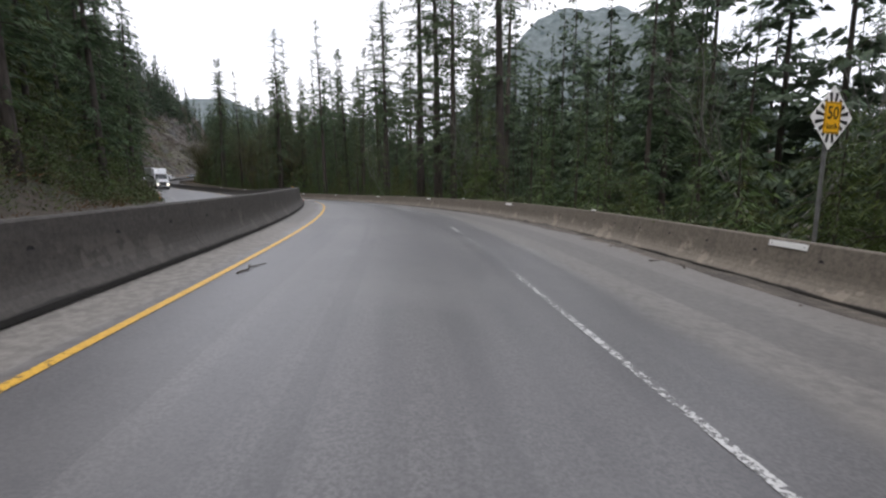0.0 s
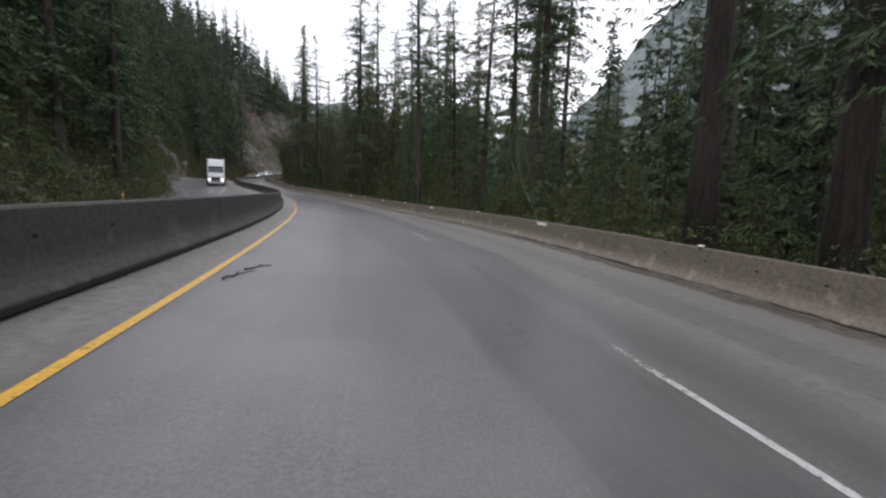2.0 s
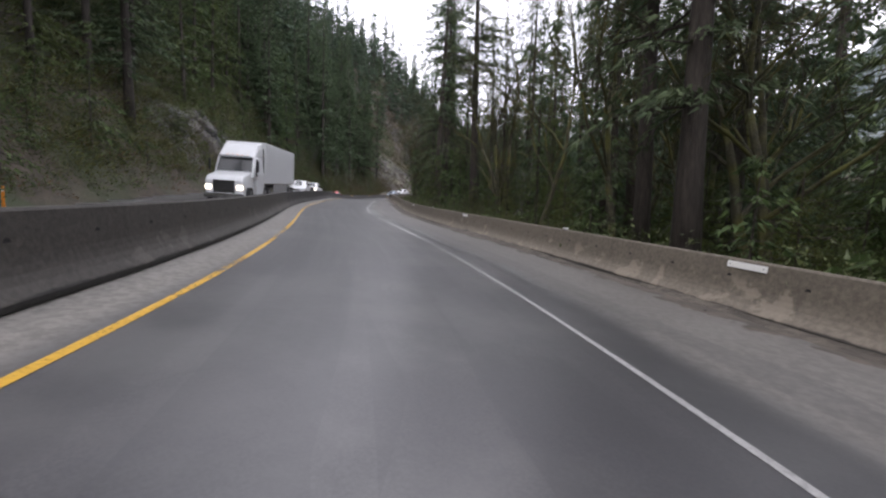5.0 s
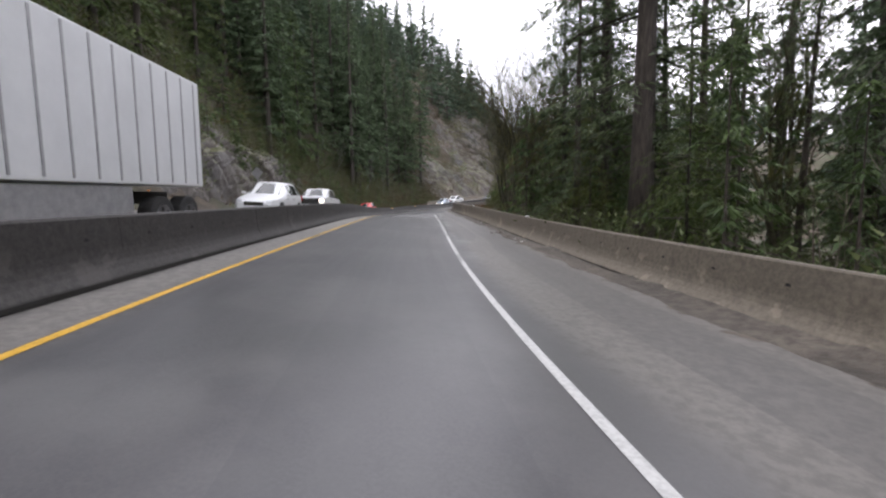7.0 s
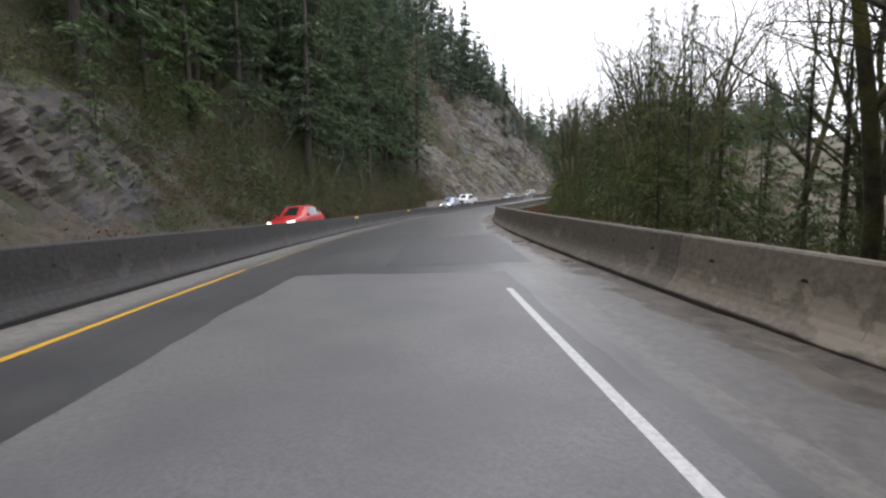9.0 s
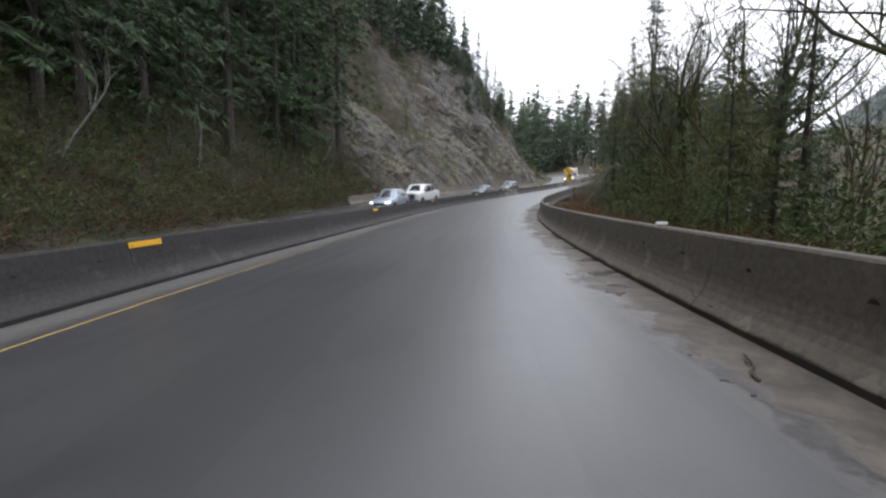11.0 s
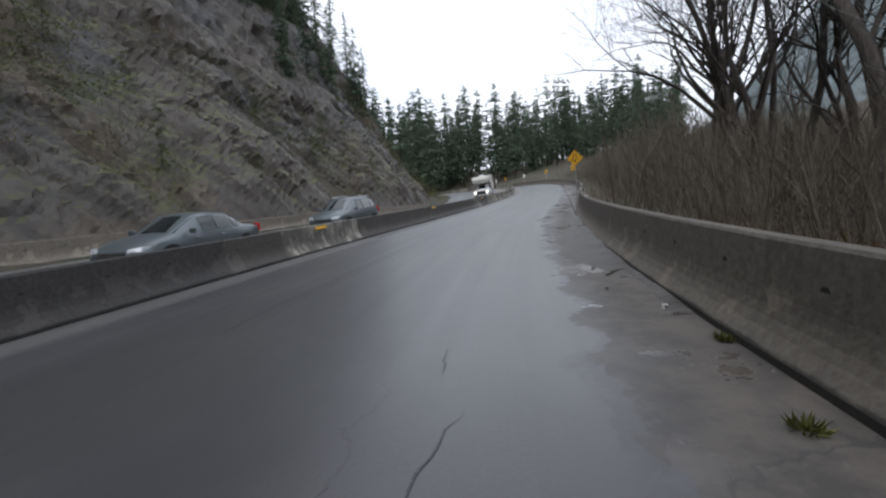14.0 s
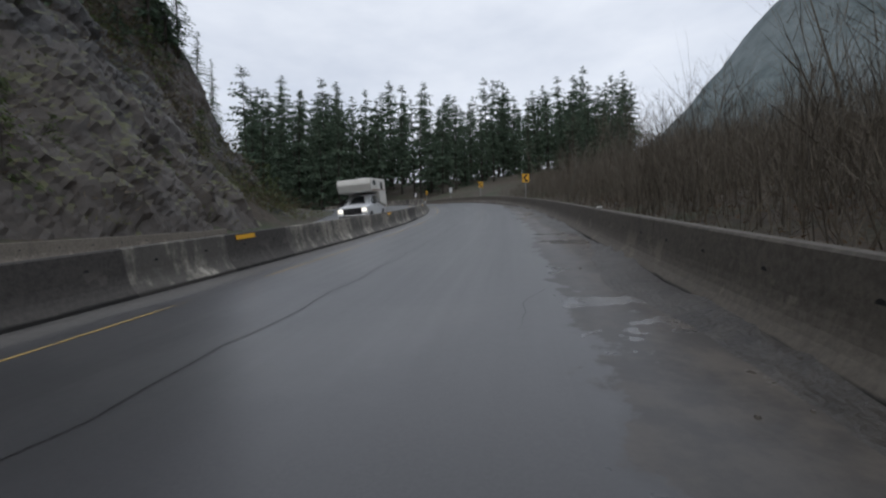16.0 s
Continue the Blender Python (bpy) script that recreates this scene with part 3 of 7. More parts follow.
# the strip between the line driven and the median barrier is tilted a little differently
median_bank = spline([-3, 0.25, 0.75, 1.25, 1.75, 2.25, 2.75, 3.25, 3.75, 4.25, 4.75, 5.25, 7.75, 8.25, 9.3, 10.2, 10.8, 11.3, 11.8, 12.3, 12.8, 13.3, 14.8, 16.3, 18, 20, 24],
                     [-3.2, -2.9, -2.8, -3.6, -4.9, -5.8, -6.3, -6.8, -6.5, -5.6, -5.0, -4.9, -4.9, -4.6, 0.0, 3.4, 3.8, 2.9, 2.1, 1.8, 1.2, 0.7, 0.7, 0.85, 2.0, 2.5, 2.5])
# distances from the line driven: foot of the median barrier and foot of the roadside barrier
left_foot = spline([-3, 0.25, 0.75, 1.25, 1.75, 2.25, 2.75, 3.25, 3.75, 4.25, 4.75, 5.25, 6.6, 7.75, 8.25, 9.4, 10.2, 10.8, 11.3, 11.8, 12.3, 13.3, 14.8, 16.3, 18, 20, 24],
                   [-3.1, -3.08, -3.05, -2.97, -2.76, -2.67, -2.67, -2.68, -2.74, -2.9, -2.95, -2.95, -3.3, -3.7, -3.8, -4.25, -4.8, -5.35, -5.65, -5.85, -6.15, -6.3, -6.15, -5.95, -5.5, -5.2, -5.2])
right_foot = spline([-3, 0.35, 1.7, 2.85, 3.6, 4.4, 5.3, 6.4, 7.75, 8.3, 9.4, 10.6, 11.5, 12.2, 13.2, 14.2, 15.3, 16.3, 18, 20, 24],
                    [6.1, 6.2, 6.7, 7.15, 6.9, 6.08, 5.42, 4.65, 4.05, 3.9, 3.4, 2.72, 2.12, 1.8, 1.72, 1.72, 1.9, 2.0, 2.2, 2.3, 2.3])


def height_on(k, d):
    """Height of the paved plane; the opposite lanes fall away from the median on the left-hand bends."""
    fall = np.interp(k, [2.5, 4.5, 6.5, 8.5, 9.5, 11, 12.7, 13.7, 16, 17.5], [0.115, 0.095, 0.09, -0.02, -0.02, 0.02, 0.02, -0.035, -0.042, 0.04])
    beyond = np.clip(left_foot(k) - 0.3 - d, 0, OPPOSITE)
    kerb = left_foot(k) - 0.6
    inner, outer = np.tan(np.radians(median_bank(k))), np.tan(np.radians(road_bank(k)))
    slope = outer * np.clip(d, 0, 9) + inner * np.clip(d, kerb, 0) + outer * np.clip(d - kerb, -12, 0)
    return road_z(k) + slope - fall * beyond


OPPOSITE = 10.4      # from the median foot to the far edge of the opposite lanes


def on_road(k, d, up=0.0):
    """The place at station k, d metres to the right of the line driven, and up metres above the carriageway."""
    e = 0.01
    k = np.asarray(k, float)
    tx, ty = road_x(k + e) - road_x(k - e), road_y(k + e) - road_y(k - e)
    n = np.hypot(tx, ty)
    rx, ry = ty / n, -tx / n
    return np.stack([road_x(k) + rx * d, road_y(k) + ry * d, height_on(k, d) + up + 0 * d], -1)


def road_pose(k, d, up=0.0, turn=0.0):
    """A pose at that place: y along the road, x to the right across it, z square to the carriageway."""
    p = Vector(on_road(k, d, up))
    f = (Vector(on_road(k + 0.02, d)) - Vector(on_road(k - 0.02, d))).normalized()
    r = (Vector(on_road(k, d + 0.5)) - Vector(on_road(k, d - 0.5))).normalized()
    u = r.cross(f).normalized()
    r = f.cross(u)
    m = Matrix(((r.x, f.x, u.x, p.x), (r.y, f.y, u.y, p.y), (r.z, f.z, u.z, p.z), (0, 0, 0, 1)))
    return m @ pose(0, 0, 0, 0, 0, turn)


DENSE = np.arange(-3, 24.01, 0.1)
CX, CY = road_x(DENSE), road_y(DENSE)
ALONG = np.concatenate([[0], np.cumsum(np.hypot(np.diff(CX), np.diff(CY)))])

JOINT_K = float(np.interp(JOINT_AT, ALONG, DENSE))


def locate(x, y):
    """Station and signed distance (right positive) of plan points."""
    x, y = np.asarray(x, float).ravel(), np.asarray(y, float).ravel()
    k, d = np.zeros(len(x)), np.zeros(len(x))
    for i in range(0, len(x), 4000):
        s = slice(i, i + 4000)
        dd = (x[s, None] - CX) ** 2 + (y[s, None] - CY) ** 2
        j = dd.argmin(1)
        k[s] = DENSE[j]
        tx, ty = road_x(k[s] + 0.01) - road_x(k[s] - 0.01), road_y(k[s] + 0.01) - road_y(k[s] - 0.01)
        n = np.hypot(tx, ty)
        side = ((x[s] - CX[j]) * ty - (y[s] - CY[j]) * tx) / n
        d[s] = np.sign(side) * np.sqrt(dd[np.arange(len(j)), j])
    return k, d


# ---- lie of the land: heights above the carriageway at distances beyond its two edges ----
OUT = [0, 2, 5, 10, 20, 35, 60, 110, 200]
LEFT_A = {-3: [-0.3, 0.6, 3, 9, 23, 44, 68, 88, 100], 4: [-0.3, 0.6, 3, 9, 23, 44, 68, 88, 100], 6: [-0.2, 1.5, 5, 12, 27, 48, 70, 88, 100],
          8: [-0.2, 3.0, 8, 16, 32, 54, 74, 90, 100], 10.5: [-0.2, 3.0, 8.5, 16.5, 34, 56, 76, 92, 100], 11.6: [-0.2, 1.2, 4.5, 11, 27, 50, 70, 85, 95]}
LEFT_B = {13: [-0.2, 0.8, 3.5, 10, 26, 47, 66, 82, 92], 14.5: [-0.2, 2, 5, 10, 24, 46, 68, 84, 94], 16.5: [-0.2, 2, 5.5, 11, 24, 44, 64, 80, 90],
          18.2: [-0.2, 0.8, 3.2, 10.5, 27, 43, 58, 70, 80], 19.0: [-0.2, 0.2, 1.5, 9, 27, 43, 53, 58, 64], 19.7: [-0.2, 0, 0.2, 1.5, 11, 28, 45, 58, 66],
          21: [-0.2, 0, 0.2, 1, 5, 16, 36, 52, 64], 24: [-0.2, 0, 0.2, 1, 5, 16, 36, 52, 64]}
LEFT = {**LEFT_A, **LEFT_B}
RIGHT = {-3: [-0.3, -0.4, -0.8, -1.6, -3.0, -4.5, -6, -9, -12], 8: [-0.3, -0.4, -0.9, -1.8, -3.5, -5, -7, -10, -14], 11: [-0.3, -0.2, -0.3, -0.9, -3, -5, -8, -12, -16],
         14: [-0.3, -0.3, -0.8, -2.0, -4, -7, -10, -12, -14], 17: [-0.2, 0.0, 0.3, 0.8, 1, 0, -2, -4, -6], 19: [-0.2, 0.2, 0.8, 2, 4, 7, 11, 16, 20],
         24: [-0.2, 0.3, 1, 2.5, 5, 9, 14, 22, 30]}


def rise(table, k, u):
    keys = sorted(table)
    rows = np.array([table[q] for q in keys], float)
    i = np.clip(np.searchsorted(keys, k) - 1, 0, len(keys) - 2)
    k0, k1 = np.array(keys)[i], np.array(keys)[i + 1]
    f = np.clip((k - k0) / (k1 - k0), 0, 1)
    f = f * f * (3 - 2 * f)
    j = np.clip(np.searchsorted(OUT, u) - 1, 0, len(OUT) - 2)
    o = np.array(OUT, float)
    g = np.clip((u - o[j]) / (o[j + 1] - o[j]), 0, 1)
    h0 = rows[i, j] * (1 - g) + rows[i, j + 1] * g
    h1 = rows[i + 1, j] * (1 - g) + rows[i + 1, j + 1] * g
    return h0 * (1 - f) + h1 * f


def land(x, y):
    """Height of the ground at plan points."""
    shape = np.shape(x)
    k, d = locate(x, y)
    xx, yy = np.ravel(x), np.ravel(y)
    u = left_foot(k) - OPPOSITE - d
    v = d - right_foot(k) - 0.55
    z0 = height_on(k, d)
    bumps = smooth_noise(xx * 0.11, yy * 0.11, 3, 5)
    z = np.where(u > 0, z0 + rise(LEFT, k, np.clip(u, 0, 200)) + bumps * np.clip(u * 0.12, 0, 2.6),
                 np.where(v > 0, z0 + rise(RIGHT, k, np.clip(v, 0, 200)) + bumps * np.clip(v * 0.06, 0, 0.8), z0 - 0.12))
    return z.reshape(shape)


# ---- ground: one sheet out to the horizon ----
def spaced(lo, hi, fine, far):
    inner = np.arange(lo, hi + fine, fine)
    steps = np.cumsum(fine * 1.16 ** np.arange(1, 60))
    steps = steps[steps < far]
    return np.concatenate([lo - steps[::-1], inner, hi + steps])


gx, gy = spaced(-190, 60, 2.0, 3200), spaced(-60, 400, 2.0, 3200)
GX, GY = np.meshgrid(gx, gy)
GZ = land(GX, GY)
far_out = np.maximum(np.maximum(-260 - GX, GX - 140), np.maximum(-120 - GY, GY - 480))
GZ = np.where(far_out > 0, GZ * np.exp(-np.clip(far_out, 0, None) / 400) - 10 * (1 - np.exp(-np.clip(far_out, 0, None) / 300)), GZ)
ground = new("ground", array_mesh("ground", np.stack([GX, GY, GZ], -1).reshape(-1, 3), grid_faces(*GX.shape), M_GROUND, True))
tagged(ground, "soil and leaf litter of the forested hillside", "ground", kind="structure")

# ---- road: both carriageways, one wet asphalt sheet ----
rk = np.arange(-3, 24.001, 1 / 15)
ACROSS = 28
lat_l, lat_r = left_foot(rk) - OPPOSITE - 0.3, right_foot(rk) + 0.75
w = np.linspace(0, 1, ACROSS)[None, :]
RD = lat_l[:, None] * (1 - w) + lat_r[:, None] * w
RK = np.repeat(rk[:, None], ACROSS, 1)
road_me = array_mesh("road", on_road(RK.ravel(), RD.ravel()), grid_faces(len(rk), ACROSS), M_ROAD, True)
lane = road_me.attributes.new("lane", "FLOAT_VECTOR", "POINT")
along = np.repeat(np.interp(rk, DENSE, ALONG)[:, None], ACROSS, 1)
lane.data.foreach_set("vector", np.stack([np.abs(RD - left_foot(rk)[:, None] + 0.3), along, right_foot(rk)[:, None] - RD], -1).astype(np.float32).ravel())
margin = road_me.attributes.new("margin", "FLOAT_VECTOR", "POINT")
sand_width = np.interp(rk, [-3, 2.8, 3.3, 3.5, 4.5, 5.4, 6.4, 7.7, 8.5, 10, 24], [3.2, 3.3, 3.7, 3.1, 2.9, 2.4, 2.6, 2.6, 2.4, 0.8, 0.5])
wetness = np.interp(rk, [9, 10.3, 24], [0.0, 1.0, 1.0])
margin.data.foreach_set("vector", np.stack([np.repeat(sand_width[:, None], ACROSS, 1), np.repeat(wetness[:, None], ACROSS, 1), np.repeat(np.interp(rk, [-3, 9, 10.3, 12.4, 13.4, 16, 18, 19], [0.45, 0.5, 0.5, 0.6, 0.85, 1.3, 1.45, 0.7])[:, None], ACROSS, 1)], -1).astype(np.float32).ravel())
road = tagged(new("road", road_me), "wet grey asphalt highway with worn wheel tracks", "road", kind="structure")


def painted_line(name, label, k0, k1, offset, width, mat, gaps=None):
    ks = np.arange(k0, k1, 1 / 30)
    d = offset(ks)
    a, b = on_road(ks, d - width / 2, 0.006), on_road(ks, d + width / 2, 0.006)
    verts = np.stack([a, b], 1).reshape(-1, 3)
    keep = np.ones(len(ks) - 1, bool) if gaps is None else gaps(ks[:-1])
    ob = new(name, array_mesh(name, verts, grid_faces(len(ks), 2)[keep], mat))
    return tagged(ob, label, "road marking", kind="structure")


YELLOW_OFFSET = spline([-3, 0.22, 0.72, 1.22, 1.72, 2.22, 2.7, 3.2, 3.7, 4.2, 5.24, 6.5, 7.72, 8.24, 9.4, 10.72, 11.34, 11.8, 12.34, 13.3, 14.36, 15.34, 16.24, 18, 24],
                       [-2.3, -2.29, -2.2, -2.08, -1.84, -1.86, -1.98, -2.0, -1.97, -2.06, -2.11, -2.5, -2.95, -3.02, -3.4, -4.25, -4.75, -4.93, -5.15, -5.2, -4.95, -4.87, -4.8, -4.6, -4.5])
painted_line("lane_line_yellow", "worn solid yellow line beside the median barrier", -3, 9.6, YELLOW_OFFSET, 0.09, M_YELLOW_LINE)
painted_line("lane_line_yellow_scraps", "scraps of a faded yellow line on the sandy margin", 12.9, 16.0, YELLOW_OFFSET, 0.055, M_YELLOW_WORN)
painted_line("lane_line_yellow_thin", "thin pale yellow line beside the median barrier", 9.6, 12.9, YELLOW_OFFSET, 0.05, M_YELLOW_THIN)
painted_line("lane_line_yellow_faded", "faded thin yellow line beside the median barrier", 16.0, 24, YELLOW_OFFSET, 0.05, M_YELLOW_THIN)
WHITE_OFFSET = spline([-3, 0.2, 0.66, 1.8, 2.6, 4.2, 5.2, 6.4, 7.7, 8.2, 8.6, 10], [1.7, 1.78, 1.86, 2.42, 2.44, 2.32, 2.17, 1.6, 1.05, 1.1, 1.2, 1.5])
painted_line("lane_line_white", "badly worn white line between the lane and the sandy shoulder", -3, JOINT_K, WHITE_OFFSET, 0.085, M_WHITE_WORN)
painted_line("lane_line_white_thin", "thin greyed white line between the lane and the sandy shoulder", JOINT_K, 6.0, WHITE_OFFSET, 0.075, M_WHITE_GREYED)
painted_line("lane_line_white_newer", "white line between the lane and the sandy shoulder", 6.0, 9.4, WHITE_OFFSET, 0.095, M_WHITE_LINE)
painted_line("edge_line_white", "worn white edge line of the opposite lanes", -3, 24, lambda k: left_foot(k) - 8.6, 0.11, M_WHITE_LINE)
painted_line("opposite_line_yellow", "yellow line of the opposite lanes", -3, 24, lambda k: left_foot(k) - 1.5, 0.11, M_YELLOW_LINE)

# ---- concrete barriers, unit by unit ----
UNIT = 2.5


def barrier_mesh(name, mat, length=UNIT + 0.012):
    foot, waist, top = 0.30, 0.124, 0.078
    side = [(foot, 0), (foot, 0.06), (0.285, 0.085), (0.212, 0.17), (0.168, 0.245), (0.142, 0.32), (waist, 0.40), (top, 0.785), (top - 0.02, 0.81)]
    prof = [(-x, z) for x, z in side] + side[::-1]
    g = Geo()
    g.prism(prof, -length / 2, length / 2)
    return g.mesh(name, mat)


def drain_barrier_mesh(name, mat, length=UNIT + 0.012):
    """A unit with a low slot through its foot that lets water out."""
    foot, waist, top, cut = 0.30, 0.125, 0.078, 0.24
    w = waist + (foot - waist) * (0.32 - cut) / (0.32 - 0.075)
    g = Geo()
    g.prism([(-w, cut), (-waist, 0.32), (-top, 0.785), (-top + 0.02, 0.80), (top - 0.02, 0.80), (top, 0.785), (waist, 0.32), (w, cut)], -length / 2, length / 2)
    for y0, y1 in ((-length / 2, -0.45), (0.45, length / 2)):
        g.prism([(-foot, 0), (-foot, 0.075), (-w, cut), (w, cut), (foot, 0.075), (foot, 0)], y0, y1)
    return g.mesh(name, mat)


hole_geo = Geo().tube([(0, 0, 0), (0.022, 0, 0)], 0.046, 10)
HOLE = hole_geo.mesh("socket", M_HOLE)
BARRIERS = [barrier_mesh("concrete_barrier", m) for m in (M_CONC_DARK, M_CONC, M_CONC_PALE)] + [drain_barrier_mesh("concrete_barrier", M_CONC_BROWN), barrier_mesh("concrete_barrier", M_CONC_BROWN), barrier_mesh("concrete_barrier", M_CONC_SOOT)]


def stations_every(metres, k0, k1, offset):
    """Stations spaced evenly along a line that runs beside the road."""
    ks = np.arange(k0, k1, 0.02)
    p = on_road(ks, offset(ks))
    s = np.concatenate([[0], np.cumsum(np.linalg.norm(np.diff(p, axis=0), axis=1))])
    return np.interp(np.arange(0, s[-1], metres), s, ks)


def barrier_run(label, group, k0, k1, offset, pick, face):
    """A row of units; face: the side on which the sockets show, +1 right, -1 left."""
    rnd = random.Random(5)
    for i, k in enumerate(stations_every(UNIT, k0, k1, offset)):
        ob = new("concrete_barrier", BARRIERS[pick(k, i)])
        ahead = Vector(on_road(k + 0.04, float(offset(k + 0.04)))) - Vector(on_road(k - 0.04, float(offset(k - 0.04))))
        m = road_pose(k, float(offset(k)))
        local = m.to_3x3().inverted() @ ahead
        ob.matrix_basis = m @ pose(0, 0, 0, 0, 0, math.degrees(math.atan2(-local.x, local.y)) + rnd.uniform(-0.04, 0.04)) @ pose(rnd.uniform(-0.003, 0.003), 0, rnd.uniform(-0.002, 0.002))
        tagged(ob, label, "barrier", group)
        for y in (-0.62, 0.62):
            h = part("socket", HOLE, None, ob)
            h.matrix_basis = pose(face * 0.098 - (0.011 if face > 0 else 0.011), y, 0.52)


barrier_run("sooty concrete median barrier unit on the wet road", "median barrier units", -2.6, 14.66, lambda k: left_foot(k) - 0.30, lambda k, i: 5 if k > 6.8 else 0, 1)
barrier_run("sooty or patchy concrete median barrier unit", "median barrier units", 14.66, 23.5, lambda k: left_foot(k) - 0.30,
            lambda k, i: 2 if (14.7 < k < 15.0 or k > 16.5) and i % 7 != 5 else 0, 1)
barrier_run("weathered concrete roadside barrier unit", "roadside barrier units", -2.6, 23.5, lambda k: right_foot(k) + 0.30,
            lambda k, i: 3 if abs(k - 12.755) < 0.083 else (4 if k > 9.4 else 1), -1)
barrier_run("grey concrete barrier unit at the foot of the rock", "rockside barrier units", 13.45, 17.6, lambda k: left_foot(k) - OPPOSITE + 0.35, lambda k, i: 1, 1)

# ---- trees ----
def leaflets(name, base, way, length, width, rs, mat, droop=0.0):
    """Many small pointed blades: where they start, the way they point, how long and wide."""
    n = len(base)
    way = way + np.array([0, 0, -1.0]) * droop
    way /= np.linalg.norm(way, axis=1)[:, None]
    rnd = rs.randn(n, 3)
    side = np.cross(way, rnd)
    side /= np.linalg.norm(side, axis=1)[:, None] + 1e-9
    foot = base + way * (length * 0.12)[:, None]
    v = np.stack([foot + side * (width / 2)[:, None], base + way * length[:, None], foot - side * (width / 2)[:, None]], 1).reshape(-1, 3)
    return array_mesh(name, v, np.arange(3 * n).reshape(-1, 3), mat)


def conifer(seed, label, height, radius, crown_from, branches, clumps, blades, blade_len, droop, leaf_mat, trunk_r, shape=0.85, category="conifer tree", bark=None, gaps=0.25, sweep=0.25, fat=1.0):
    """A trunk with many drooping boughs, each carrying sprays."""
    rs = np.random.RandomState(seed)
    tree = new("conifer_tree")
    tagged(tree, label, category)
    bend = rs.randn(2) * 0.012 * height
    zs = np.linspace(0, 1, 9)
    g = Geo()
    trunk_at = lambda f: np.array([bend[0] * f * f, bend[1] * f * f, 0]) + np.array([0, 0, 1.0]) * (f * height)
    g.tube([tuple(trunk_at(f) - np.array([0, 0, 0.5 if f == 0 else 0])) for f in zs], [max(0.02, trunk_r * (1 - f) ** 0.85 * (1.25 if f == 0 else 1.0)) for f in zs], 9)
    # dead stubs below the crown
    for _ in range(int(10 * crown_from / max(height, 1) * 2)):
        z = rs.uniform(0.12, max(0.14, crown_from / height))
        a, ln = rs.uniform(0, 6.28), rs.uniform(0.3, 1.6)
        p = trunk_at(z)
        g.tube([tuple(p), tuple(p + np.array([math.cos(a) * ln, math.sin(a) * ln, rs.uniform(-0.4, 0.1) * ln]))], [0.03, 0.008], 4)
    f = (crown_from + (height - crown_from) * rs.rand(branches) ** 0.9) / height
    f[:6] = np.linspace(0.94, 0.995, 6)
    a = rs.uniform(0, 2 * np.pi, branches)
    t = (f * height - crown_from) / (height - crown_from)
    lens = radius * np.minimum(1.0, (1.02 - t) ** shape * 1.05) * rs.uniform(0.55, 1.1, branches) * np.minimum(1, 0.55 + t * 3.0) + 0.25
    lens *= np.where(rs.rand(branches) < gaps, 0.55, 1.0)
    base, way, length = [], [], []
    for i in range(branches):
        p0 = trunk_at(f[i])
        d = np.array([math.cos(a[i]), math.sin(a[i]), 0.0])
        nb = max(3, int(clumps * (lens[i] / radius) ** 0.8 + 1))
        s = np.linspace(0.12, 1.0, nb) + rs.uniform(-0.04, 0.04, nb)
        lift = rs.uniform(0.0, 0.25) + 0.35 * t[i]
        pts = p0 + d * (s * lens[i])[:, None] + np.array([0, 0, 1.0]) * (lens[i] * (lift * s - droop * s * s))[:, None]
        if i % 3 == 0:
            g.tube([tuple(p0), tuple(pts[nb // 2]), tuple(pts[-1])], [0.012 + 0.012 * lens[i], 0.008 + 0.006 * lens[i], 0.004], 3, cap=False)
        out = np.array([-math.sin(a[i]), math.cos(a[i]), 0.0])
        for q in range(blades):
            sd = rs.uniform(-1, 1, nb)
            w = d * rs.uniform(0.35, 1.0, nb)[:, None] + out * (sd * 1.1)[:, None] + np.array([0, 0, 1.0]) * (rs.uniform(-0.45, 0.15, nb) - droop * 0.5 * s)[:, None]
            base.append(pts + out * (sd * 0.12 * lens[i] * (1 - 0.5 * s))[:, None] + rs.randn(nb, 3) * 0.05)
            way.append(w)
            length.append(min(blade_len, 0.45 + 0.5 * lens[i]) * rs.uniform(0.6, 1.25, nb) * (1 - 0.25 * s) * (1 - 0.4 * t[i] ** 2))
    base, way, length = np.concatenate(base), np.concatenate(way), np.concatenate(length)
    part("trunk", g, bark or M_BARK, tree, smooth=True)
    part("crown", leaflets("crown", base, way / np.linalg.norm(way, axis=1)[:, None], length, length * rs.uniform(0.16, 0.34, len(length)) * fat, rs, leaf_mat, sweep), None, tree)
    return tree


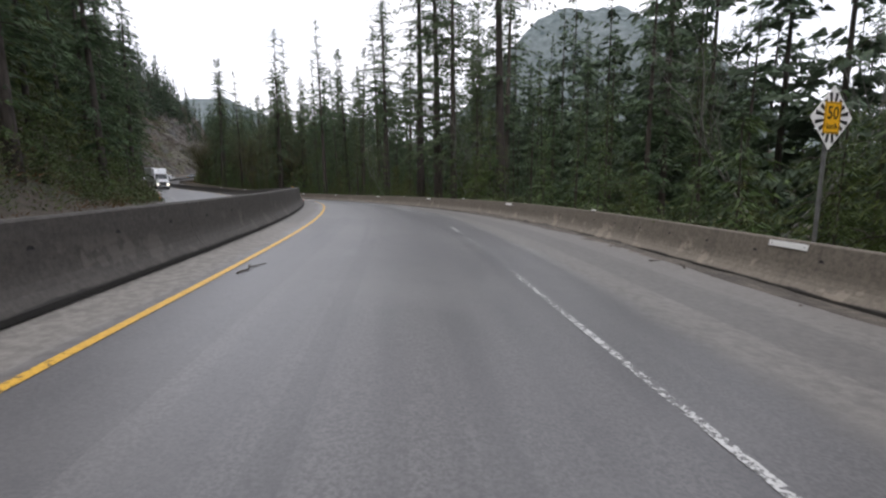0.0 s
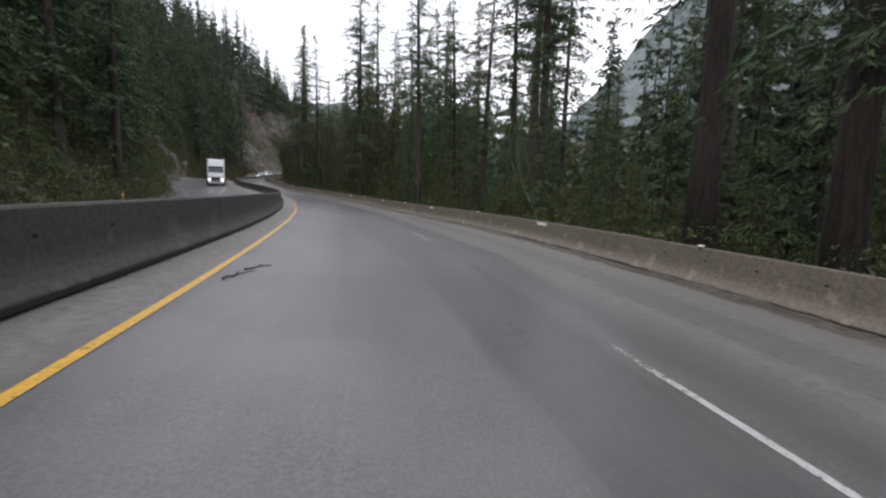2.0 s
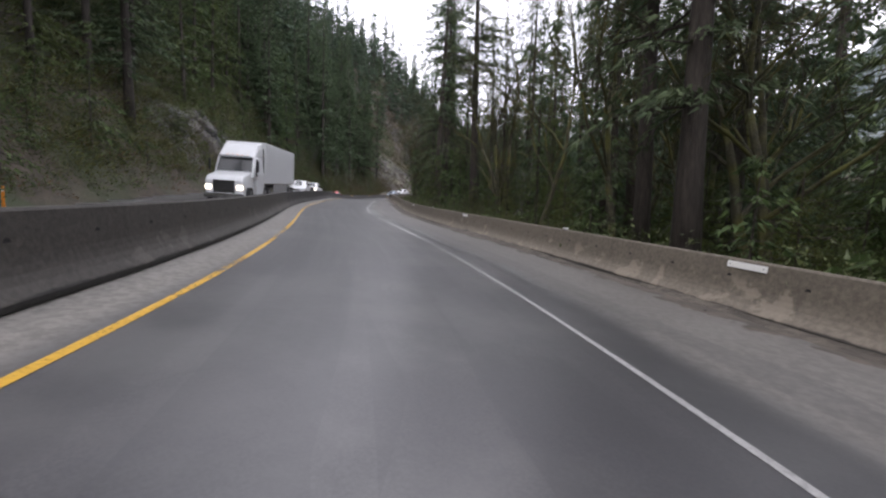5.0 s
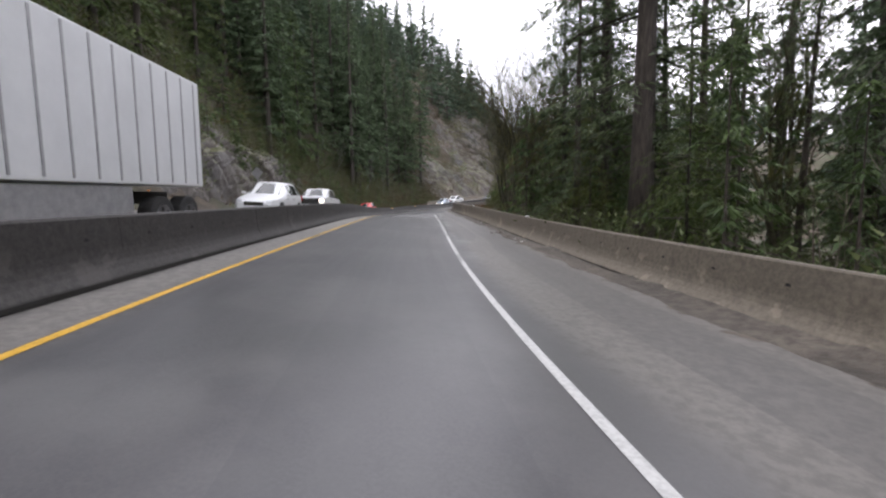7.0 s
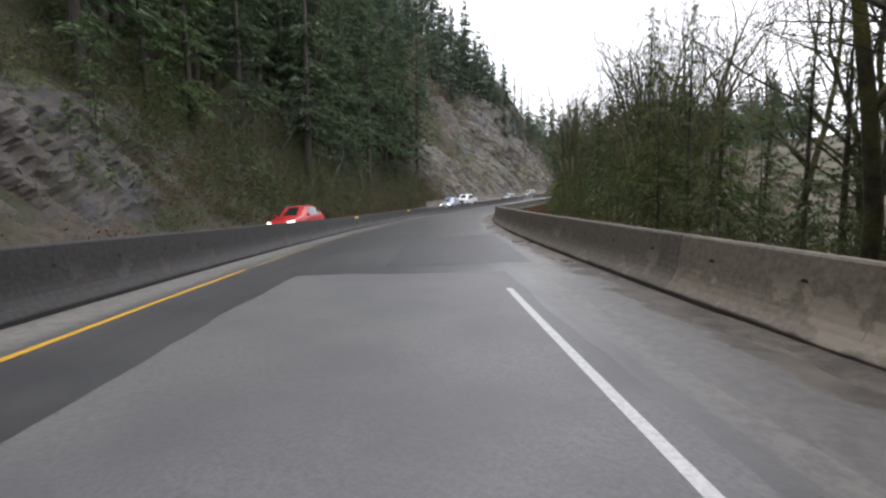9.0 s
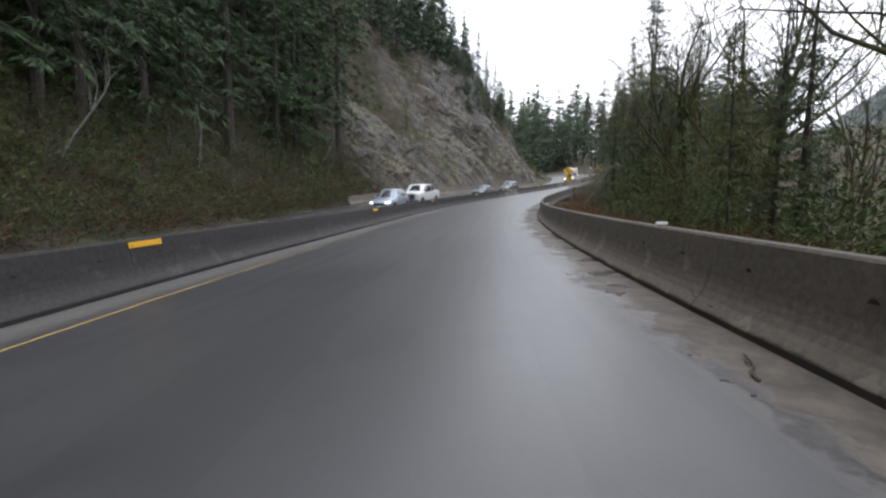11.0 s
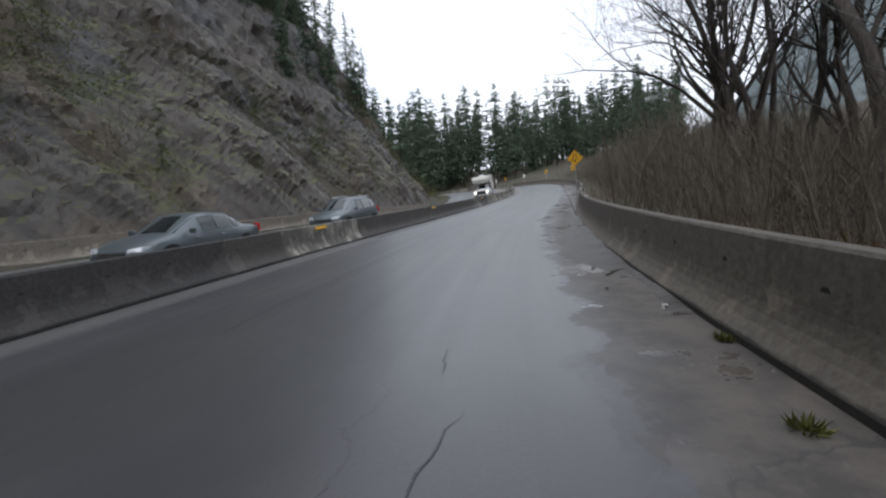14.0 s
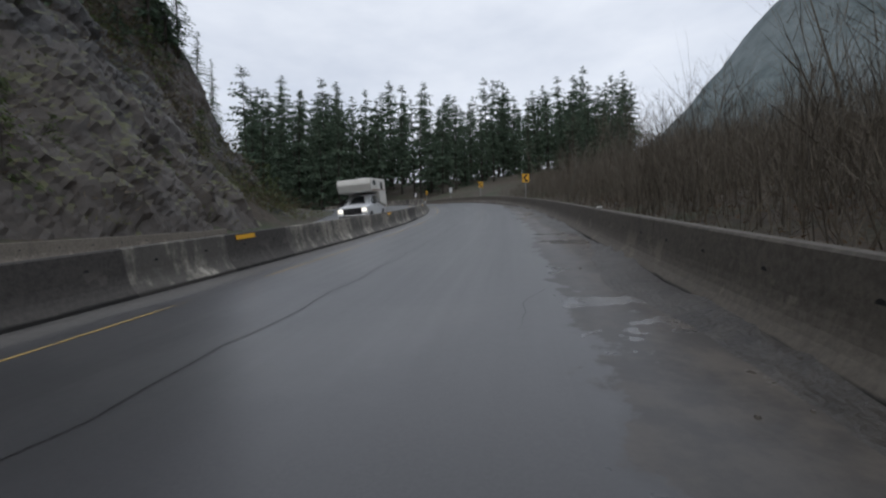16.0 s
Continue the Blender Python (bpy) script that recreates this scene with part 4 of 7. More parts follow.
def bare_tree(seed, label, height, spread, trunk_r, depth=5, mat=None, stems=1, category="bare tree", lean=0.06, twigs=True):
    """A leafless tree of forking limbs."""
    rs = random.Random(seed)
    tree = new("bare_tree")
    tagged(tree, label, category)
    gs = {0: Geo(), 1: Geo()}

    def grow(p, d, ln, r, lev):
        pts, rad = [p], [r]
        seg = 4 if lev < 2 else 3
        q, dd = p, d
        for i in range(seg):
            dd = (dd + Vector((rs.gauss(0, 1), rs.gauss(0, 1), rs.gauss(0, 0.6))) * (0.10 + 0.09 * lev) + Vector((0, 0, 0.03))).normalized()
            q = q + dd * (ln / seg)
            pts.append(q)
            rad.append(r * (1 - 0.5 * (i + 1) / seg))
        if lev < 3:
            gs[0 if lev == 0 else 1].tube([tuple(x) for x in pts], rad, 7 if lev == 0 else (5 if lev == 1 else 3), cap=lev == 0)
        else:
            # a twig too thin to show as round: two crossed slivers
            for side in (dd.cross(Vector((0.3, 0.2, 1))).normalized(), dd.cross(Vector((1, 0.1, 0.2))).normalized()) if lev == 3 else (dd.cross(Vector((0.3, rs.uniform(-1, 1), 1))).normalized(),):
                w = max(r, 0.006) * 0.9
                gs[1].add([tuple(pts[0] - side * w), tuple(pts[0] + side * w), tuple(pts[-1] + side * w * 0.3), tuple(pts[-1] - side * w * 0.3)], [(0, 1, 2, 3)])
        if lev >= depth or r < 0.004:
            return
        kids = rs.randint(3, 5) if lev < depth - 1 else rs.randint(2, 4)
        for c in range(kids):
            i = rs.randint(1 if lev else 2, seg)
            a = rs.uniform(0, 6.283)
            out = Vector((math.cos(a), math.sin(a), rs.uniform(0.1, 0.9)))
            nd = (dd * (1.0 - spread) + out * spread).normalized()
            grow(pts[i], nd, ln * rs.uniform(0.5, 0.78), rad[i] * rs.uniform(0.45, 0.7), lev + 1)
        grow(pts[-1], dd, ln * 0.7, rad[-1] * 0.9, lev + 1)

    for s in range(stems):
        a = rs.uniform(0, 6.283)
        off = Vector((math.cos(a), math.sin(a), 0)) * (0.0 if stems == 1 else trunk_r * 1.6)
        d = (Vector((rs.gauss(0, lean), rs.gauss(0, lean), 1)) + off * (0.12 if stems > 1 else 0)).normalized()
        grow(off + Vector((0, 0, -0.4)), d, height * 0.42, trunk_r * rs.uniform(0.75, 1.0), 0)
    part("trunk", gs[0], mat or M_BARK_MOSS, tree, smooth=True)
    part("crown", gs[1], mat or M_BARK_MOSS, tree, smooth=True)
    return tree


def stand(proto, x, y, scale=1.0, turn=None, tilt=1.0, sink=0.15, rnd=random.Random(9)):
    z = float(land(np.array([x]), np.array([y]))[0])
    m = pose(x, y, z - sink, rnd.gauss(0, tilt), rnd.gauss(0, tilt), rnd.uniform(0, 360) if turn is None else turn) @ Matrix.Diagonal((scale, scale, scale * rnd.uniform(0.94, 1.08), 1))
    return copy_thing(proto, m)


def retire(proto):
    """Take the pattern away once its copies stand."""
    for o in list(proto.children_recursive) + [proto]:
        bpy.data.objects.remove(o)


def swath(name, label, protos, spots, category, rnd):
    """Many trees joined into one object of kind stuff: spots of x, y, scale."""
    leaf_v, leaf_f, bark_v, bark_f, nl, nb = [], [], [], [], 0, 0
    data = []
    for p in protos:
        pair = []
        for c in p.children:
            me = c.data
            v = np.empty(len(me.vertices) * 3, np.float32)
            me.vertices.foreach_get("co", v)
            me.calc_loop_triangles()
            fs = np.empty(len(me.loop_triangles) * 3, np.int32)
            me.loop_triangles.foreach_get("vertices", fs)
            pair.append((v.reshape(-1, 3), fs.reshape(-1, 3)))
        data.append(pair)
    xs, ys = np.array([q[0] for q in spots]), np.array([q[1] for q in spots])
    zs = land(xs, ys)
    for (x, y, s), z in zip(spots, zs):
        pair = rnd.choice(data)
        a = rnd.uniform(0, 6.283)
        rot = np.array([[math.cos(a), -math.sin(a), 0], [math.sin(a), math.cos(a), 0], [0, 0, rnd.uniform(0.9, 1.1)]]) * s
        move = np.array([x, y, z - 0.3])
        bark_v.append(pair[0][0] @ rot.T + move)
        bark_f.append(pair[0][1] + nb)
        leaf_v.append(pair[1][0] @ rot.T + move)
        leaf_f.append(pair[1][1] + nl)
        nb += len(pair[0][0])
        nl += len(pair[1][0])
    verts = np.concatenate(bark_v + leaf_v)
    faces = np.concatenate(bark_f + [f + nb for f in leaf_f])
    me = array_mesh(name, verts, faces, protos[0].children[0].data.materials[0])
    me.materials.append(protos[0].children[1].data.materials[0])
    k = sum(len(f) for f in bark_f)
    me.polygons.foreach_set("material_index", (np.arange(len(faces)) >= k).astype(np.int32))
    return tagged(new(name, me), label, category, kind="stuff")


WIDE = dict(shape=0.75, gaps=0.2)
FIRS = [conifer(11, "tall Douglas fir with a bare lower trunk and dark green boughs", 36, 5.4, 10, 150, 10, 13, 0.5, 0.45, M_FIR, 0.46, fat=0.75, **WIDE),
        conifer(12, "tall Douglas fir with ragged dark green boughs", 31, 5.0, 5, 160, 10, 13, 0.5, 0.5, M_FIR, 0.38, fat=0.75, **WIDE),
        conifer(13, "tall slender fir with short dark boughs", 38, 4.4, 13, 140, 9, 13, 0.5, 0.4, M_FIR, 0.44, fat=0.75, **WIDE)]
CEDARS = [conifer(21, "western red cedar with drooping green sprays to the ground", 17, 4.0, 0.6, 150, 9, 15, 0.36, 0.55, M_CEDAR, 0.24, sweep=0.5, fat=0.62),
          conifer(22, "western hemlock with dense drooping green boughs", 23, 4.4, 1.5, 150, 9, 15, 0.38, 0.5, M_CEDAR, 0.26, sweep=0.45, fat=0.62),
          conifer(23, "dark green hemlock with drooping boughs", 21, 4.2, 1.0, 150, 9, 15, 0.38, 0.5, M_FIR, 0.24, sweep=0.45, fat=0.62)]
YOUNG = [conifer(31, "young cedar with light green drooping sprays", 6.5, 2.3, 0.1, 110, 7, 11, 0.26, 0.55, M_YOUNG, 0.07, sweep=0.5, fat=0.48),
         conifer(32, "young bushy hemlock with light green sprays", 4.2, 1.8, 0.1, 100, 7, 11, 0.22, 0.5, M_YOUNG, 0.05, sweep=0.4, fat=0.48)]
SLOPE_FIRS = [conifer(41, "dark green fir on the steep hillside", 23, 3.9, 1.5, 130, 8, 11, 0.56, 0.42, M_FIR, 0.26, fat=0.85),
              conifer(42, "slender dark fir on the steep hillside", 27, 3.5, 3.0, 130, 8, 11, 0.56, 0.4, M_FIR, 0.28, fat=0.85),
              conifer(43, "green hemlock on the steep hillside", 18, 3.8, 0.6, 130, 8, 11, 0.52, 0.5, M_CEDAR, 0.22, sweep=0.4, fat=0.85)]
BANK_FIRS = [conifer(41, "dark green fir on the steep hillside", 23, 3.9, 1.5, 120, 7, 8, 0.72, 0.42, M_FIR, 0.26, fat=0.85),
              conifer(42, "slender dark fir on the steep hillside", 27, 3.5, 3.0, 120, 7, 8, 0.7, 0.4, M_FIR, 0.28, fat=0.85),
              conifer(43, "green hemlock on the steep hillside", 18, 3.8, 0.6, 120, 7, 8, 0.66, 0.5, M_CEDAR, 0.22, sweep=0.4, fat=0.85)]
FAR_FIRS = [conifer(51, "tall fir of the distant wood", 33, 5.6, 1.5, 72, 5, 4, 1.9, 0.35, M_FAR_FIR, 0.34, fat=1.9, shape=0.8, gaps=0.25),
            conifer(52, "slender fir of the distant wood", 37, 5.0, 3.0, 72, 5, 4, 1.8, 0.3, M_FAR_FIR, 0.34, fat=1.9, shape=0.8, gaps=0.25),
            conifer(53, "broad fir of the distant wood", 27, 6.2, 0.6, 72, 5, 4, 1.9, 0.4, M_FAR_FIR, 0.34, fat=1.9, shape=0.8, gaps=0.25)]
BEND_FIRS = [conifer(54, "tall fir of the wood behind the bend", 33, 6.4, 4.0, 120, 5, 5, 1.5, 0.35, M_FAR_FIR, 0.34, fat=1.5, shape=0.7, gaps=0.3),
             conifer(55, "ragged fir of the wood behind the bend", 36, 5.6, 6.0, 110, 5, 5, 1.5, 0.3, M_FAR_FIR, 0.34, fat=1.5, shape=0.6, gaps=0.4),
             conifer(56, "broad fir of the wood behind the bend", 27, 7.0, 1.0, 120, 5, 5, 1.5, 0.4, M_FAR_FIR, 0.34, fat=1.5, shape=0.7, gaps=0.3)]
SHRUBS = [conifer(81, "bushy evergreen shrub on the bank", 5.0, 2.2, 0.1, 40, 4, 5, 0.55, 0.5, M_CEDAR, 0.05, sweep=0.3, fat=0.9),
          conifer(82, "dark evergreen bush on the bank", 8.0, 2.6, 0.2, 44, 4, 5, 0.65, 0.5, M_FIR, 0.07, sweep=0.4, fat=0.9)]
MAPLES = [bare_tree(61, "bare bigleaf maple with mossy limbs", 17, 0.6, 0.28, 4, M_BARK_MOSS, 3),
          bare_tree(62, "bare mossy alder with upswept limbs", 19, 0.42, 0.22, 5, M_BARK_MOSS, 1),
          bare_tree(63, "bare maple with many mossy stems", 15, 0.5, 0.2, 4, M_BARK_MOSS, 4)]
GUTTER_TREES = [bare_tree(64, "dark bare alder with crooked mossy limbs", 19, 0.4, 0.3, 5, M_BARK, 1),
                bare_tree(65, "dark leafless maple with forked upright stems", 17, 0.45, 0.26, 4, M_BARK, 2)]
SNAGS = [bare_tree(71, "pale thin dead alder stem", 9, 0.3, 0.07, 2, M_BARK_PALE, 1, "dead tree", 0.03),
         bare_tree(72, "pale leafless alder stem", 13, 0.3, 0.1, 3, M_BARK_PALE, 1, "dead tree")]

scatter = random.Random(77)
PLACED = {}


def free(x, y, gap):
    c = (int(x // 6), int(y // 6))
    for i in (-1, 0, 1):
        for j in (-1, 0, 1):
            for a, b, g in PLACED.get((c[0] + i, c[1] + j), ()):
                if (x - a) ** 2 + (y - b) ** 2 < min(gap, g) ** 2:
                    return False
    PLACED.setdefault(c, []).append((x, y, gap))
    return True


def spots_beside(count, k0, k1, v0, v1, side, gap, tries=14, power=1.3):
    """Free spots beside the road: v metres beyond the roadside barrier (side +1) or beyond the opposite lanes (side -1)."""
    out = []
    for _ in range(count):
        for _ in range(tries):
            k, v = scatter.uniform(k0, k1), v0 + (v1 - v0) * scatter.random() ** power
            d = right_foot(k) + 0.6 + v if side > 0 else left_foot(k) - OPPOSITE - v
            p = on_road(k, float(d))
            kk, dd = locate([p[0]], [p[1]])
            clear = dd[0] - right_foot(kk[0]) - 0.6 if side > 0 else left_foot(kk[0]) - OPPOSITE - dd[0]
            if clear < min(v0, v) * 0.9 or not free(p[0], p[1], gap):
                continue
            out.append((float(p[0]), float(p[1])))
            break
    return out


def strew(protos, count, k0, k1, v0, v1, side, gap, s0=0.85, s1=1.15, power=1.3):
    for x, y in spots_beside(count, k0, k1, v0, v1, side, gap, power=power):
        stand(scatter.choice(protos), x, y, scatter.uniform(s0, s1))


def sized(spots, s0, s1):
    return [(x, y, scatter.uniform(s0, s1)) for x, y in spots]


# forest along the roadside barrier
for k, v, s in ((5.68, 2.6, 0.95), (5.9, 4.0, 0.7), (4.56, 2.8, 0.75), (2.7, 2.8, 0.95), (2.47, 3.0, 1.0), (2.3, 3.2, 0.85), (1.95, 4.6, 0.85), (3.5, 5.0, 0.8), (7.98, 3.2, 0.85), (8.08, 4.2, 0.95), (7.1, 4.0, 0.75), (8.62, 6.5, 0.9)):
    p = on_road(k, float(right_foot(k)) + 0.6 + v)
    stand(FIRS[int(k * 100) % 3], float(p[0]), float(p[1]), s, sink=0.3)
    free(float(p[0]), float(p[1]), 2.0)
for k, v, s in ((8.42, 3.6, 0.85), (8.5, 5.6, 1.0), (8.64, 4.2, 0.9), (8.72, 6.4, 1.0), (8.34, 7.5, 1.05), (8.85, 8.5, 0.9)):
    p = on_road(k, float(right_foot(k)) + 0.6 + v)
    stand(CEDARS[int(k * 100) % 3], float(p[0]), float(p[1]), s)
    free(float(p[0]), float(p[1]), 2.0)
for k, v, s in ((8.98, 3.0, 0.9), (9.1, 4.2, 0.95), (9.28, 3.4, 0.8), (9.5, 4.6, 0.9), (6.35, 3.6, 0.9), (6.7, 4.4, 1.0), (6.05, 5.0, 1.0)):
    p = on_road(k, float(right_foot(k)) + 0.6 + v)
    stand(MAPLES[int(k * 20) % 3], float(p[0]), float(p[1]), s)
    free(float(p[0]), float(p[1]), 2.5)
# taller firs and hemlocks closing the gaps behind the first row
for i, (k, v) in enumerate(((4.85, 9.0), (5.0, 13.0), (5.2, 10.0), (5.42, 13.5), (5.6, 9.5), (5.8, 12.5), (6.02, 10.0), (6.25, 13.0), (6.5, 9.5), (6.8, 12.0), (7.15, 14.0), (7.5, 10.5), (7.95, 12.5), (8.5, 11.0))):
    p = on_road(k, float(right_foot(k)) + 0.6 + v)
    stand((FIRS[1], CEDARS[1], CEDARS[2])[i % 3], float(p[0]), float(p[1]), (0.85, 1.12, 1.2)[i % 3])
    free(float(p[0]), float(p[1]), 2.0)
strew(FIRS, 24, -1.5, 9.0, 6.0, 26, 1, 3.0, 0.7, 1.05)
strew(CEDARS, 36, -1.5, 5.0, 3.0, 11, 1, 2.2, 0.3, 0.62)
strew(CEDARS, 26, 5.0, 8.6, 5.0, 20, 1, 2.4, 0.35, 0.7)
strew(YOUNG, 56, -1.0, 8.8, 2.7, 8, 1, 1.3, 0.6, 1.25)
strew(SNAGS, 14, -1.0, 9.0, 3.0, 10, 1, 1.0, 0.8, 1.1)
strew(MAPLES, 10, 5.6, 9.6, 4.5, 16, 1, 3.0, 0.8, 1.15)
strew(MAPLES, 24, 9.8, 14.1, 5.5, 18, 1, 2.2, 0.75, 1.05)
strew(CEDARS, 18, 9.6, 13.2, 5.5, 14, 1, 2.2, 0.35, 0.6)
strew(CEDARS, 14, 13.1, 14.3, 4.6, 12, 1, 1.8, 0.5, 0.85)
strew(YOUNG, 16, 9.8, 14.2, 4.0, 7, 1, 1.4, 0.6, 1.1)
strew(SNAGS, 24, 13.0, 18.5, 2.5, 22, 1, 1.2, 0.4, 0.7)
p = on_road(14.98, 10.6)
stand(FIRS[0], float(p[0]), float(p[1]), 0.72)
for k, d, s in ((14.5, 11.0, 0.85), (14.88, 9.6, 0.95), (15.05, 10.2, 0.9), (15.0, 12.6, 0.85), (15.27, 9.2, 0.9), (15.74, 9.0, 1.0), (15.71, 9.7, 0.95), (15.87, 11.5, 1.05), (16.2, 10.75, 1.1), (16.83, 12.25, 1.15), (16.95, 19.5, 0.95)):
    p = on_road(k, d)
    stand(GUTTER_TREES[int(k * 100) % 2], float(p[0]), float(p[1]), s)
# wooded slope above the opposite lanes
strew(SLOPE_FIRS, 36, -1.0, 7.4, 2.0, 14, -1, 2.4, 0.9, 1.3, power=1.0)
strew(SLOPE_FIRS, 26, 7.4, 12.6, 3.0, 16, -1, 2.4, 1.0, 1.35, power=1.0)
strew(YOUNG, 18, -2.0, 13.0, 2.5, 12, -1, 2.0, 0.7, 1.3)
strew(SNAGS, 26, 11.0, 14.5, 3.0, 20, -1, 1.2, 0.7, 1.1)
rnd_far = random.Random(31)
swath("second_row_conifers", "green firs and hemlocks behind the first roadside trees", BANK_FIRS, sized(spots_beside(34, -1.5, 5.2, 10.0, 26, 1, 2.6, power=1.0) + spots_beside(34, 5.2, 9.2, 9.0, 26, 1, 2.3, power=1.0), 0.6, 1.0), "forest", rnd_far)
swath("slope_conifers", "dark green firs standing among the hillside bushes", BANK_FIRS, sized(spots_beside(46, -2.0, 12.6, 4.5, 32, -1, 2.6, power=1.0), 0.8, 1.25), "forest", rnd_far)
swath("hillside_forest", "dense dark conifer forest covering the steep hillside", FAR_FIRS, sized(spots_beside(225, -2.5, 12.2, 13, 70, -1, 2.8, power=1.3), 0.8, 1.3) + sized(spots_beside(80, 10.5, 13.6, 22, 75, -1, 2.8, power=1.0), 0.65, 0.95) + sized(spots_beside(50, 12.4, 14.2, 18, 55, -1, 2.8, power=1.0), 0.4, 0.7), "forest", rnd_far)
for k, u, s in ((17.25, 15.0, 0.34), (17.4, 17.5, 0.42), (17.1, 19.0, 0.4), (17.6, 13.0, 0.3), (17.0, 23.0, 0.45), (17.5, 21.0, 0.4), (17.7, 17.0, 0.45), (17.8, 20.0, 0.5), (17.9, 23.0, 0.5), (17.3, 25.0, 0.55), (18.0, 15.5, 0.4), (19.0, 13.0, 0.5), (18.92, 15.5, 0.6), (18.75, 14.0, 0.42), (19.02, 18.0, 0.55), (18.85, 20.0, 0.6), (19.1, 10.5, 0.3), (19.2, 12.5, 0.35), (18.95, 24.0, 0.6)):
    p = on_road(k, float(left_foot(k)) - OPPOSITE - u)
    stand(SLOPE_FIRS[0], float(p[0]), float(p[1]), s)
swath("bank_forest", "tall dark firs crowding the steep bank above the lanes", BANK_FIRS, sized(spots_beside(75, 10.4, 13.9, 5, 30, -1, 2.2, power=1.0), 1.1, 1.5), "forest", rnd_far)
swath("clifftop_forest", "conifers standing along the top of the rock slope", FAR_FIRS, sized(spots_beside(120, 13.3, 17.7, 19, 72, -1, 3.2, power=1.0), 0.45, 0.78) + sized(spots_beside(40, 17.2, 19.4, 24, 80, -1, 3.5, power=1.0), 0.35, 0.6) + sized(spots_beside(22, 16.8, 18.9, 11, 30, -1, 2.5, power=1.0), 0.2, 0.42), "forest", rnd_far)
swath("valley_forest", "dark conifer forest behind the roadside trees", FAR_FIRS, [(90 * math.sin(0.17 + 0.03 * i) - 4.0 * (i % 3), 78.0 + 7.0 * (i % 4) - 0.8 * i, 1.0 + 0.05 * (i % 5)) for i in range(11)] + sized(spots_beside(125, -2.5, 2.5, 20, 80, 1, 3.0, power=1.0) + spots_beside(75, 2.5, 5.0, 22, 80, 1, 3.0, power=1.0) + spots_beside(66, 5.0, 9.6, 20, 70, 1, 3.4, power=1.0), 0.7, 1.0), "forest", rnd_far)
bend = []
while len(bend) < 205:
    a, reach = math.radians(scatter.uniform(-17, 31)), 105 + 95 * scatter.random()
    x, y = -103 - math.sin(a) * reach, 216 + math.cos(a) * reach
    kk, dd = locate([x], [y])
    if (abs(dd[0]) < 16 and kk[0] < 23.8) or not free(x, y, 2.4):
        continue
    top = 7.3 + reach * scatter.uniform(0.27, 0.355)
    bend.append((x, y, max(0.35, (top - float(land(np.array([x]), np.array([y]))[0])) / 33)))
swath("bend_forest", "tall dark conifer wood behind the next bend", BEND_FIRS, bend, "forest", rnd_far)
swath("hillside_shrubs", "dark evergreen bushes crowding the steep bank", SHRUBS, sized(spots_beside(360, -2.5, 13.2, 1.5, 30, -1, 1.5, power=1.3), 0.45, 1.05), "shrubs", rnd_far)
swath("ledge_shrubs", "evergreen bushes on ledges of the rock slope", SHRUBS, sized(spots_beside(110, 13.6, 19.4, 2.5, 34, -1, 2.0, power=0.9), 0.25, 0.65), "shrubs", rnd_far)
swath("roadside_shrubs", "dark evergreen bushes behind the roadside barrier", SHRUBS, sized(spots_beside(110, 0, 8.8, 1.8, 12, 1, 1.6, power=1.1) + spots_beside(70, 8.8, 14.3, 4.4, 14, 1, 1.6, power=1.1), 0.4, 0.9), "shrubs", rnd_far)
for group in (FIRS, CEDARS, YOUNG, SLOPE_FIRS, BANK_FIRS, FAR_FIRS, BEND_FIRS, SHRUBS, MAPLES, GUTTER_TREES, SNAGS):
    for proto in group:
        retire(proto)


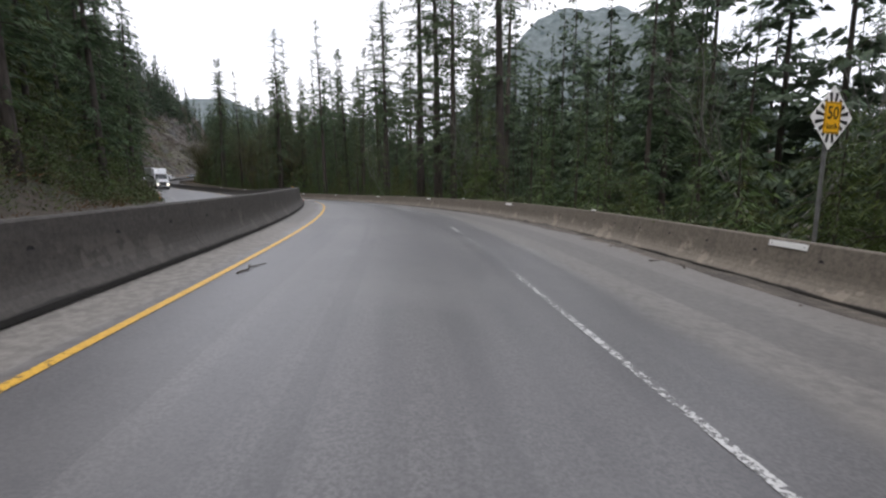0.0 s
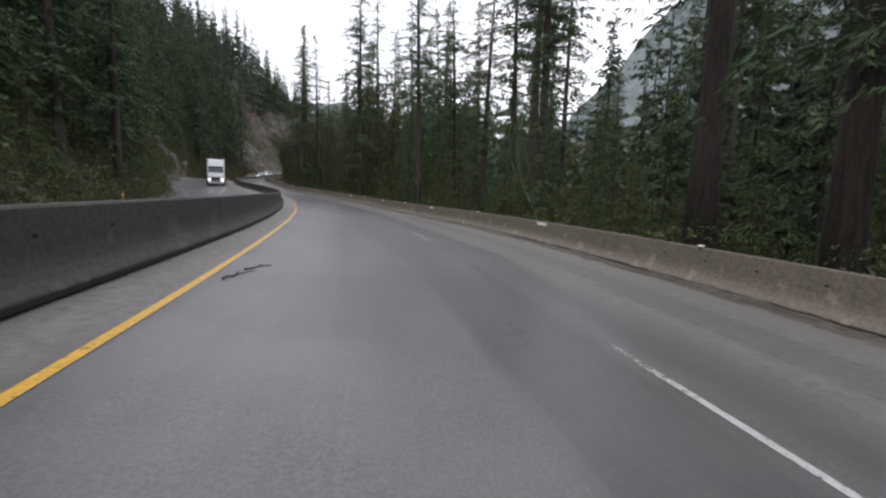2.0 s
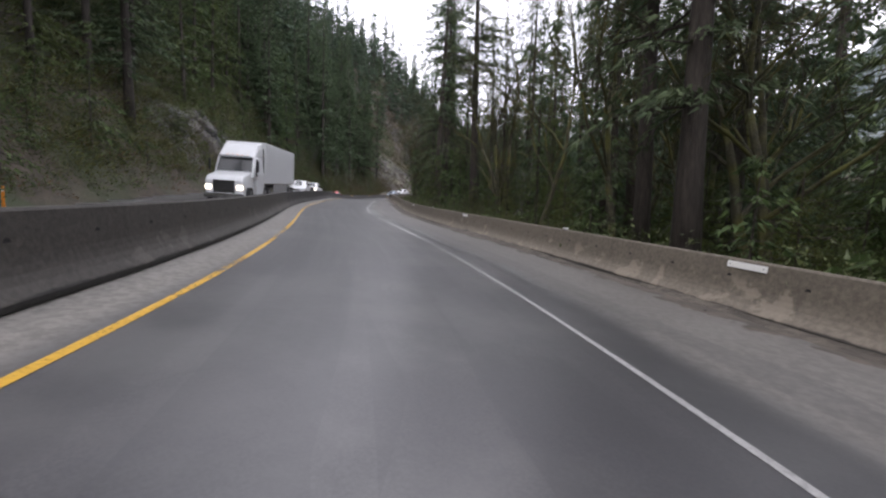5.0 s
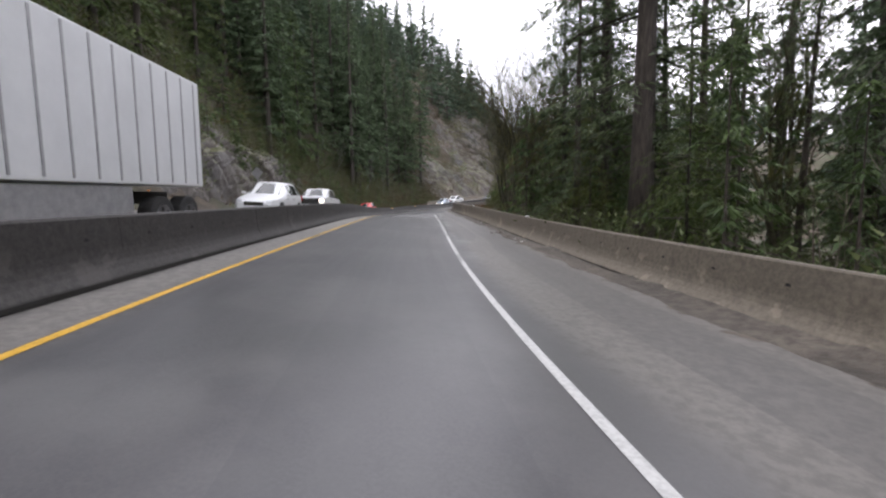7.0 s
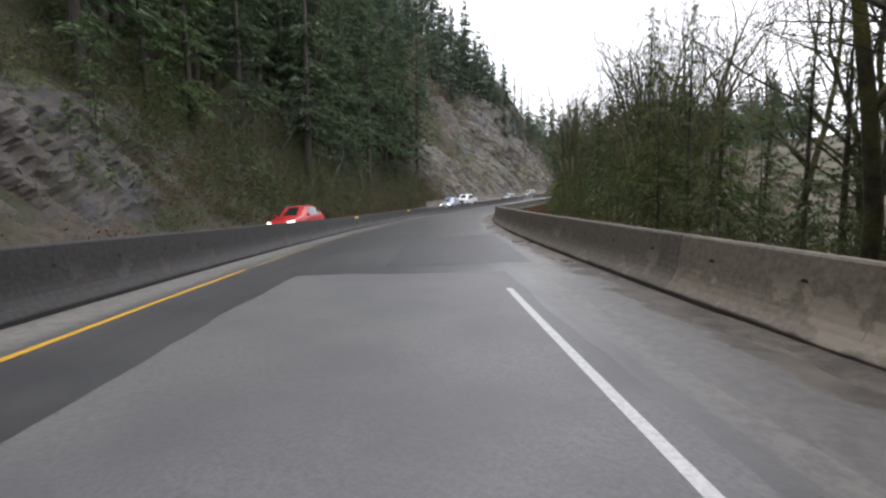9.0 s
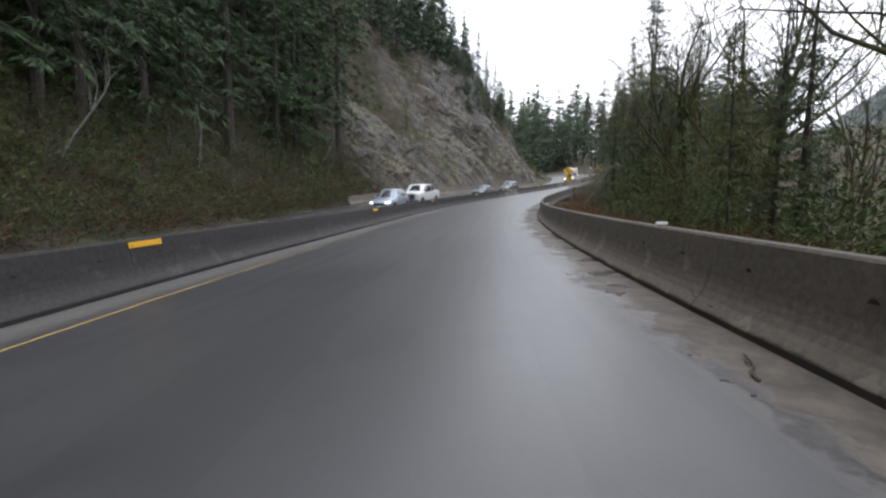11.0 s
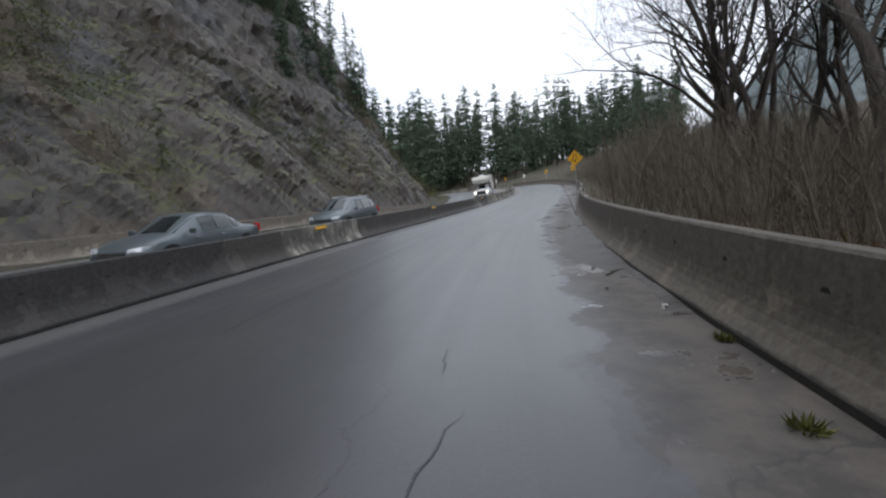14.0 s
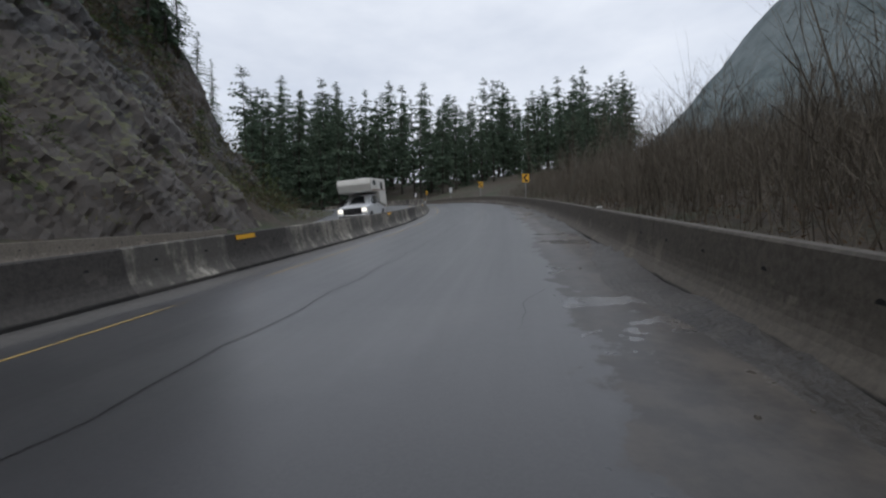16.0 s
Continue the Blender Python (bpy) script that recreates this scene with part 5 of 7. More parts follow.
# ---- rock faces beside the opposite lanes ----
def rock_face(name, label, k0, k1, u1, seed, jag, mat):
    """Broken, ledged rock standing out of the slope."""
    ks = np.arange(k0, k1, 0.02)
    us = np.concatenate([np.linspace(0.3, 12, 64), np.linspace(12.3, u1, max(2, int((u1 - 12) / 0.36)))]) if u1 > 12 else np.linspace(0.3, u1, 56)
    K, U = np.meshgrid(ks, us, indexing="ij")
    base = on_road(K.ravel(), (left_foot(K) - OPPOSITE - U).ravel())
    x, y = base[:, 0], base[:, 1]
    z = land(x, y)
    s = np.interp(K.ravel(), DENSE, ALONG)
    fade = np.clip(np.minimum((K.ravel() - k0) / 0.5, (k1 - K.ravel()) / 0.5), 0, 1) * np.clip((u1 - U.ravel()) / 2.5, 0, 1)
    # tilted beds cut by joints: blocks that stand out by differing amounts, with splintered faces
    wx = s + 1.4 * smooth_noise(s * 0.3, z * 0.35, seed + 7, 4)
    wz = z + 1.2 * smooth_noise(s * 0.27 + 9, z * 0.3, seed + 8, 4)
    rs = np.random.RandomState(seed)
    table = rs.rand(97, 89)

    def blocks(size_s, size_z, lean):
        i = np.floor((wx + wz * lean) / size_s).astype(int)
        j = np.floor((wz - wx * 0.35 + 3.7 * table[i % 97, 5]) / size_z).astype(int)
        return table[i % 97, j % 89]

    splinter = 1 - np.abs(smooth_noise((z + 1.1 * s) * 0.75, (s - z) * 0.10, seed + 1, 5))
    bed = np.floor((z + 1.1 * s + 3.2 * smooth_noise(s * 0.13, z * 0.17, seed + 6, 4)) / 1.9).astype(int)
    bed = table[bed % 97, 7]
    bulge = smooth_noise(s * 0.07, z * 0.09, seed + 4, 3)
    gully = np.abs(smooth_noise(s * 0.16, z * 0.03, seed + 5, 3))
    out = (jag * (0.9 * blocks(5.2, 3.4, 0.5) + 0.4 * blocks(1.6, 1.1, 0.6) + 0.2 * blocks(0.7, 0.5, 0.4) + 0.9 * splinter + 0.28 * bed + 2.0 * bulge + 1.1 * gully) - 0.9) * fade
    n = on_road(K.ravel(), np.full(K.size, 1.0)) - on_road(K.ravel(), np.full(K.size, 0.0))
    p = np.stack([x, y, z + 0.35 * fade - 0.5 * (1 - fade)], -1) + n * np.array([1, 1, 0.0]) * out[:, None] + np.array([0, 0, 0.45]) * out[:, None]
    low = np.clip((U.ravel() - 0.3) / 2.2, 0, 1)[:, None]
    p = p * low + np.stack([x, y, z - 0.35], -1) * (1 - low)
    return tagged(new(name, array_mesh(name, p, grid_faces(*K.shape), mat)), label, "rock face", kind="structure")


rock_face("rock_outcrop", "dark wet fractured rock beside the opposite lanes", 7.5, 11.6, 6.2, 5, 0.75, M_ROCK)
rock_face("rock_slope", "steep brown slope of soil and broken rock", 13.4, 16.1, 34.0, 9, 0.6, M_SCREE)
rock_face("rock_cliff", "steep dark wet rock face with mossy ledges", 15.2, 19.6, 34.0, 12, 0.75, M_ROCK)


# ---- undergrowth, countless and uneven ----
def tufts(name, label, mat, spots, blades, length, spread, lift, width, seed, category="undergrowth"):
    """Low plants: arching blades spread from each spot."""
    rs = np.random.RandomState(seed)
    xy = np.array(spots)
    z = land(xy[:, 0], xy[:, 1])
    n = len(xy)
    size = rs.uniform(0.5, 1.3, n)
    base = np.repeat(np.column_stack([xy, z]), blades, 0)
    sz = np.repeat(size, blades)
    a = rs.uniform(0, 6.283, n * blades)
    r = rs.rand(n * blades) ** 0.5 * spread * sz
    base[:, 0] += np.cos(a) * r
    base[:, 1] += np.sin(a) * r
    base[:, 2] += rs.rand(n * blades) * lift * sz
    way = np.column_stack([np.cos(a) * 0.8 + rs.randn(len(a)) * 0.4, np.sin(a) * 0.8 + rs.randn(len(a)) * 0.4, rs.uniform(0.0, 1.1, len(a))])
    way /= np.linalg.norm(way, axis=1)[:, None]
    ln = length * sz * rs.uniform(0.5, 1.2, len(a))
    return tagged(new(name, leaflets(name, base, way, ln, ln * width, rs, mat)), label, category, kind="stuff")


def loose(count, k0, k1, v0, v1, side, power=1.0):
    k = np.array([scatter.uniform(k0, k1) for _ in range(count)])
    v = np.array([v0 + (v1 - v0) * scatter.random() ** power for _ in range(count)])
    d = right_foot(k) + 0.6 + v if side > 0 else left_foot(k) - OPPOSITE - v
    return on_road(k, d)[:, :2]


tufts("salal_undergrowth", "green salal and fern undergrowth below the roadside forest", M_FERN, np.concatenate([loose(1150, -1.5, 8.8, 0.6, 16, 1, 1.5), loose(420, 8.8, 14.0, 4.0, 16, 1, 1.3)]), 110, 0.14, 0.9, 1.3, 0.42, 1)
tufts("hillside_ferns", "ferns and evergreen shrubs on the hillside", M_FERN, loose(2200, -2, 13.6, 0.4, 26, -1, 1.2), 60, 0.2, 0.8, 1.0, 0.34, 2)
tufts("dead_bracken", "rust-brown dead bracken and fallen leaves on the bank", M_DEAD, loose(1300, -2, 14.4, 0.2, 18, -1, 1.4), 44, 0.24, 0.9, 0.45, 0.28, 3)
tufts("rock_moss_shrubs", "mossy shrubs on ledges of the rock slope", M_FERN, loose(700, 13.2, 19.2, 2, 34, -1, 0.9), 56, 0.24, 0.8, 0.8, 0.36, 4)
tufts("verge_bracken", "rust-brown dead bracken and leaves on the open verge", M_DEAD, loose(900, 11.2, 14.8, 0.3, 5.0, 1, 1.0), 70, 0.14, 0.8, 0.3, 0.2, 15)
tufts("roadside_bracken", "dead brown bracken behind the roadside barrier", M_DEAD, loose(1300, 9.2, 19, 0.3, 12, 1, 1.0), 60, 0.13, 0.8, 0.45, 0.16, 5)


tufts("hillside_bushes", "tangled green bushes hiding the steep bank", M_FERN, loose(2000, -2, 13.2, 1.0, 34, -1, 1.1), 90, 0.27, 1.2, 2.0, 0.32, 6)
tufts("hillside_scrub", "tangled brown winter scrub on the steep bank", M_SCRUB, loose(1700, -2, 14.6, 1.0, 34, -1, 1.0), 80, 0.4, 1.3, 1.7, 0.12, 7)
tufts("cliff_scrub", "brown and olive scrub clinging to the rock slope", M_SCRUB, loose(2100, 13.2, 19.2, 1.5, 36, -1, 0.85), 90, 0.42, 1.3, 1.6, 0.12, 8)
tufts("bank_grass", "yellow-green moss and grass above the wet rock", M_GRASS, np.concatenate([loose(1000, 6.8, 12.6, 2.2, 14, -1, 1.1), loose(420, 6.8, 9.2, 1.0, 5.5, -1, 1.0)]), 80, 0.26, 0.9, 0.7, 0.2, 10)
tufts("low_bank_plants", "ferns, moss and low bushes along the foot of the bank", M_FERN, loose(1500, 2.0, 8.5, 0.3, 10, -1, 1.2), 70, 0.2, 0.8, 0.8, 0.34, 13)
tufts("bank_foot_ferns", "dark ferns and bushes at the foot of the wooded bank", M_FERN, loose(900, 10.4, 13.7, 0.3, 9, -1, 1.1), 110, 0.2, 1.1, 1.5, 0.32, 16)
tufts("bank_foot_scrub", "tangled brown brush at the foot of the wooded bank", M_SCRUB, loose(700, 10.4, 14.0, 0.3, 8, -1, 1.1), 90, 0.36, 1.1, 1.3, 0.12, 17)
tufts("bank_foot_bracken", "rust-brown bracken along the edge of the opposite lanes", M_DEAD, loose(420, 10.4, 13.9, 0.2, 3.5, -1, 1.0), 60, 0.24, 0.9, 0.5, 0.26, 18)
tufts("outcrop_bushes", "green and yellow-green bushes hanging over the wet rock", M_FERN, loose(1500, 6.8, 12.6, 3.0, 18, -1, 1.0), 120, 0.2, 1.1, 1.5, 0.32, 12)
tufts("cliff_moss", "olive moss and grass on the rock slope", M_GRASS, loose(900, 13.6, 19.4, 1.0, 34, -1, 0.85), 80, 0.24, 0.9, 0.6, 0.2, 11)
tufts("cliff_bushes", "olive green bushes on ledges of the rock slope", M_FERN, loose(420, 13.4, 19.2, 0.8, 34, -1, 0.8), 90, 0.26, 1.0, 1.8, 0.3, 9)


def brush(name, label, spots, stems, height, seed, mat, thick=1.0):
    """Bare upright brush: thin stems with side twigs."""
    rs = np.random.RandomState(seed)
    xy = np.repeat(np.array(spots), stems, 0) + rs.randn(len(spots) * stems, 2) * 0.7
    n = len(xy)
    base = np.column_stack([xy, land(xy[:, 0], xy[:, 1]) - 0.1])
    ln = height * rs.uniform(0.45, 1.15, n) * (0.95 + 0.45 * smooth_noise(xy[:, 0] * 0.16, xy[:, 1] * 0.16, seed + 20, 3))
    way = np.column_stack([rs.randn(n, 2) * 0.16, np.ones(n)])
    way /= np.linalg.norm(way, axis=1)[:, None]
    b, w, l, wd = [base], [way], [ln], [(np.full(n, 0.024) * ln / height + 0.010) * thick]
    for _ in range(8):
        f = rs.uniform(0.25, 0.95, n)
        b.append(base + way * (ln * f)[:, None])
        sw = way + rs.randn(n, 3) * np.array([0.5, 0.5, 0.2])
        w.append(sw / np.linalg.norm(sw, axis=1)[:, None])
        l.append(ln * (1 - f) * rs.uniform(0.5, 1.0, n) + 0.25)
        wd.append(np.full(n, 0.011 * thick))
    return tagged(new(name, leaflets(name, np.concatenate(b), np.concatenate(w), np.concatenate(l), np.concatenate(wd), rs, mat)), label, "brush", kind="stuff")


brush("alder_thicket", "grey-brown leafless alder thicket behind the roadside barrier", np.concatenate([loose(1000, 14.3, 19.6, 2.2, 34, 1, 1.0), loose(90, 13.2, 14.3, 6.0, 30, 1, 1.0)]), 8, 3.9, 6, M_TWIG)
brush("twig_thicket", "fine grey-brown tangle of leafless shoots behind the roadside barrier", loose(1300, 14.0, 19.6, 1.5, 22, 1, 1.0), 10, 2.8, 9, M_TWIG)
brush("alder_saplings", "tall thin leafless alder saplings above the roadside thicket", loose(75, 16.4, 19.6, 3.5, 16, 1, 1.0), 3, 8.4, 14, M_TWIG, 2.4)
brush("bank_brush", "leafless brown brush on the bank above the opposite lanes", loose(1500, 11.0, 15.4, 1.0, 34, -1, 1.0), 8, 2.0, 7, M_TWIG)
brush("roadside_brush", "thin leafless brush among the roadside trees", np.concatenate([loose(110, 6.5, 9.0, 1.0, 12, 1, 1.0), loose(110, 9.0, 13.8, 3.6, 12, 1, 1.0)]), 5, 1.8, 8, M_TWIG)

# ---- distant mountains ----
def mountain(name, label, cx, cy, rx, ry, turn, height, seed, furrow=0.18):
    """A rounded, furrowed, forested mountain far off."""
    a, r = np.meshgrid(np.linspace(0, 2 * np.pi, 97), np.linspace(0, 1, 44), indexing="ij")
    x, y = np.cos(a) * r * rx, np.sin(a) * r * ry
    t = math.radians(turn)
    X, Y = cx + x * math.cos(t) - y * math.sin(t), cy + x * math.sin(t) + y * math.cos(t)
    fur = smooth_noise(X * 0.008, Y * 0.008, seed, 5)
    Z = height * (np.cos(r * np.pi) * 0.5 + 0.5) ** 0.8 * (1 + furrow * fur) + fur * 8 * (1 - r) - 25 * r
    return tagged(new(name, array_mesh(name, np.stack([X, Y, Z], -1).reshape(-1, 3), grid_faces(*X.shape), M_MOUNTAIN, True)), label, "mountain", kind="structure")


mountain("backdrop_mountain", "steep forested mountain across the valley under low cloud, haze put into its colour", 190, 560, 300, 260, 0, 215, 4)
mountain("backdrop_ridge", "forested ridge far up the valley, coloured blue-grey for haze", -1150, 2300, 900, 700, 20, 430, 6, 0.05)
mountain("backdrop_hill", "forested hill far behind the forest, coloured blue-grey for haze", 900, 1500, 800, 600, 0, 200, 8, 0.06)


# ---- lettering ----
def lettering(name, text, size, m, mat, parent, label=""):
    cu = bpy.data.curves.new(name, "FONT")
    cu.body, cu.size, cu.align_x, cu.align_y = text, size, "CENTER", "CENTER"
    cu.extrude, cu.offset = 0.0015, 0.012 * size
    cu.resolution_u = 3
    tmp = new("lettering_source", cu)
    me = bpy.data.meshes.new_from_object(tmp.evaluated_get(bpy.context.evaluated_depsgraph_get()))
    bpy.data.objects.remove(tmp)
    me.materials.clear()
    me.materials.append(mat)
    return part(name, me, None, parent, label, m=m)


FACE = pose(0, 0, 0, 90, 0, 0)      # flat drawings stand up and face -y


def plate(w, h, depth=0.006, radius=0.03, diamond=False):
    """A sign sheet with rounded corners that faces -y."""
    pts = []
    for cx, cy, a0 in ((1, 1, 0), (-1, 1, 90), (-1, -1, 180), (1, -1, 270)):
        for i in range(5):
            a = math.radians(a0 + i * 22.5)
            pts.append((cx * (w / 2 - radius) + math.cos(a) * radius, cy * (h / 2 - radius) + math.sin(a) * radius))
    if diamond:
        c = math.sqrt(0.5)
        pts = [((x - y) * c, (x + y) * c) for x, y in pts]
    return Geo().prism(pts, -depth / 2, depth / 2)


def stroke(points, width, y=0.0, depth=0.004):
    """A bent flat band drawn on a sign."""
    g = Geo()
    p = [Vector(q) for q in points]
    n = len(p)
    left, right = [], []
    for i in range(n):
        d = (p[min(i + 1, n - 1)] - p[max(i - 1, 0)]).normalized()
        o = Vector((-d.y, d.x)) * width / 2
        left.append(p[i] + o)
        right.append(p[i] - o)
    for i in range(n - 1):
        q = [left[i], left[i + 1], right[i + 1], right[i]]
        g.prism([(v.x, v.y) for v in q], y - depth, y)
    return g


def sign_post(parent, x, length, back=0.05, width=0.06):
    g = Geo().box((x, back, -length / 2 + 0.2), (width, 0.05, length))
    return part("post", g, M_STEEL, parent, "galvanised steel post", bevel=0.006)


def sign_at(k, d, up, turn=0.0, lean=0.0):
    p = on_road(k, d)
    m = road_pose(k, d)
    heading = math.degrees(math.atan2(m.col[1].y, m.col[1].x)) - 90
    return pose(p[0], p[1], p[2] + up, 0, lean, heading + turn)


def sunburst_sign(m):
    s = tagged(new("speed_sign", None), "yellow 50 km/h tab on a white diamond with black rays", "road sign")
    s.matrix_basis = m
    part("backing", plate(0.78, 0.78, diamond=True), M_SIGN_W, s, "white diamond sheet")
    for i in range(16):
        a = 2 * math.pi * (i + 0.5) / 16
        reach = 0.5 / max(abs(math.cos(a)) + abs(math.sin(a)), 0.01)
        g = Geo()
        u, v = Vector((math.cos(a), math.sin(a))), Vector((-math.sin(a), math.cos(a)))
        q = [u * 0.16 + v * 0.015, u * 0.16 - v * 0.015, u * reach - v * 0.036, u * reach + v * 0.036]
        g.prism([(w.x, w.y) for w in q], -0.008, -0.004)
        part("ray", g, M_SIGN_K, s)
    part("tab", plate(0.42, 0.53, 0.006, 0.03), M_SIGN_Y, s, "yellow speed tab", m=pose(0, -0.013, 0))
    part("border", Geo().box((0, -0.0175, 0.245), (0.38, 0.002, 0.012)).box((0, -0.0175, -0.245), (0.38, 0.002, 0.012)).box((0.19, -0.0175, 0), (0.012, 0.002, 0.48)).box((-0.19, -0.0175, 0), (0.012, 0.002, 0.48)), M_SIGN_K, s)
    lettering("number", "50", 0.30, pose(0, -0.019, 0.07) @ FACE, M_SIGN_K, s)
    lettering("unit", "km/h", 0.14, pose(0, -0.019, -0.15) @ FACE, M_SIGN_K, s)
    sign_post(s, 0, 4.2)
    return s


def diamond_border(parent, side):
    g = Geo()
    for i in range(4):
        m = pose(0, 0, 0, 0, 45 + 90 * i, 0)
        g.box((0, -0.006, side / 2 - 0.03), (side - 0.06, 0.003, 0.014), m)
    part("border", g, M_SIGN_K, parent)


def winding_sign(m):
    s = tagged(new("winding_road_sign", None), "yellow diamond winding road sign over a yellow 50 km/h tab", "road sign")
    s.matrix_basis = m
    part("backing", plate(0.75, 0.75, diamond=True), M_SIGN_Y, s)
    diamond_border(s, 0.75)
    part("arrow", stroke([(0.09, -0.29), (0.09, -0.16), (0.05, -0.06), (-0.05, 0.02), (-0.09, 0.09), (-0.09, 0.17)], 0.085, -0.004), M_SIGN_K, s)
    part("arrowhead", Geo().prism([(-0.21, 0.15), (0.03, 0.15), (-0.09, 0.32)], -0.009, -0.005), M_SIGN_K, s)
    part("tab", plate(0.60, 0.60, 0.006, 0.04), M_SIGN_Y, s, "yellow speed tab", m=pose(0, 0.0, -0.86))
    part("tab_border", Geo().box((0, -0.005, -0.585), (0.54, 0.003, 0.014)).box((0, -0.005, -1.135), (0.54, 0.003, 0.014)).box((0.275, -0.005, -0.86), (0.014, 0.003, 0.54)).box((-0.275, -0.005, -0.86), (0.014, 0.003, 0.54)), M_SIGN_K, s)
    lettering("number", "50", 0.40, pose(0, -0.008, -0.76) @ FACE, M_SIGN_K, s)
    lettering("unit", "km/h", 0.19, pose(0, -0.008, -1.04) @ FACE, M_SIGN_K, s)
    sign_post(s, 0, 4.4)
    return s


def divided_end_sign(m):
    s = tagged(new("divided_road_sign", None), "yellow diamond sign with two black arrows passing an island", "road sign")
    s.matrix_basis = m
    part("backing", plate(0.75, 0.75, diamond=True), M_SIGN_Y, s)
    diamond_border(s, 0.75)
    part("arrow", stroke([(0.20, -0.17), (0.17, -0.06), (0.10, 0.04), (0.07, 0.13), (0.07, 0.24)], 0.05, -0.004), M_SIGN_K, s)
    part("arrow", stroke([(-0.08, 0.30), (-0.08, 0.14), (-0.11, 0.05), (-0.17, -0.05), (-0.19, -0.14)], 0.05, -0.004), M_SIGN_K, s)
    part("arrowhead", Geo().prism([(0.01, 0.23), (0.13, 0.23), (0.07, 0.34)], -0.009, -0.005), M_SIGN_K, s)
    part("arrowhead", Geo().prism([(-0.25, -0.12), (-0.19, -0.24), (-0.12, -0.12)], -0.009, -0.005), M_SIGN_K, s)
    part("island", Geo().prism([(-0.05, -0.28), (0.06, -0.28), (0.06, -0.13), (0.035, -0.09), (-0.025, -0.09), (-0.05, -0.13)], -0.009, -0.005), M_SIGN_K, s)
    sign_post(s, 0, 4.4)
    return s


def chevron_sign(m):
    s = tagged(new("chevron_sign", None), "yellow board with a black left-pointing chevron on a post", "road sign")
    s.matrix_basis = m
    part("backing", plate(0.60, 0.75, 0.006, 0.03), M_SIGN_Y, s)
    part("chevron", stroke([(0.14, 0.32), (-0.15, 0.0), (0.14, -0.32)], 0.17, -0.004), M_SIGN_K, s)
    sign_post(s, 0, 2.6)
    return s


def white_sign(m):
    s = tagged(new("notice_sign", None), "small white rectangular sign on a post", "road sign")
    s.matrix_basis = m
    part("backing", plate(0.6, 0.75, 0.006, 0.03), M_SIGN_W, s)
    for i in range(3):
        part("text_bar", Geo().box((0, -0.005, 0.2 - i * 0.2), (0.42 - 0.06 * i, 0.003, 0.06)), M_SIGN_K, s)
    sign_post(s, 0, 2.6)
    return s


sunburst_sign(sign_at(0.45, 7.55, 2.93, 12))
winding_sign(sign_at(13.95, 3.2, 2.95, 14, -9) @ Matrix.Scale(0.86, 4))
divided_end_sign(sign_at(16.12, 2.0, 2.85, -2))
chevron_sign(sign_at(18.72, 3.4, 2.45, 2))
chevron_sign(sign_at(20.05, 3.4, 2.4, 12))
chevron_sign(sign_at(21.6, 3.4, 2.3, 30))
white_sign(sign_at(20.9, 3.3, 2.2, 20))
white_sign(sign_at(21.9, 3.3, 2.1, 30))
back_sign = tagged(new("sign_seen_from_behind", None), "bare aluminium back of a diamond sign beside the opposite lanes", "road sign")
back_sign.matrix_basis = sign_at(9.44, float(left_foot(9.44)) - OPPOSITE + 1.1, 3.7, 170)
part("backing", plate(0.75, 0.75, diamond=True), M_SIGN_BACK, back_sign)
sign_post(back_sign, 0, 4.6, -0.05)


# ---- reflectors on the barriers and marker posts ----
def side_reflector(k, left):
    """A long plate fixed near the top of the barrier's face."""
    ob = new("barrier_reflector")
    off = left_foot(k) - 0.30 if left else right_foot(k) + 0.30
    ob.matrix_basis = road_pose(k, float(off)) @ pose((0.1 if left else -0.1), 0, 0.715, 0, (-6 if left else 6), 0)
    tagged(ob, "long yellow reflector plate on the median barrier" if left else "long white reflector plate on the roadside barrier", "reflector",
           "median reflectors" if left else "roadside reflectors")
    part("strip", Geo().box((0, 0, 0), (0.012, 0.72, 0.10)), M_REFL_Y if left else M_REFL_W, ob, bevel=0.003)
    for y in (-0.3, 0.3):
        part("bolt", Geo().disc((0.008 if left else -0.008, y, 0), 0.012, 0.006, "x", 8), M_STEEL, ob)


def top_reflector(k, left):
    ob = new("barrier_top_marker")
    off = left_foot(k) - 0.30 if left else right_foot(k) + 0.30
    ob.matrix_basis = road_pose(k, float(off), 0.80)
    tagged(ob, "small yellow marker block on top of the barrier" if left else "small white marker block on top of the barrier", "reflector", "top markers")
    part("foot", Geo().box((0, 0, 0.012), (0.12, 0.10, 0.024)), M_SIGN_K, ob, bevel=0.004)
    part("lens", Geo().box((0, 0, 0.044), (0.15, 0.05, 0.04)), M_REFL_Y if left else M_REFL_W, ob, bevel=0.006)


for k in (10.62, 11.43, 12.33, 13.11, 14.0, 14.89, 15.74, 16.65, 17.5, 18.4):
    side_reflector(k, True)
for k in (0.42, 1.3, 2.12, 2.95, 3.8, 4.63, 5.39, 6.3, 7.15):
    side_reflector(k, False)
for k in (0.85, 1.7, 2.5, 3.35, 4.2, 5.08, 5.75, 6.7, 8.1, 9.0, 11.4, 12.3, 13.2, 15.1, 16.0, 16.85):
    top_reflector(k, False)
for k in (2.1, 5.2, 12.7, 19.2):
    top_reflector(k, True)


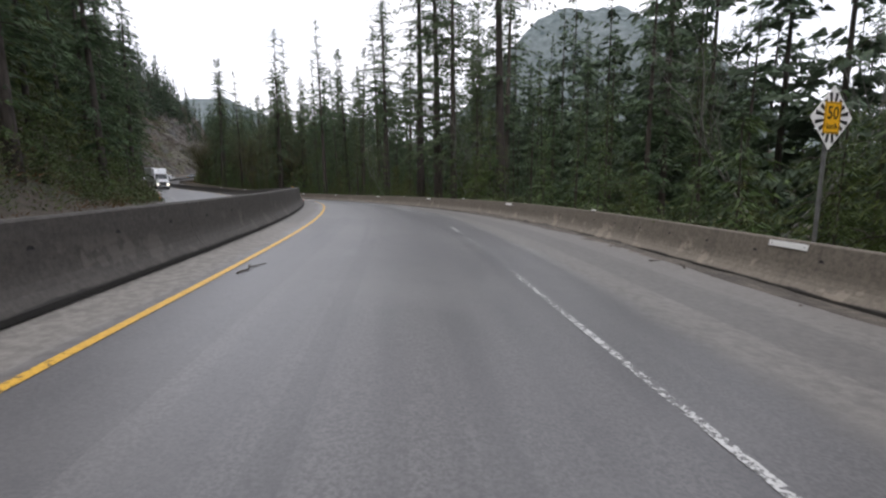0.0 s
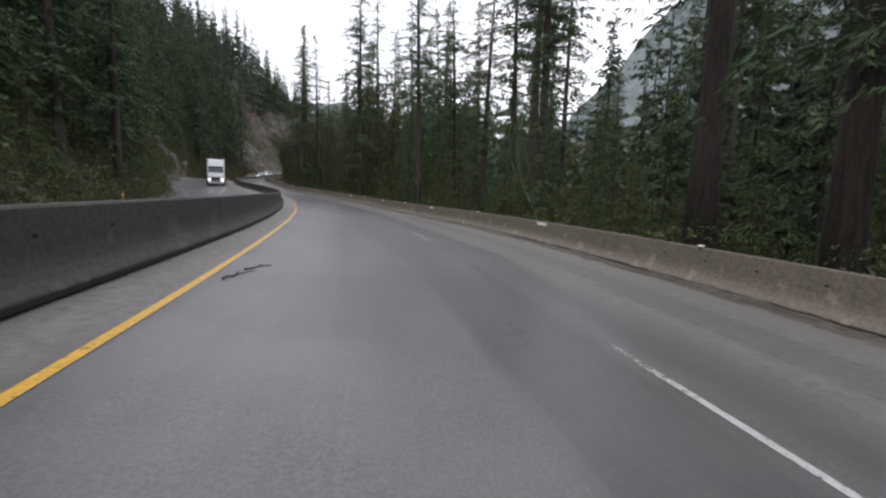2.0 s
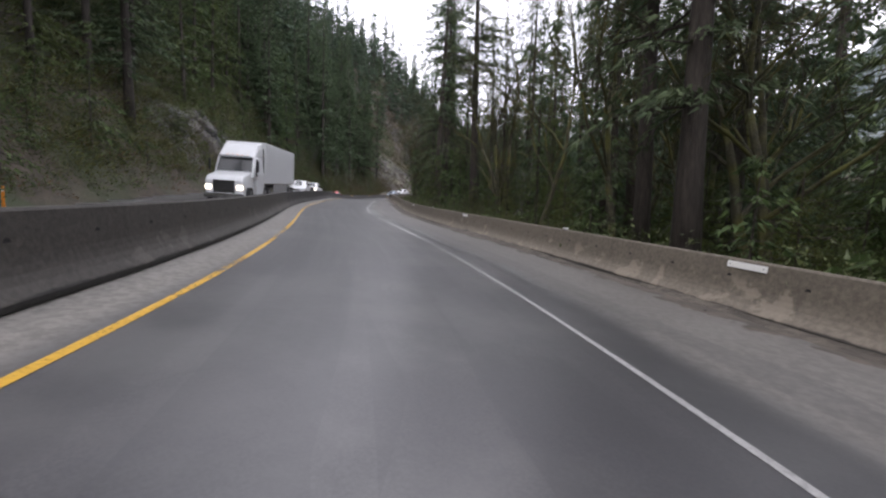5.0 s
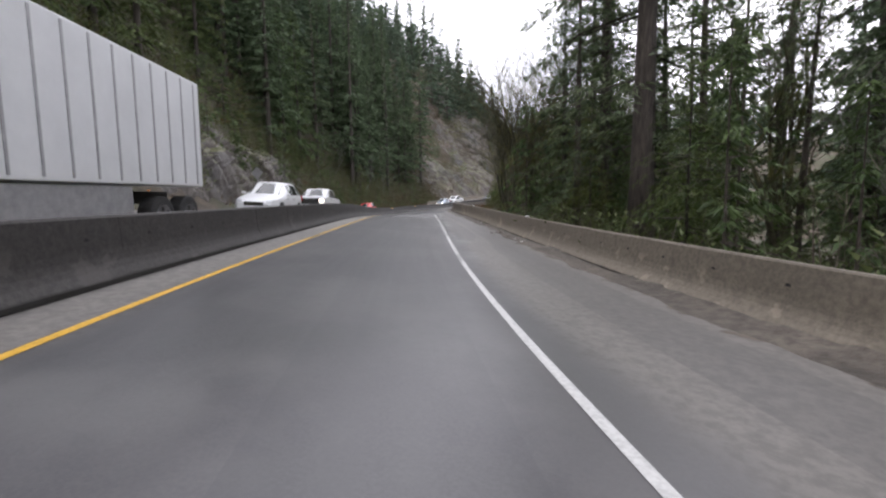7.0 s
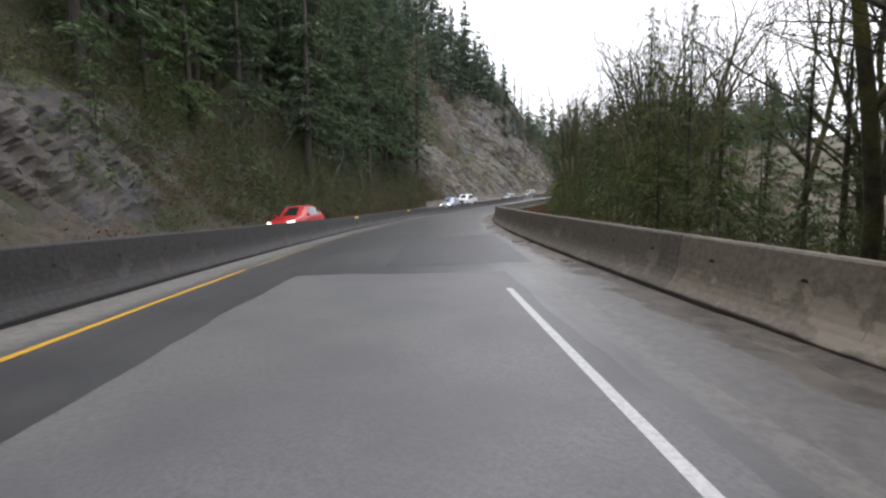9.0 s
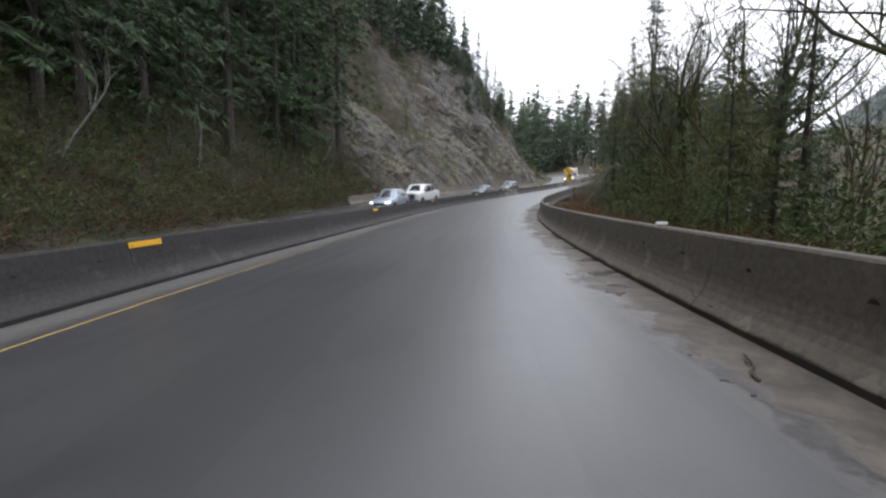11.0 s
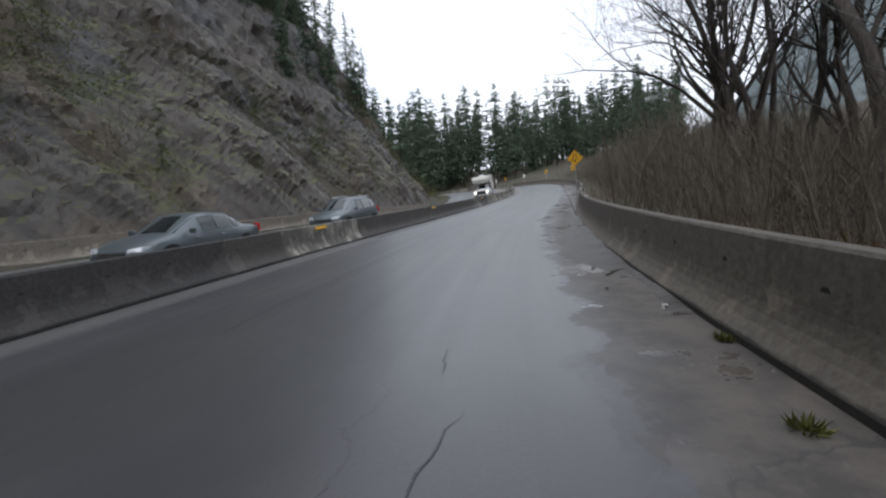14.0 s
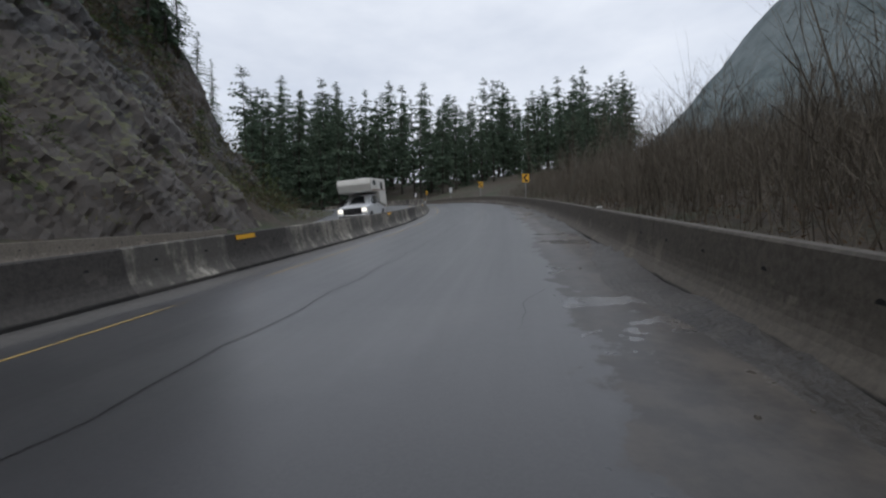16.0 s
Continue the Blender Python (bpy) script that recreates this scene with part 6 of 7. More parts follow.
def marker_post(k, d):
    ob = new("marker_post")
    ob.matrix_basis = sign_at(k, d, 0.0)
    tagged(ob, "orange flexible marker post at the edge of the opposite lanes", "marker post", "marker posts")
    part("blade", Geo().box((0, 0, 0.45), (0.11, 0.02, 1.1)), plain("orange_plastic", (0.75, 0.25, 0.02), 0.5), ob, bevel=0.006)
    part("band", Geo().box((0, -0.0125, 0.85), (0.09, 0.004, 0.12)), M_REFL_W, ob, "white reflective band")


for k in (4.2, 6.4, 8.55):
    marker_post(k, float(left_foot(k)) - OPPOSITE + 0.15)


# ---- vehicles ----
M_GLASS = plain("car_glass", (0.02, 0.024, 0.026), 0.08, 0.0, spec=0.5, coat=0.3)
M_TYRE = surf("tyre_rubber", (0.012, 0.012, 0.012), (0.03, 0.03, 0.03), 12.0, 0.85, 0.2)
M_RIM = surf("alloy_rim", (0.28, 0.28, 0.29), (0.4, 0.4, 0.41), 10.0, 0.35, 0.0, metal=0.9)
M_TRIM = plain("black_plastic_trim", (0.015, 0.015, 0.016), 0.55)
M_CHROME = plain("chrome_trim", (0.55, 0.55, 0.56), 0.18, 1.0)
M_LAMP = plain("lit_headlamp", (1.0, 0.92, 0.75), 0.2, glow=1.6)
M_LAMP_OFF = plain("clear_headlamp", (0.6, 0.62, 0.64), 0.12)
M_TAIL = plain("red_tail_lamp", (0.45, 0.02, 0.02), 0.25)


def car_paint(name, c, metal=0.0):
    return surf(name, tuple(v * 0.93 for v in c), c, 1.5, 0.28, 0.0, metal=metal, patch=tuple(v * 0.75 for v in c), patch_scale=0.8, patch_amount=0.25)


WHITE = car_paint("road_dusty_white_paint", (0.72, 0.73, 0.74))
SILVER = car_paint("silver_blue_paint", (0.36, 0.42, 0.50), 0.4)
GREY = car_paint("grey_green_metallic_paint", (0.13, 0.15, 0.16), 0.3)
RED = car_paint("red_paint", (0.5, 0.03, 0.03))


def wheel(parent, x, y, r, w=0.22, dual=False):
    t = part("tyre", Geo().tube([(x - w / 2, y, r), (x - w / 2 + 0.02, y, r), (x + w / 2 - 0.02, y, r), (x + w / 2, y, r)], [r * 0.93, r, r, r * 0.93], 22), M_TYRE, parent)
    s = 1 if x > 0 else -1
    part("rim", Geo().disc((x + s * (w / 2 + 0.004), y, r), r * 0.62, 0.02, "x", 18), M_RIM, t)
    part("hub", Geo().disc((x + s * (w / 2 + 0.018), y, r), r * 0.16, 0.02, "x", 10), M_TRIM, t)
    for i in range(5):
        a = 2 * math.pi * i / 5
        part("opening", Geo().disc((x + s * (w / 2 + 0.013), y + math.cos(a) * r * 0.4, r + math.sin(a) * r * 0.4), r * 0.12, 0.008, "x", 6), M_TRIM, t)


def cabin(parent, mat, yb, yt, zb, zt, wb, wt, panes):
    """The part above the belt line: front is +y. panes: side windows as fractions of the length."""
    (b0, b1), (t0, t1) = yb, yt
    low = [(-wb, b0, zb), (wb, b0, zb), (wb, b1, zb), (-wb, b1, zb)]
    top = [(-wt, t0, zt), (wt, t0, zt), (wt, t1, zt), (-wt, t1, zt)]
    g = Geo().add(low + top, [(3, 2, 1, 0), (4, 5, 6, 7), (0, 1, 5, 4), (1, 2, 6, 5), (2, 3, 7, 6), (3, 0, 4, 7)])
    part("cabin", g, mat, parent, bevel=0.09, smooth=True)

    def pane(name, c, u0, u1, v0, v1, label=""):
        q = [Vector(a) for a in c]
        at = lambda u, v: (q[0] * (1 - u) + q[1] * u) * (1 - v) + (q[3] * (1 - u) + q[2] * u) * v
        n = (q[1] - q[0]).cross(q[3] - q[0]).normalized() * 0.012
        pts = [at(u0, v0) + n, at(u1, v0) + n, at(u1, v1) + n, at(u0, v1) + n]
        part(name, Geo().add(pts + [p - n * 1.6 for p in pts], [(0, 1, 2, 3), (4, 7, 6, 5), (0, 4, 5, 1), (1, 5, 6, 2), (2, 6, 7, 3), (3, 7, 4, 0)]), M_GLASS, parent, label)

    pane("windscreen", (low[2], low[3], top[3], top[2]), 0.06, 0.94, 0.08, 0.9)
    pane("rear_window", (low[0], low[1], top[1], top[0]), 0.08, 0.92, 0.12, 0.88)
    for u0, u1 in panes:
        pane("side_window", (low[1], low[2], top[2], top[1]), u0, u1, 0.1, 0.88)
        pane("side_window", (low[3], low[0], top[0], top[3]), 1 - u1, 1 - u0, 0.1, 0.88)


def hull(parent, mat, outline, w, tuck=0.06, name="body"):
    """The lower body: side outline of (y, z) with sides that tuck in below and above."""
    n = len(outline)
    zs = [z for _, z in outline]
    zmid = (min(zs) + max(zs)) / 2
    g = Geo()
    ring = []
    for s, inset in ((-1, 0.0), (-0.86, 0.0), (0.86, 0.0), (1, 0.0)):
        for y, z in outline:
            edge = 1 - tuck * (abs(z - zmid) / (max(zs) - zmid)) ** 2 - 0.03 * (abs(y) / max(abs(v) for v, _ in outline)) ** 6
            ring.append((s * w * edge, y, z))
    faces = []
    for r in range(3):
        faces += [(r * n + i, r * n + (i + 1) % n, (r + 1) * n + (i + 1) % n, (r + 1) * n + i) for i in range(n)]
    faces += [tuple(range(n)), tuple(range(4 * n - 1, 3 * n - 1, -1))]
    g.add(ring, faces)
    return part(name, g, mat, parent, bevel=0.085, smooth=True)


def ring(y, low, wl, wm, belt, wb, top, wt):
    """Half a cross-section of a car at y, from the sill up to the middle of the roof or bonnet."""
    mid = low + (belt - low) * 0.55
    return [(wl * 0.92, y, low), (wl, y, low + 0.07), (wm, y, mid), (wb, y, belt), (wb + (wt - wb) * 0.5, y, belt + (top - belt) * 0.52), (wt, y, top - 0.035 - 0.04 * (top - belt)), (wt * 0.82, y, top - 0.008), (0.0, y, top + 0.012)]


def shell(parent, mat, rings):
    """The painted body drawn over the cross-sections, closed at both ends."""
    g, n = Geo(), len(rings[0])
    for side in (1, -1):
        pts = [(side * x, y, z) for r in rings for x, y, z in r]
        faces = [(a * n + b, (a + 1) * n + b, (a + 1) * n + b + 1, a * n + b + 1) for a in range(len(rings) - 1) for b in range(n - 1)]
        g.add(pts, faces if side > 0 else [tuple(reversed(f)) for f in faces])
    for r, flip in ((rings[0], False), (rings[-1], True)):
        loop = [(x, y, z) for x, y, z in r] + [(-x, y, z) for x, y, z in reversed(r[:-1])]
        g.add(loop, [tuple(range(len(loop)))[::-1 if flip else 1]])
    low = [(x, y, z) for r in rings for x, y, z in ((r[0][0], r[0][1], r[0][2]), (-r[0][0], r[0][1], r[0][2]))]
    g.add(low, [(2 * a, 2 * a + 1, 2 * a + 3, 2 * a + 2) for a in range(len(rings) - 1)])
    me = bpy.data.meshes.new("body")
    me.from_pydata(g.v, [], g.f)
    bm = bmesh.new()
    bm.from_mesh(me)
    bmesh.ops.remove_doubles(bm, verts=bm.verts, dist=1e-4)
    bmesh.ops.recalc_face_normals(bm, faces=bm.faces)
    for e in bm.edges:
        e.smooth = e.calc_face_angle(0) < 0.62
    for f in bm.faces:
        f.smooth = True
    bm.to_mesh(me)
    bm.free()
    me.materials.append(mat)
    return part("body", me, None, parent)


def glazing(parent, name, rings, a, b, u0, u1, v0, v1, lift=0.014):
    """Panes on both sides over the body between rings a and b, from the belt up to the roof edge."""
    for side in (1, -1):
        def at(u, v):
            f = lambda r: Vector(r[3]).lerp(Vector(r[4]), v * 2) if v < 0.5 else Vector(r[4]).lerp(Vector(r[5]), v * 2 - 1)
            steps = (b - a) * u
            i = min(a + int(steps), b - 1)
            p = f(rings[i]).lerp(f(rings[i + 1]), steps - (i - a))
            return Vector((p.x * side, p.y, p.z))
        us = [u0 + (u1 - u0) * i / 4 for i in range(5)]
        outer = [at(u, v) + Vector((side * lift, 0, lift * 0.6)) for v in (v0, 0.5, v1) for u in us]
        inner = [p - Vector((side * 0.04, 0, 0.02)) for p in outer]
        quads = [(r * 5 + c, r * 5 + c + 1, r * 5 + c + 6, r * 5 + c + 5) for r in range(2) for c in range(4)]
        g = Geo().add(outer + inner, quads + [tuple(15 + k for k in reversed(q)) for q in quads])
        part(name, g, M_GLASS, parent)


def screen(parent, name, r0, r1, v0, v1, inset=0.03, lift=0.012):
    """The windscreen or rear window between two cross-sections."""
    def at(v, x):
        top, low = Vector(r1[5]), Vector(r0[5])
        p = low.lerp(top, v)
        z = Vector(r0[7]).lerp(Vector(r1[7]), v).z
        return Vector((p.x * x * (1 - inset), p.y, p.z + (z - p.z) * (1 - abs(x)) ** 0.7))
    xs = (-1.0, -0.5, 0.0, 0.5, 1.0)
    g = Geo()
    n = Vector((0, r0[7][1] - r1[7][1], 0)).normalized() * 0.5 + Vector((0, 0, 0.8))
    n.normalize()
    rows = [[at(v, x) + n * lift for x in xs] for v in (v0, (v0 + v1) / 2, v1)]
    pts = [p for r in rows for p in r]
    g.add(pts + [p - n * 0.03 for p in pts], [(r * 5 + c, r * 5 + c + 1, r * 5 + c + 6, r * 5 + c + 5) for r in range(2) for c in range(4)] + [(15 + r * 5 + c + 5, 15 + r * 5 + c + 6, 15 + r * 5 + c + 1, 15 + r * 5 + c) for r in range(2) for c in range(4)])
    part(name, g, M_GLASS, parent, smooth=True)


def fittings(s, L, w, zl, zt, gz, gh, gw, lamp, r, axles, tyre, mirror_y, belt, mat, handles):
    """Wheels, lamps, grille, bumper, mirrors and handles."""
    for y in axles:
        for q in (-1, 1):
            part("wheel_arch", Geo().disc((q * (w - 0.035), y, r), r * 1.17, 0.09, "x", 22), M_TRIM, s)
            wheel(s, q * (w - 0.12), y, r, tyre)
    for q in (-1, 1):
        if lamp is not None:
            part("headlamp", Geo().add([(q * (w - 0.10), L - 0.40, zl + 0.05), (q * (w - 0.16), L - 0.10, zl - 0.05), (q * (w - 0.42), L + 0.005, zl - 0.06), (q * (w - 0.42), L - 0.02, zl + 0.03), (q * (w - 0.15), L - 0.18, zl + 0.07),
                                        (q * (w - 0.3), L - 0.40, zl - 0.02)], [(0, 1, 4), (1, 2, 3, 4), (0, 4, 3, 5), (0, 5, 2, 1), (5, 3, 2)]), lamp, s)
        part("tail_lamp", Geo().box((q * (w - 0.13), -L + 0.05, zt), (0.16, 0.12, 0.26)), M_TAIL, s, bevel=0.03)
        part("mirror", Geo().box((q * (w + 0.09), mirror_y, belt + 0.10), (0.19, 0.10, 0.14)), mat, s, bevel=0.04)
        part("fog_lamp", Geo().disc((q * (w - 0.28), L - 0.035, zl - 0.30), 0.05, 0.03, "y", 10), M_LAMP_OFF, s)
        for y in handles:
            part("door_handle", Geo().box((q * (w + 0.002), y, belt - 0.1), (0.03, 0.17, 0.03)), M_CHROME, s, bevel=0.008)
    gr = part("grille", Geo().box((0, L - 0.03, gz), (gw, 0.08, gh)), M_TRIM, s, bevel=0.025)
    for i in range(3):
        part("bar", Geo().box((0, L + 0.012, gz + (i - 1) * gh * 0.3), (gw * 0.94, 0.015, 0.026)), M_CHROME, gr)
    part("lower_intake", Geo().box((0, L - 0.05, 0.40), (w * 1.3, 0.10, 0.13)), M_TRIM, s, bevel=0.03)
    part("plate", Geo().box((0, L + 0.015, gz - gh / 2 - 0.10), (0.30, 0.012, 0.13)), M_SIGN_W, s)


def sedan(m, mat, label, h=1.46, length=4.6, w=0.9, suv=False, lamp=None):
    s = tagged(new("suv" if suv else "sedan_car"), label, "car")
    s.matrix_basis = m
    L, r = length / 2, (0.35 if suv else 0.32)
    b = 1.0 if suv else 0.88
    tail = [(-L, 0.46, 0.66, 0.70, b - 0.22, 0.72, b - 0.14, 0.66), (-L + 0.10, 0.34, 0.80, 0.84, b - 0.02, 0.82, b + 0.06, 0.72)]
    if suv:
        tail += [(-L + 0.42, 0.28, 0.84, w, b + 0.04, w - 0.05, h - 0.12, 0.60), (-L + 1.0, 0.26, 0.86, w, b + 0.02, w - 0.04, h - 0.02, 0.64)]
    else:
        tail += [(-L + 0.62, 0.26, 0.84, w, b + 0.03, w - 0.05, b + 0.14, 0.66), (-L + 1.35, 0.24, 0.85, w, b + 0.01, w - 0.04, h - 0.05, 0.60)]
    rings = [ring(*q) for q in tail + [
        (L - 2.6, 0.26, 0.86, w, b, w - 0.04, h, 0.64), (L - 2.05, 0.26, 0.86, w, b - 0.01, w - 0.04, h - 0.05, 0.62), (L - 1.2, 0.26, 0.86, w, b - 0.04, w - 0.05, b + 0.07, 0.68),
        (L - 0.6, 0.27, 0.85, w - 0.01, b - 0.12, w - 0.08, b - 0.01, 0.62), (L - 0.18, 0.30, 0.80, 0.84, b - 0.27, 0.78, b - 0.17, 0.60), (L, 0.38, 0.66, 0.68, b - 0.40, 0.64, b - 0.32, 0.54)]]
    shell(s, mat, rings)
    for u0, u1 in ((0.04, 0.46), (0.50, 0.97)):
        glazing(s, "side_window", rings, 3, 5, u0, u1, 0.10, 0.90)
    glazing(s, "quarter_window", rings, 2, 3, 0.30 if suv else 0.6, 0.93, 0.14, 0.85)
    screen(s, "windscreen", rings[6], rings[5], 0.05, 0.92)
    screen(s, "rear_window", rings[1 if suv else 2], rings[2 if suv else 3], 0.15, 0.9)
    if suv:
        for q in (-1, 1):
            part("roof_rail", Geo().tube([(q * 0.6, -L + 0.7, h - 0.03), (q * 0.62, -L + 0.8, h + 0.03), (q * 0.62, L - 2.35, h + 0.03), (q * 0.6, L - 2.2, h - 0.02)], 0.018, 6), M_CHROME, s)
    fittings(s, L, w, b - 0.24, b - 0.04, b - 0.36, 0.17, w * 0.9, lamp or M_LAMP_OFF, r, (-L + 0.85, L - 0.9), 0.22, L - 1.55, b, mat, (-0.45, 0.5))
    return s


def pickup(m, mat, label, length=5.8, w=1.0, h=1.93, lamp=None):
    s = tagged(new("pickup_truck"), label, "pickup")
    s.matrix_basis = m
    L, r = length / 2, 0.4
    rings = [ring(*q) for q in (
        (-L, 0.58, 0.86, 0.93, 1.22, 0.95, 1.33, 0.92), (-L + 0.10, 0.52, 0.93, 1.0, 1.25, 0.98, 1.36, 0.95), (-L + 1.78, 0.5, 0.95, w, 1.25, 0.99, 1.36, 0.95),
        (-L + 1.80, 0.5, 0.95, w, 1.26, 0.98, h - 0.06, 0.76), (-L + 1.98, 0.5, 0.95, w, 1.26, 0.97, h, 0.79), (L - 2.65, 0.5, 0.95, w, 1.25, 0.97, h + 0.01, 0.79), (L - 2.15, 0.5, 0.95, w, 1.25, 0.97, h - 0.05, 0.77),
        (L - 1.42, 0.5, 0.95, w, 1.24, 0.97, 1.36, 0.86), (L - 0.35, 0.5, 0.95, w, 1.19, 0.97, 1.31, 0.85), (L - 0.06, 0.5, 0.93, 0.98, 1.12, 0.95, 1.24, 0.84), (L, 0.5, 0.9, 0.95, 1.04, 0.92, 1.12, 0.82))]
    shell(s, mat, rings)
    for u0, u1 in ((0.03, 0.40), (0.45, 0.94)):
        glazing(s, "side_window", rings, 3, 6, u0, u1, 0.10, 0.90)
    screen(s, "windscreen", rings[7], rings[6], 0.06, 0.9)
    screen(s, "rear_window", rings[2], rings[4], 0.2, 0.85)
    glazing(s, "quarter_window", rings, 6, 7, 0.02, 0.7, 0.14, 0.86)
    for q in (-1, 1):
        part("headlamp", Geo().box((q * 0.77, L - 0.03, 1.0), (0.30, 0.14, 0.22)), lamp or M_LAMP_OFF, s, bevel=0.04)
    part("cargo_bed", Geo().box((0, -L + 0.95, 1.385), (1.62, 1.55, 0.02)), M_TRIM, s)
    fittings(s, L, w, 1.02, 1.08, 0.95, 0.40, w * 1.2, None, r, (-L + 1.05, L - 1.0), 0.26, L - 1.75, 1.27, M_TRIM, (-0.2, 0.8))
    part("bumper", Geo().box((0, L + 0.03, 0.62), (w * 1.82, 0.14, 0.22)), M_CHROME, s, bevel=0.04)
    return s


def semi_truck(m):
    s = tagged(new("semi_truck"), "white highway tractor with a long white box trailer, headlights lit", "truck")
    s.matrix_basis = m
    L = 7.6
    w = 1.22
    hull(s, WHITE, [(L - 2.4, 0.6), (L - 2.4, 1.9), (L - 1.9, 1.95), (L - 0.25, 1.62), (L, 1.35), (L, 0.5), (L - 0.3, 0.38), (L - 2.2, 0.45)], 1.08, 0.05, "bonnet")
    cabin(s, WHITE, (L - 4.4, L - 1.75), (L - 4.3, L - 2.45), 1.55, 2.95, 1.2, 1.12, ((0.62, 0.86),))
    part("sleeper", Geo().box((0, L - 3.55, 1.2), (2.4, 1.9, 1.5)), WHITE, s, bevel=0.06)
    g = Geo().add([(-1.12, L - 4.4, 2.93), (1.12, L - 4.4, 2.93), (1.1, L - 2.5, 2.93), (-1.1, L - 2.5, 2.93), (-1.1, L - 4.4, 3.95), (1.1, L - 4.4, 3.95), (1.0, L - 3.5, 3.8), (-1.0, L - 3.5, 3.8)],
                  [(3, 2, 1, 0), (4, 5, 6, 7), (0, 1, 5, 4), (1, 2, 6, 5), (2, 3, 7, 6), (3, 0, 4, 7)])
    part("roof_fairing", g, WHITE, s, bevel=0.08)
    tr = part("trailer", Geo().box((0, -2.2, 2.62), (2.55, 10.6, 2.75)), surf("trailer_panel", (0.62, 0.63, 0.64), (0.72, 0.73, 0.74), 0.8, 0.45, 0.05), s, "white corrugated trailer box", bevel=0.03)
    for i in range(17):
        for q in (-1, 1):
            part("rib", Geo().box((q * 1.282, -7.2 + i * 0.62, 2.62), (0.015, 0.05, 2.6)), M_SIGN_BACK, tr)
    part("chassis", Geo().box((0, 0, 0.95), (0.9, 14.4, 0.3)), M_TRIM, s)
    part("side_skirt", Geo().box((1.2, -2.0, 0.82), (0.04, 5.0, 0.75)).box((-1.2, -2.0, 0.82), (0.04, 5.0, 0.75)), M_SIGN_BACK, s)
    for y in (L - 1.2, L - 4.6, L - 5.8, -5.6, -6.8):
        for x in (-1.05, 1.05):
            wheel(s, x, y, 0.5, 0.34)
    gr = part("grille", Geo().box((0, L + 0.01, 1.0), (1.2, 0.06, 0.75)), M_TRIM, s, bevel=0.03)
    for i in range(5):
        part("bar", Geo().box((0, L + 0.045, 0.72 + i * 0.14), (1.12, 0.02, 0.035)), M_CHROME, gr)
    for q in (-1, 1):
        part("headlamp", Geo().box((q * 0.86, L - 0.06, 0.95), (0.34, 0.2, 0.28)), M_LAMP, s, bevel=0.04)
        part("mirror", Geo().box((q * 1.42, L - 1.9, 2.3), (0.12, 0.14, 0.7)), M_TRIM, s, bevel=0.03)
        part("exhaust", Geo().tube([(q * 1.1, L - 4.55, 0.9), (q * 1.1, L - 4.55, 3.6)], 0.09, 10), M_CHROME, s)
    part("bumper", Geo().box((0, L + 0.03, 0.5), (2.2, 0.2, 0.3)), M_CHROME, s, bevel=0.05)
    part("sun_visor", Geo().box((0, L - 2.3, 2.92), (1.9, 0.3, 0.08)), WHITE, s, bevel=0.02)
    for i in range(5):
        part("marker_lamp", Geo().box((-0.6 + i * 0.3, L - 2.6, 3.02), (0.08, 0.05, 0.04)), plain("amber_lamp", (0.8, 0.3, 0.02), 0.3), s)
    return s


def camper(m):
    s = pickup(m, WHITE, "white pickup carrying a white truck camper, headlights lit", 5.9, 1.0, 1.95, M_LAMP)
    s.name = "camper_truck"
    shell = surf("camper_shell", (0.60, 0.58, 0.53), (0.70, 0.68, 0.63), 1.2, 0.5, 0.05)
    c = part("camper_body", Geo().prism([(-3.1, 0.95), (-3.1, 3.0), (1.75, 3.0), (1.95, 2.65), (1.75, 2.15), (-0.75, 2.05), (-0.85, 1.3)], -1.12, 1.12, "x"), shell, s, "cream camper box with an over-cab bunk", bevel=0.08)
    part("window", Geo().box((1.125, -1.6, 2.5), (0.02, 0.7, 0.5)).box((-1.125, -1.6, 2.5), (0.02, 0.7, 0.5)), M_GLASS, c)
    part("bunk_window", Geo().box((1.125, 0.7, 2.7), (0.02, 0.8, 0.32)).box((-1.125, 0.7, 2.7), (0.02, 0.8, 0.32)), M_GLASS, c)
    part("stripe", Geo().box((1.126, -0.6, 2.2), (0.012, 4.4, 0.07)).box((-1.126, -0.6, 2.2), (0.012, 4.4, 0.07)), plain("brown_stripe", (0.2, 0.12, 0.07), 0.5), c)
    part("roof_vent", Geo().box((0, -0.8, 3.07), (0.5, 0.5, 0.14)), M_SIGN_W, c, bevel=0.03)
    part("roof_box", Geo().box((0.3, -2.2, 3.1), (0.6, 0.9, 0.2)), M_SIGN_W, c, bevel=0.05)
    return s


def oncoming(k, lane=3.4, length=4.6):
    """Pose of a vehicle whose front stands at station k in the opposite lanes."""
    kk = k + length / 2 / 15.2
    return road_pose(kk, float(left_foot(kk)) - lane, 0.0, 180)


semi_truck(oncoming(6.84, 3.5, 15.2))
sedan(oncoming(8.23, 3.2), WHITE, "white crossover SUV with a raked windscreen", 1.66, 4.5, 0.92, True)
pickup(oncoming(8.94, 3.2, 5.8), WHITE, "white crew-cab pickup with a chrome grille", 5.8, 1.0, 1.96, M_LAMP)
sedan(oncoming(10.36, 3.2), RED, "red small SUV driving by the median barrier", 1.62, 4.2, 0.88, True, M_LAMP)
sedan(oncoming(12.9), SILVER, "silver-blue SUV with roof rails and lit headlamps", 1.68, 4.5, 0.92, True, M_LAMP)
pickup(oncoming(13.27, 3.3, 5.8), WHITE, "white crew-cab pickup with a dark grille", 5.8, 1.0, 1.95)
sedan(oncoming(14.6), GREY, "dark grey-green sedan with a curved roof", 1.45, 4.7, 0.9)
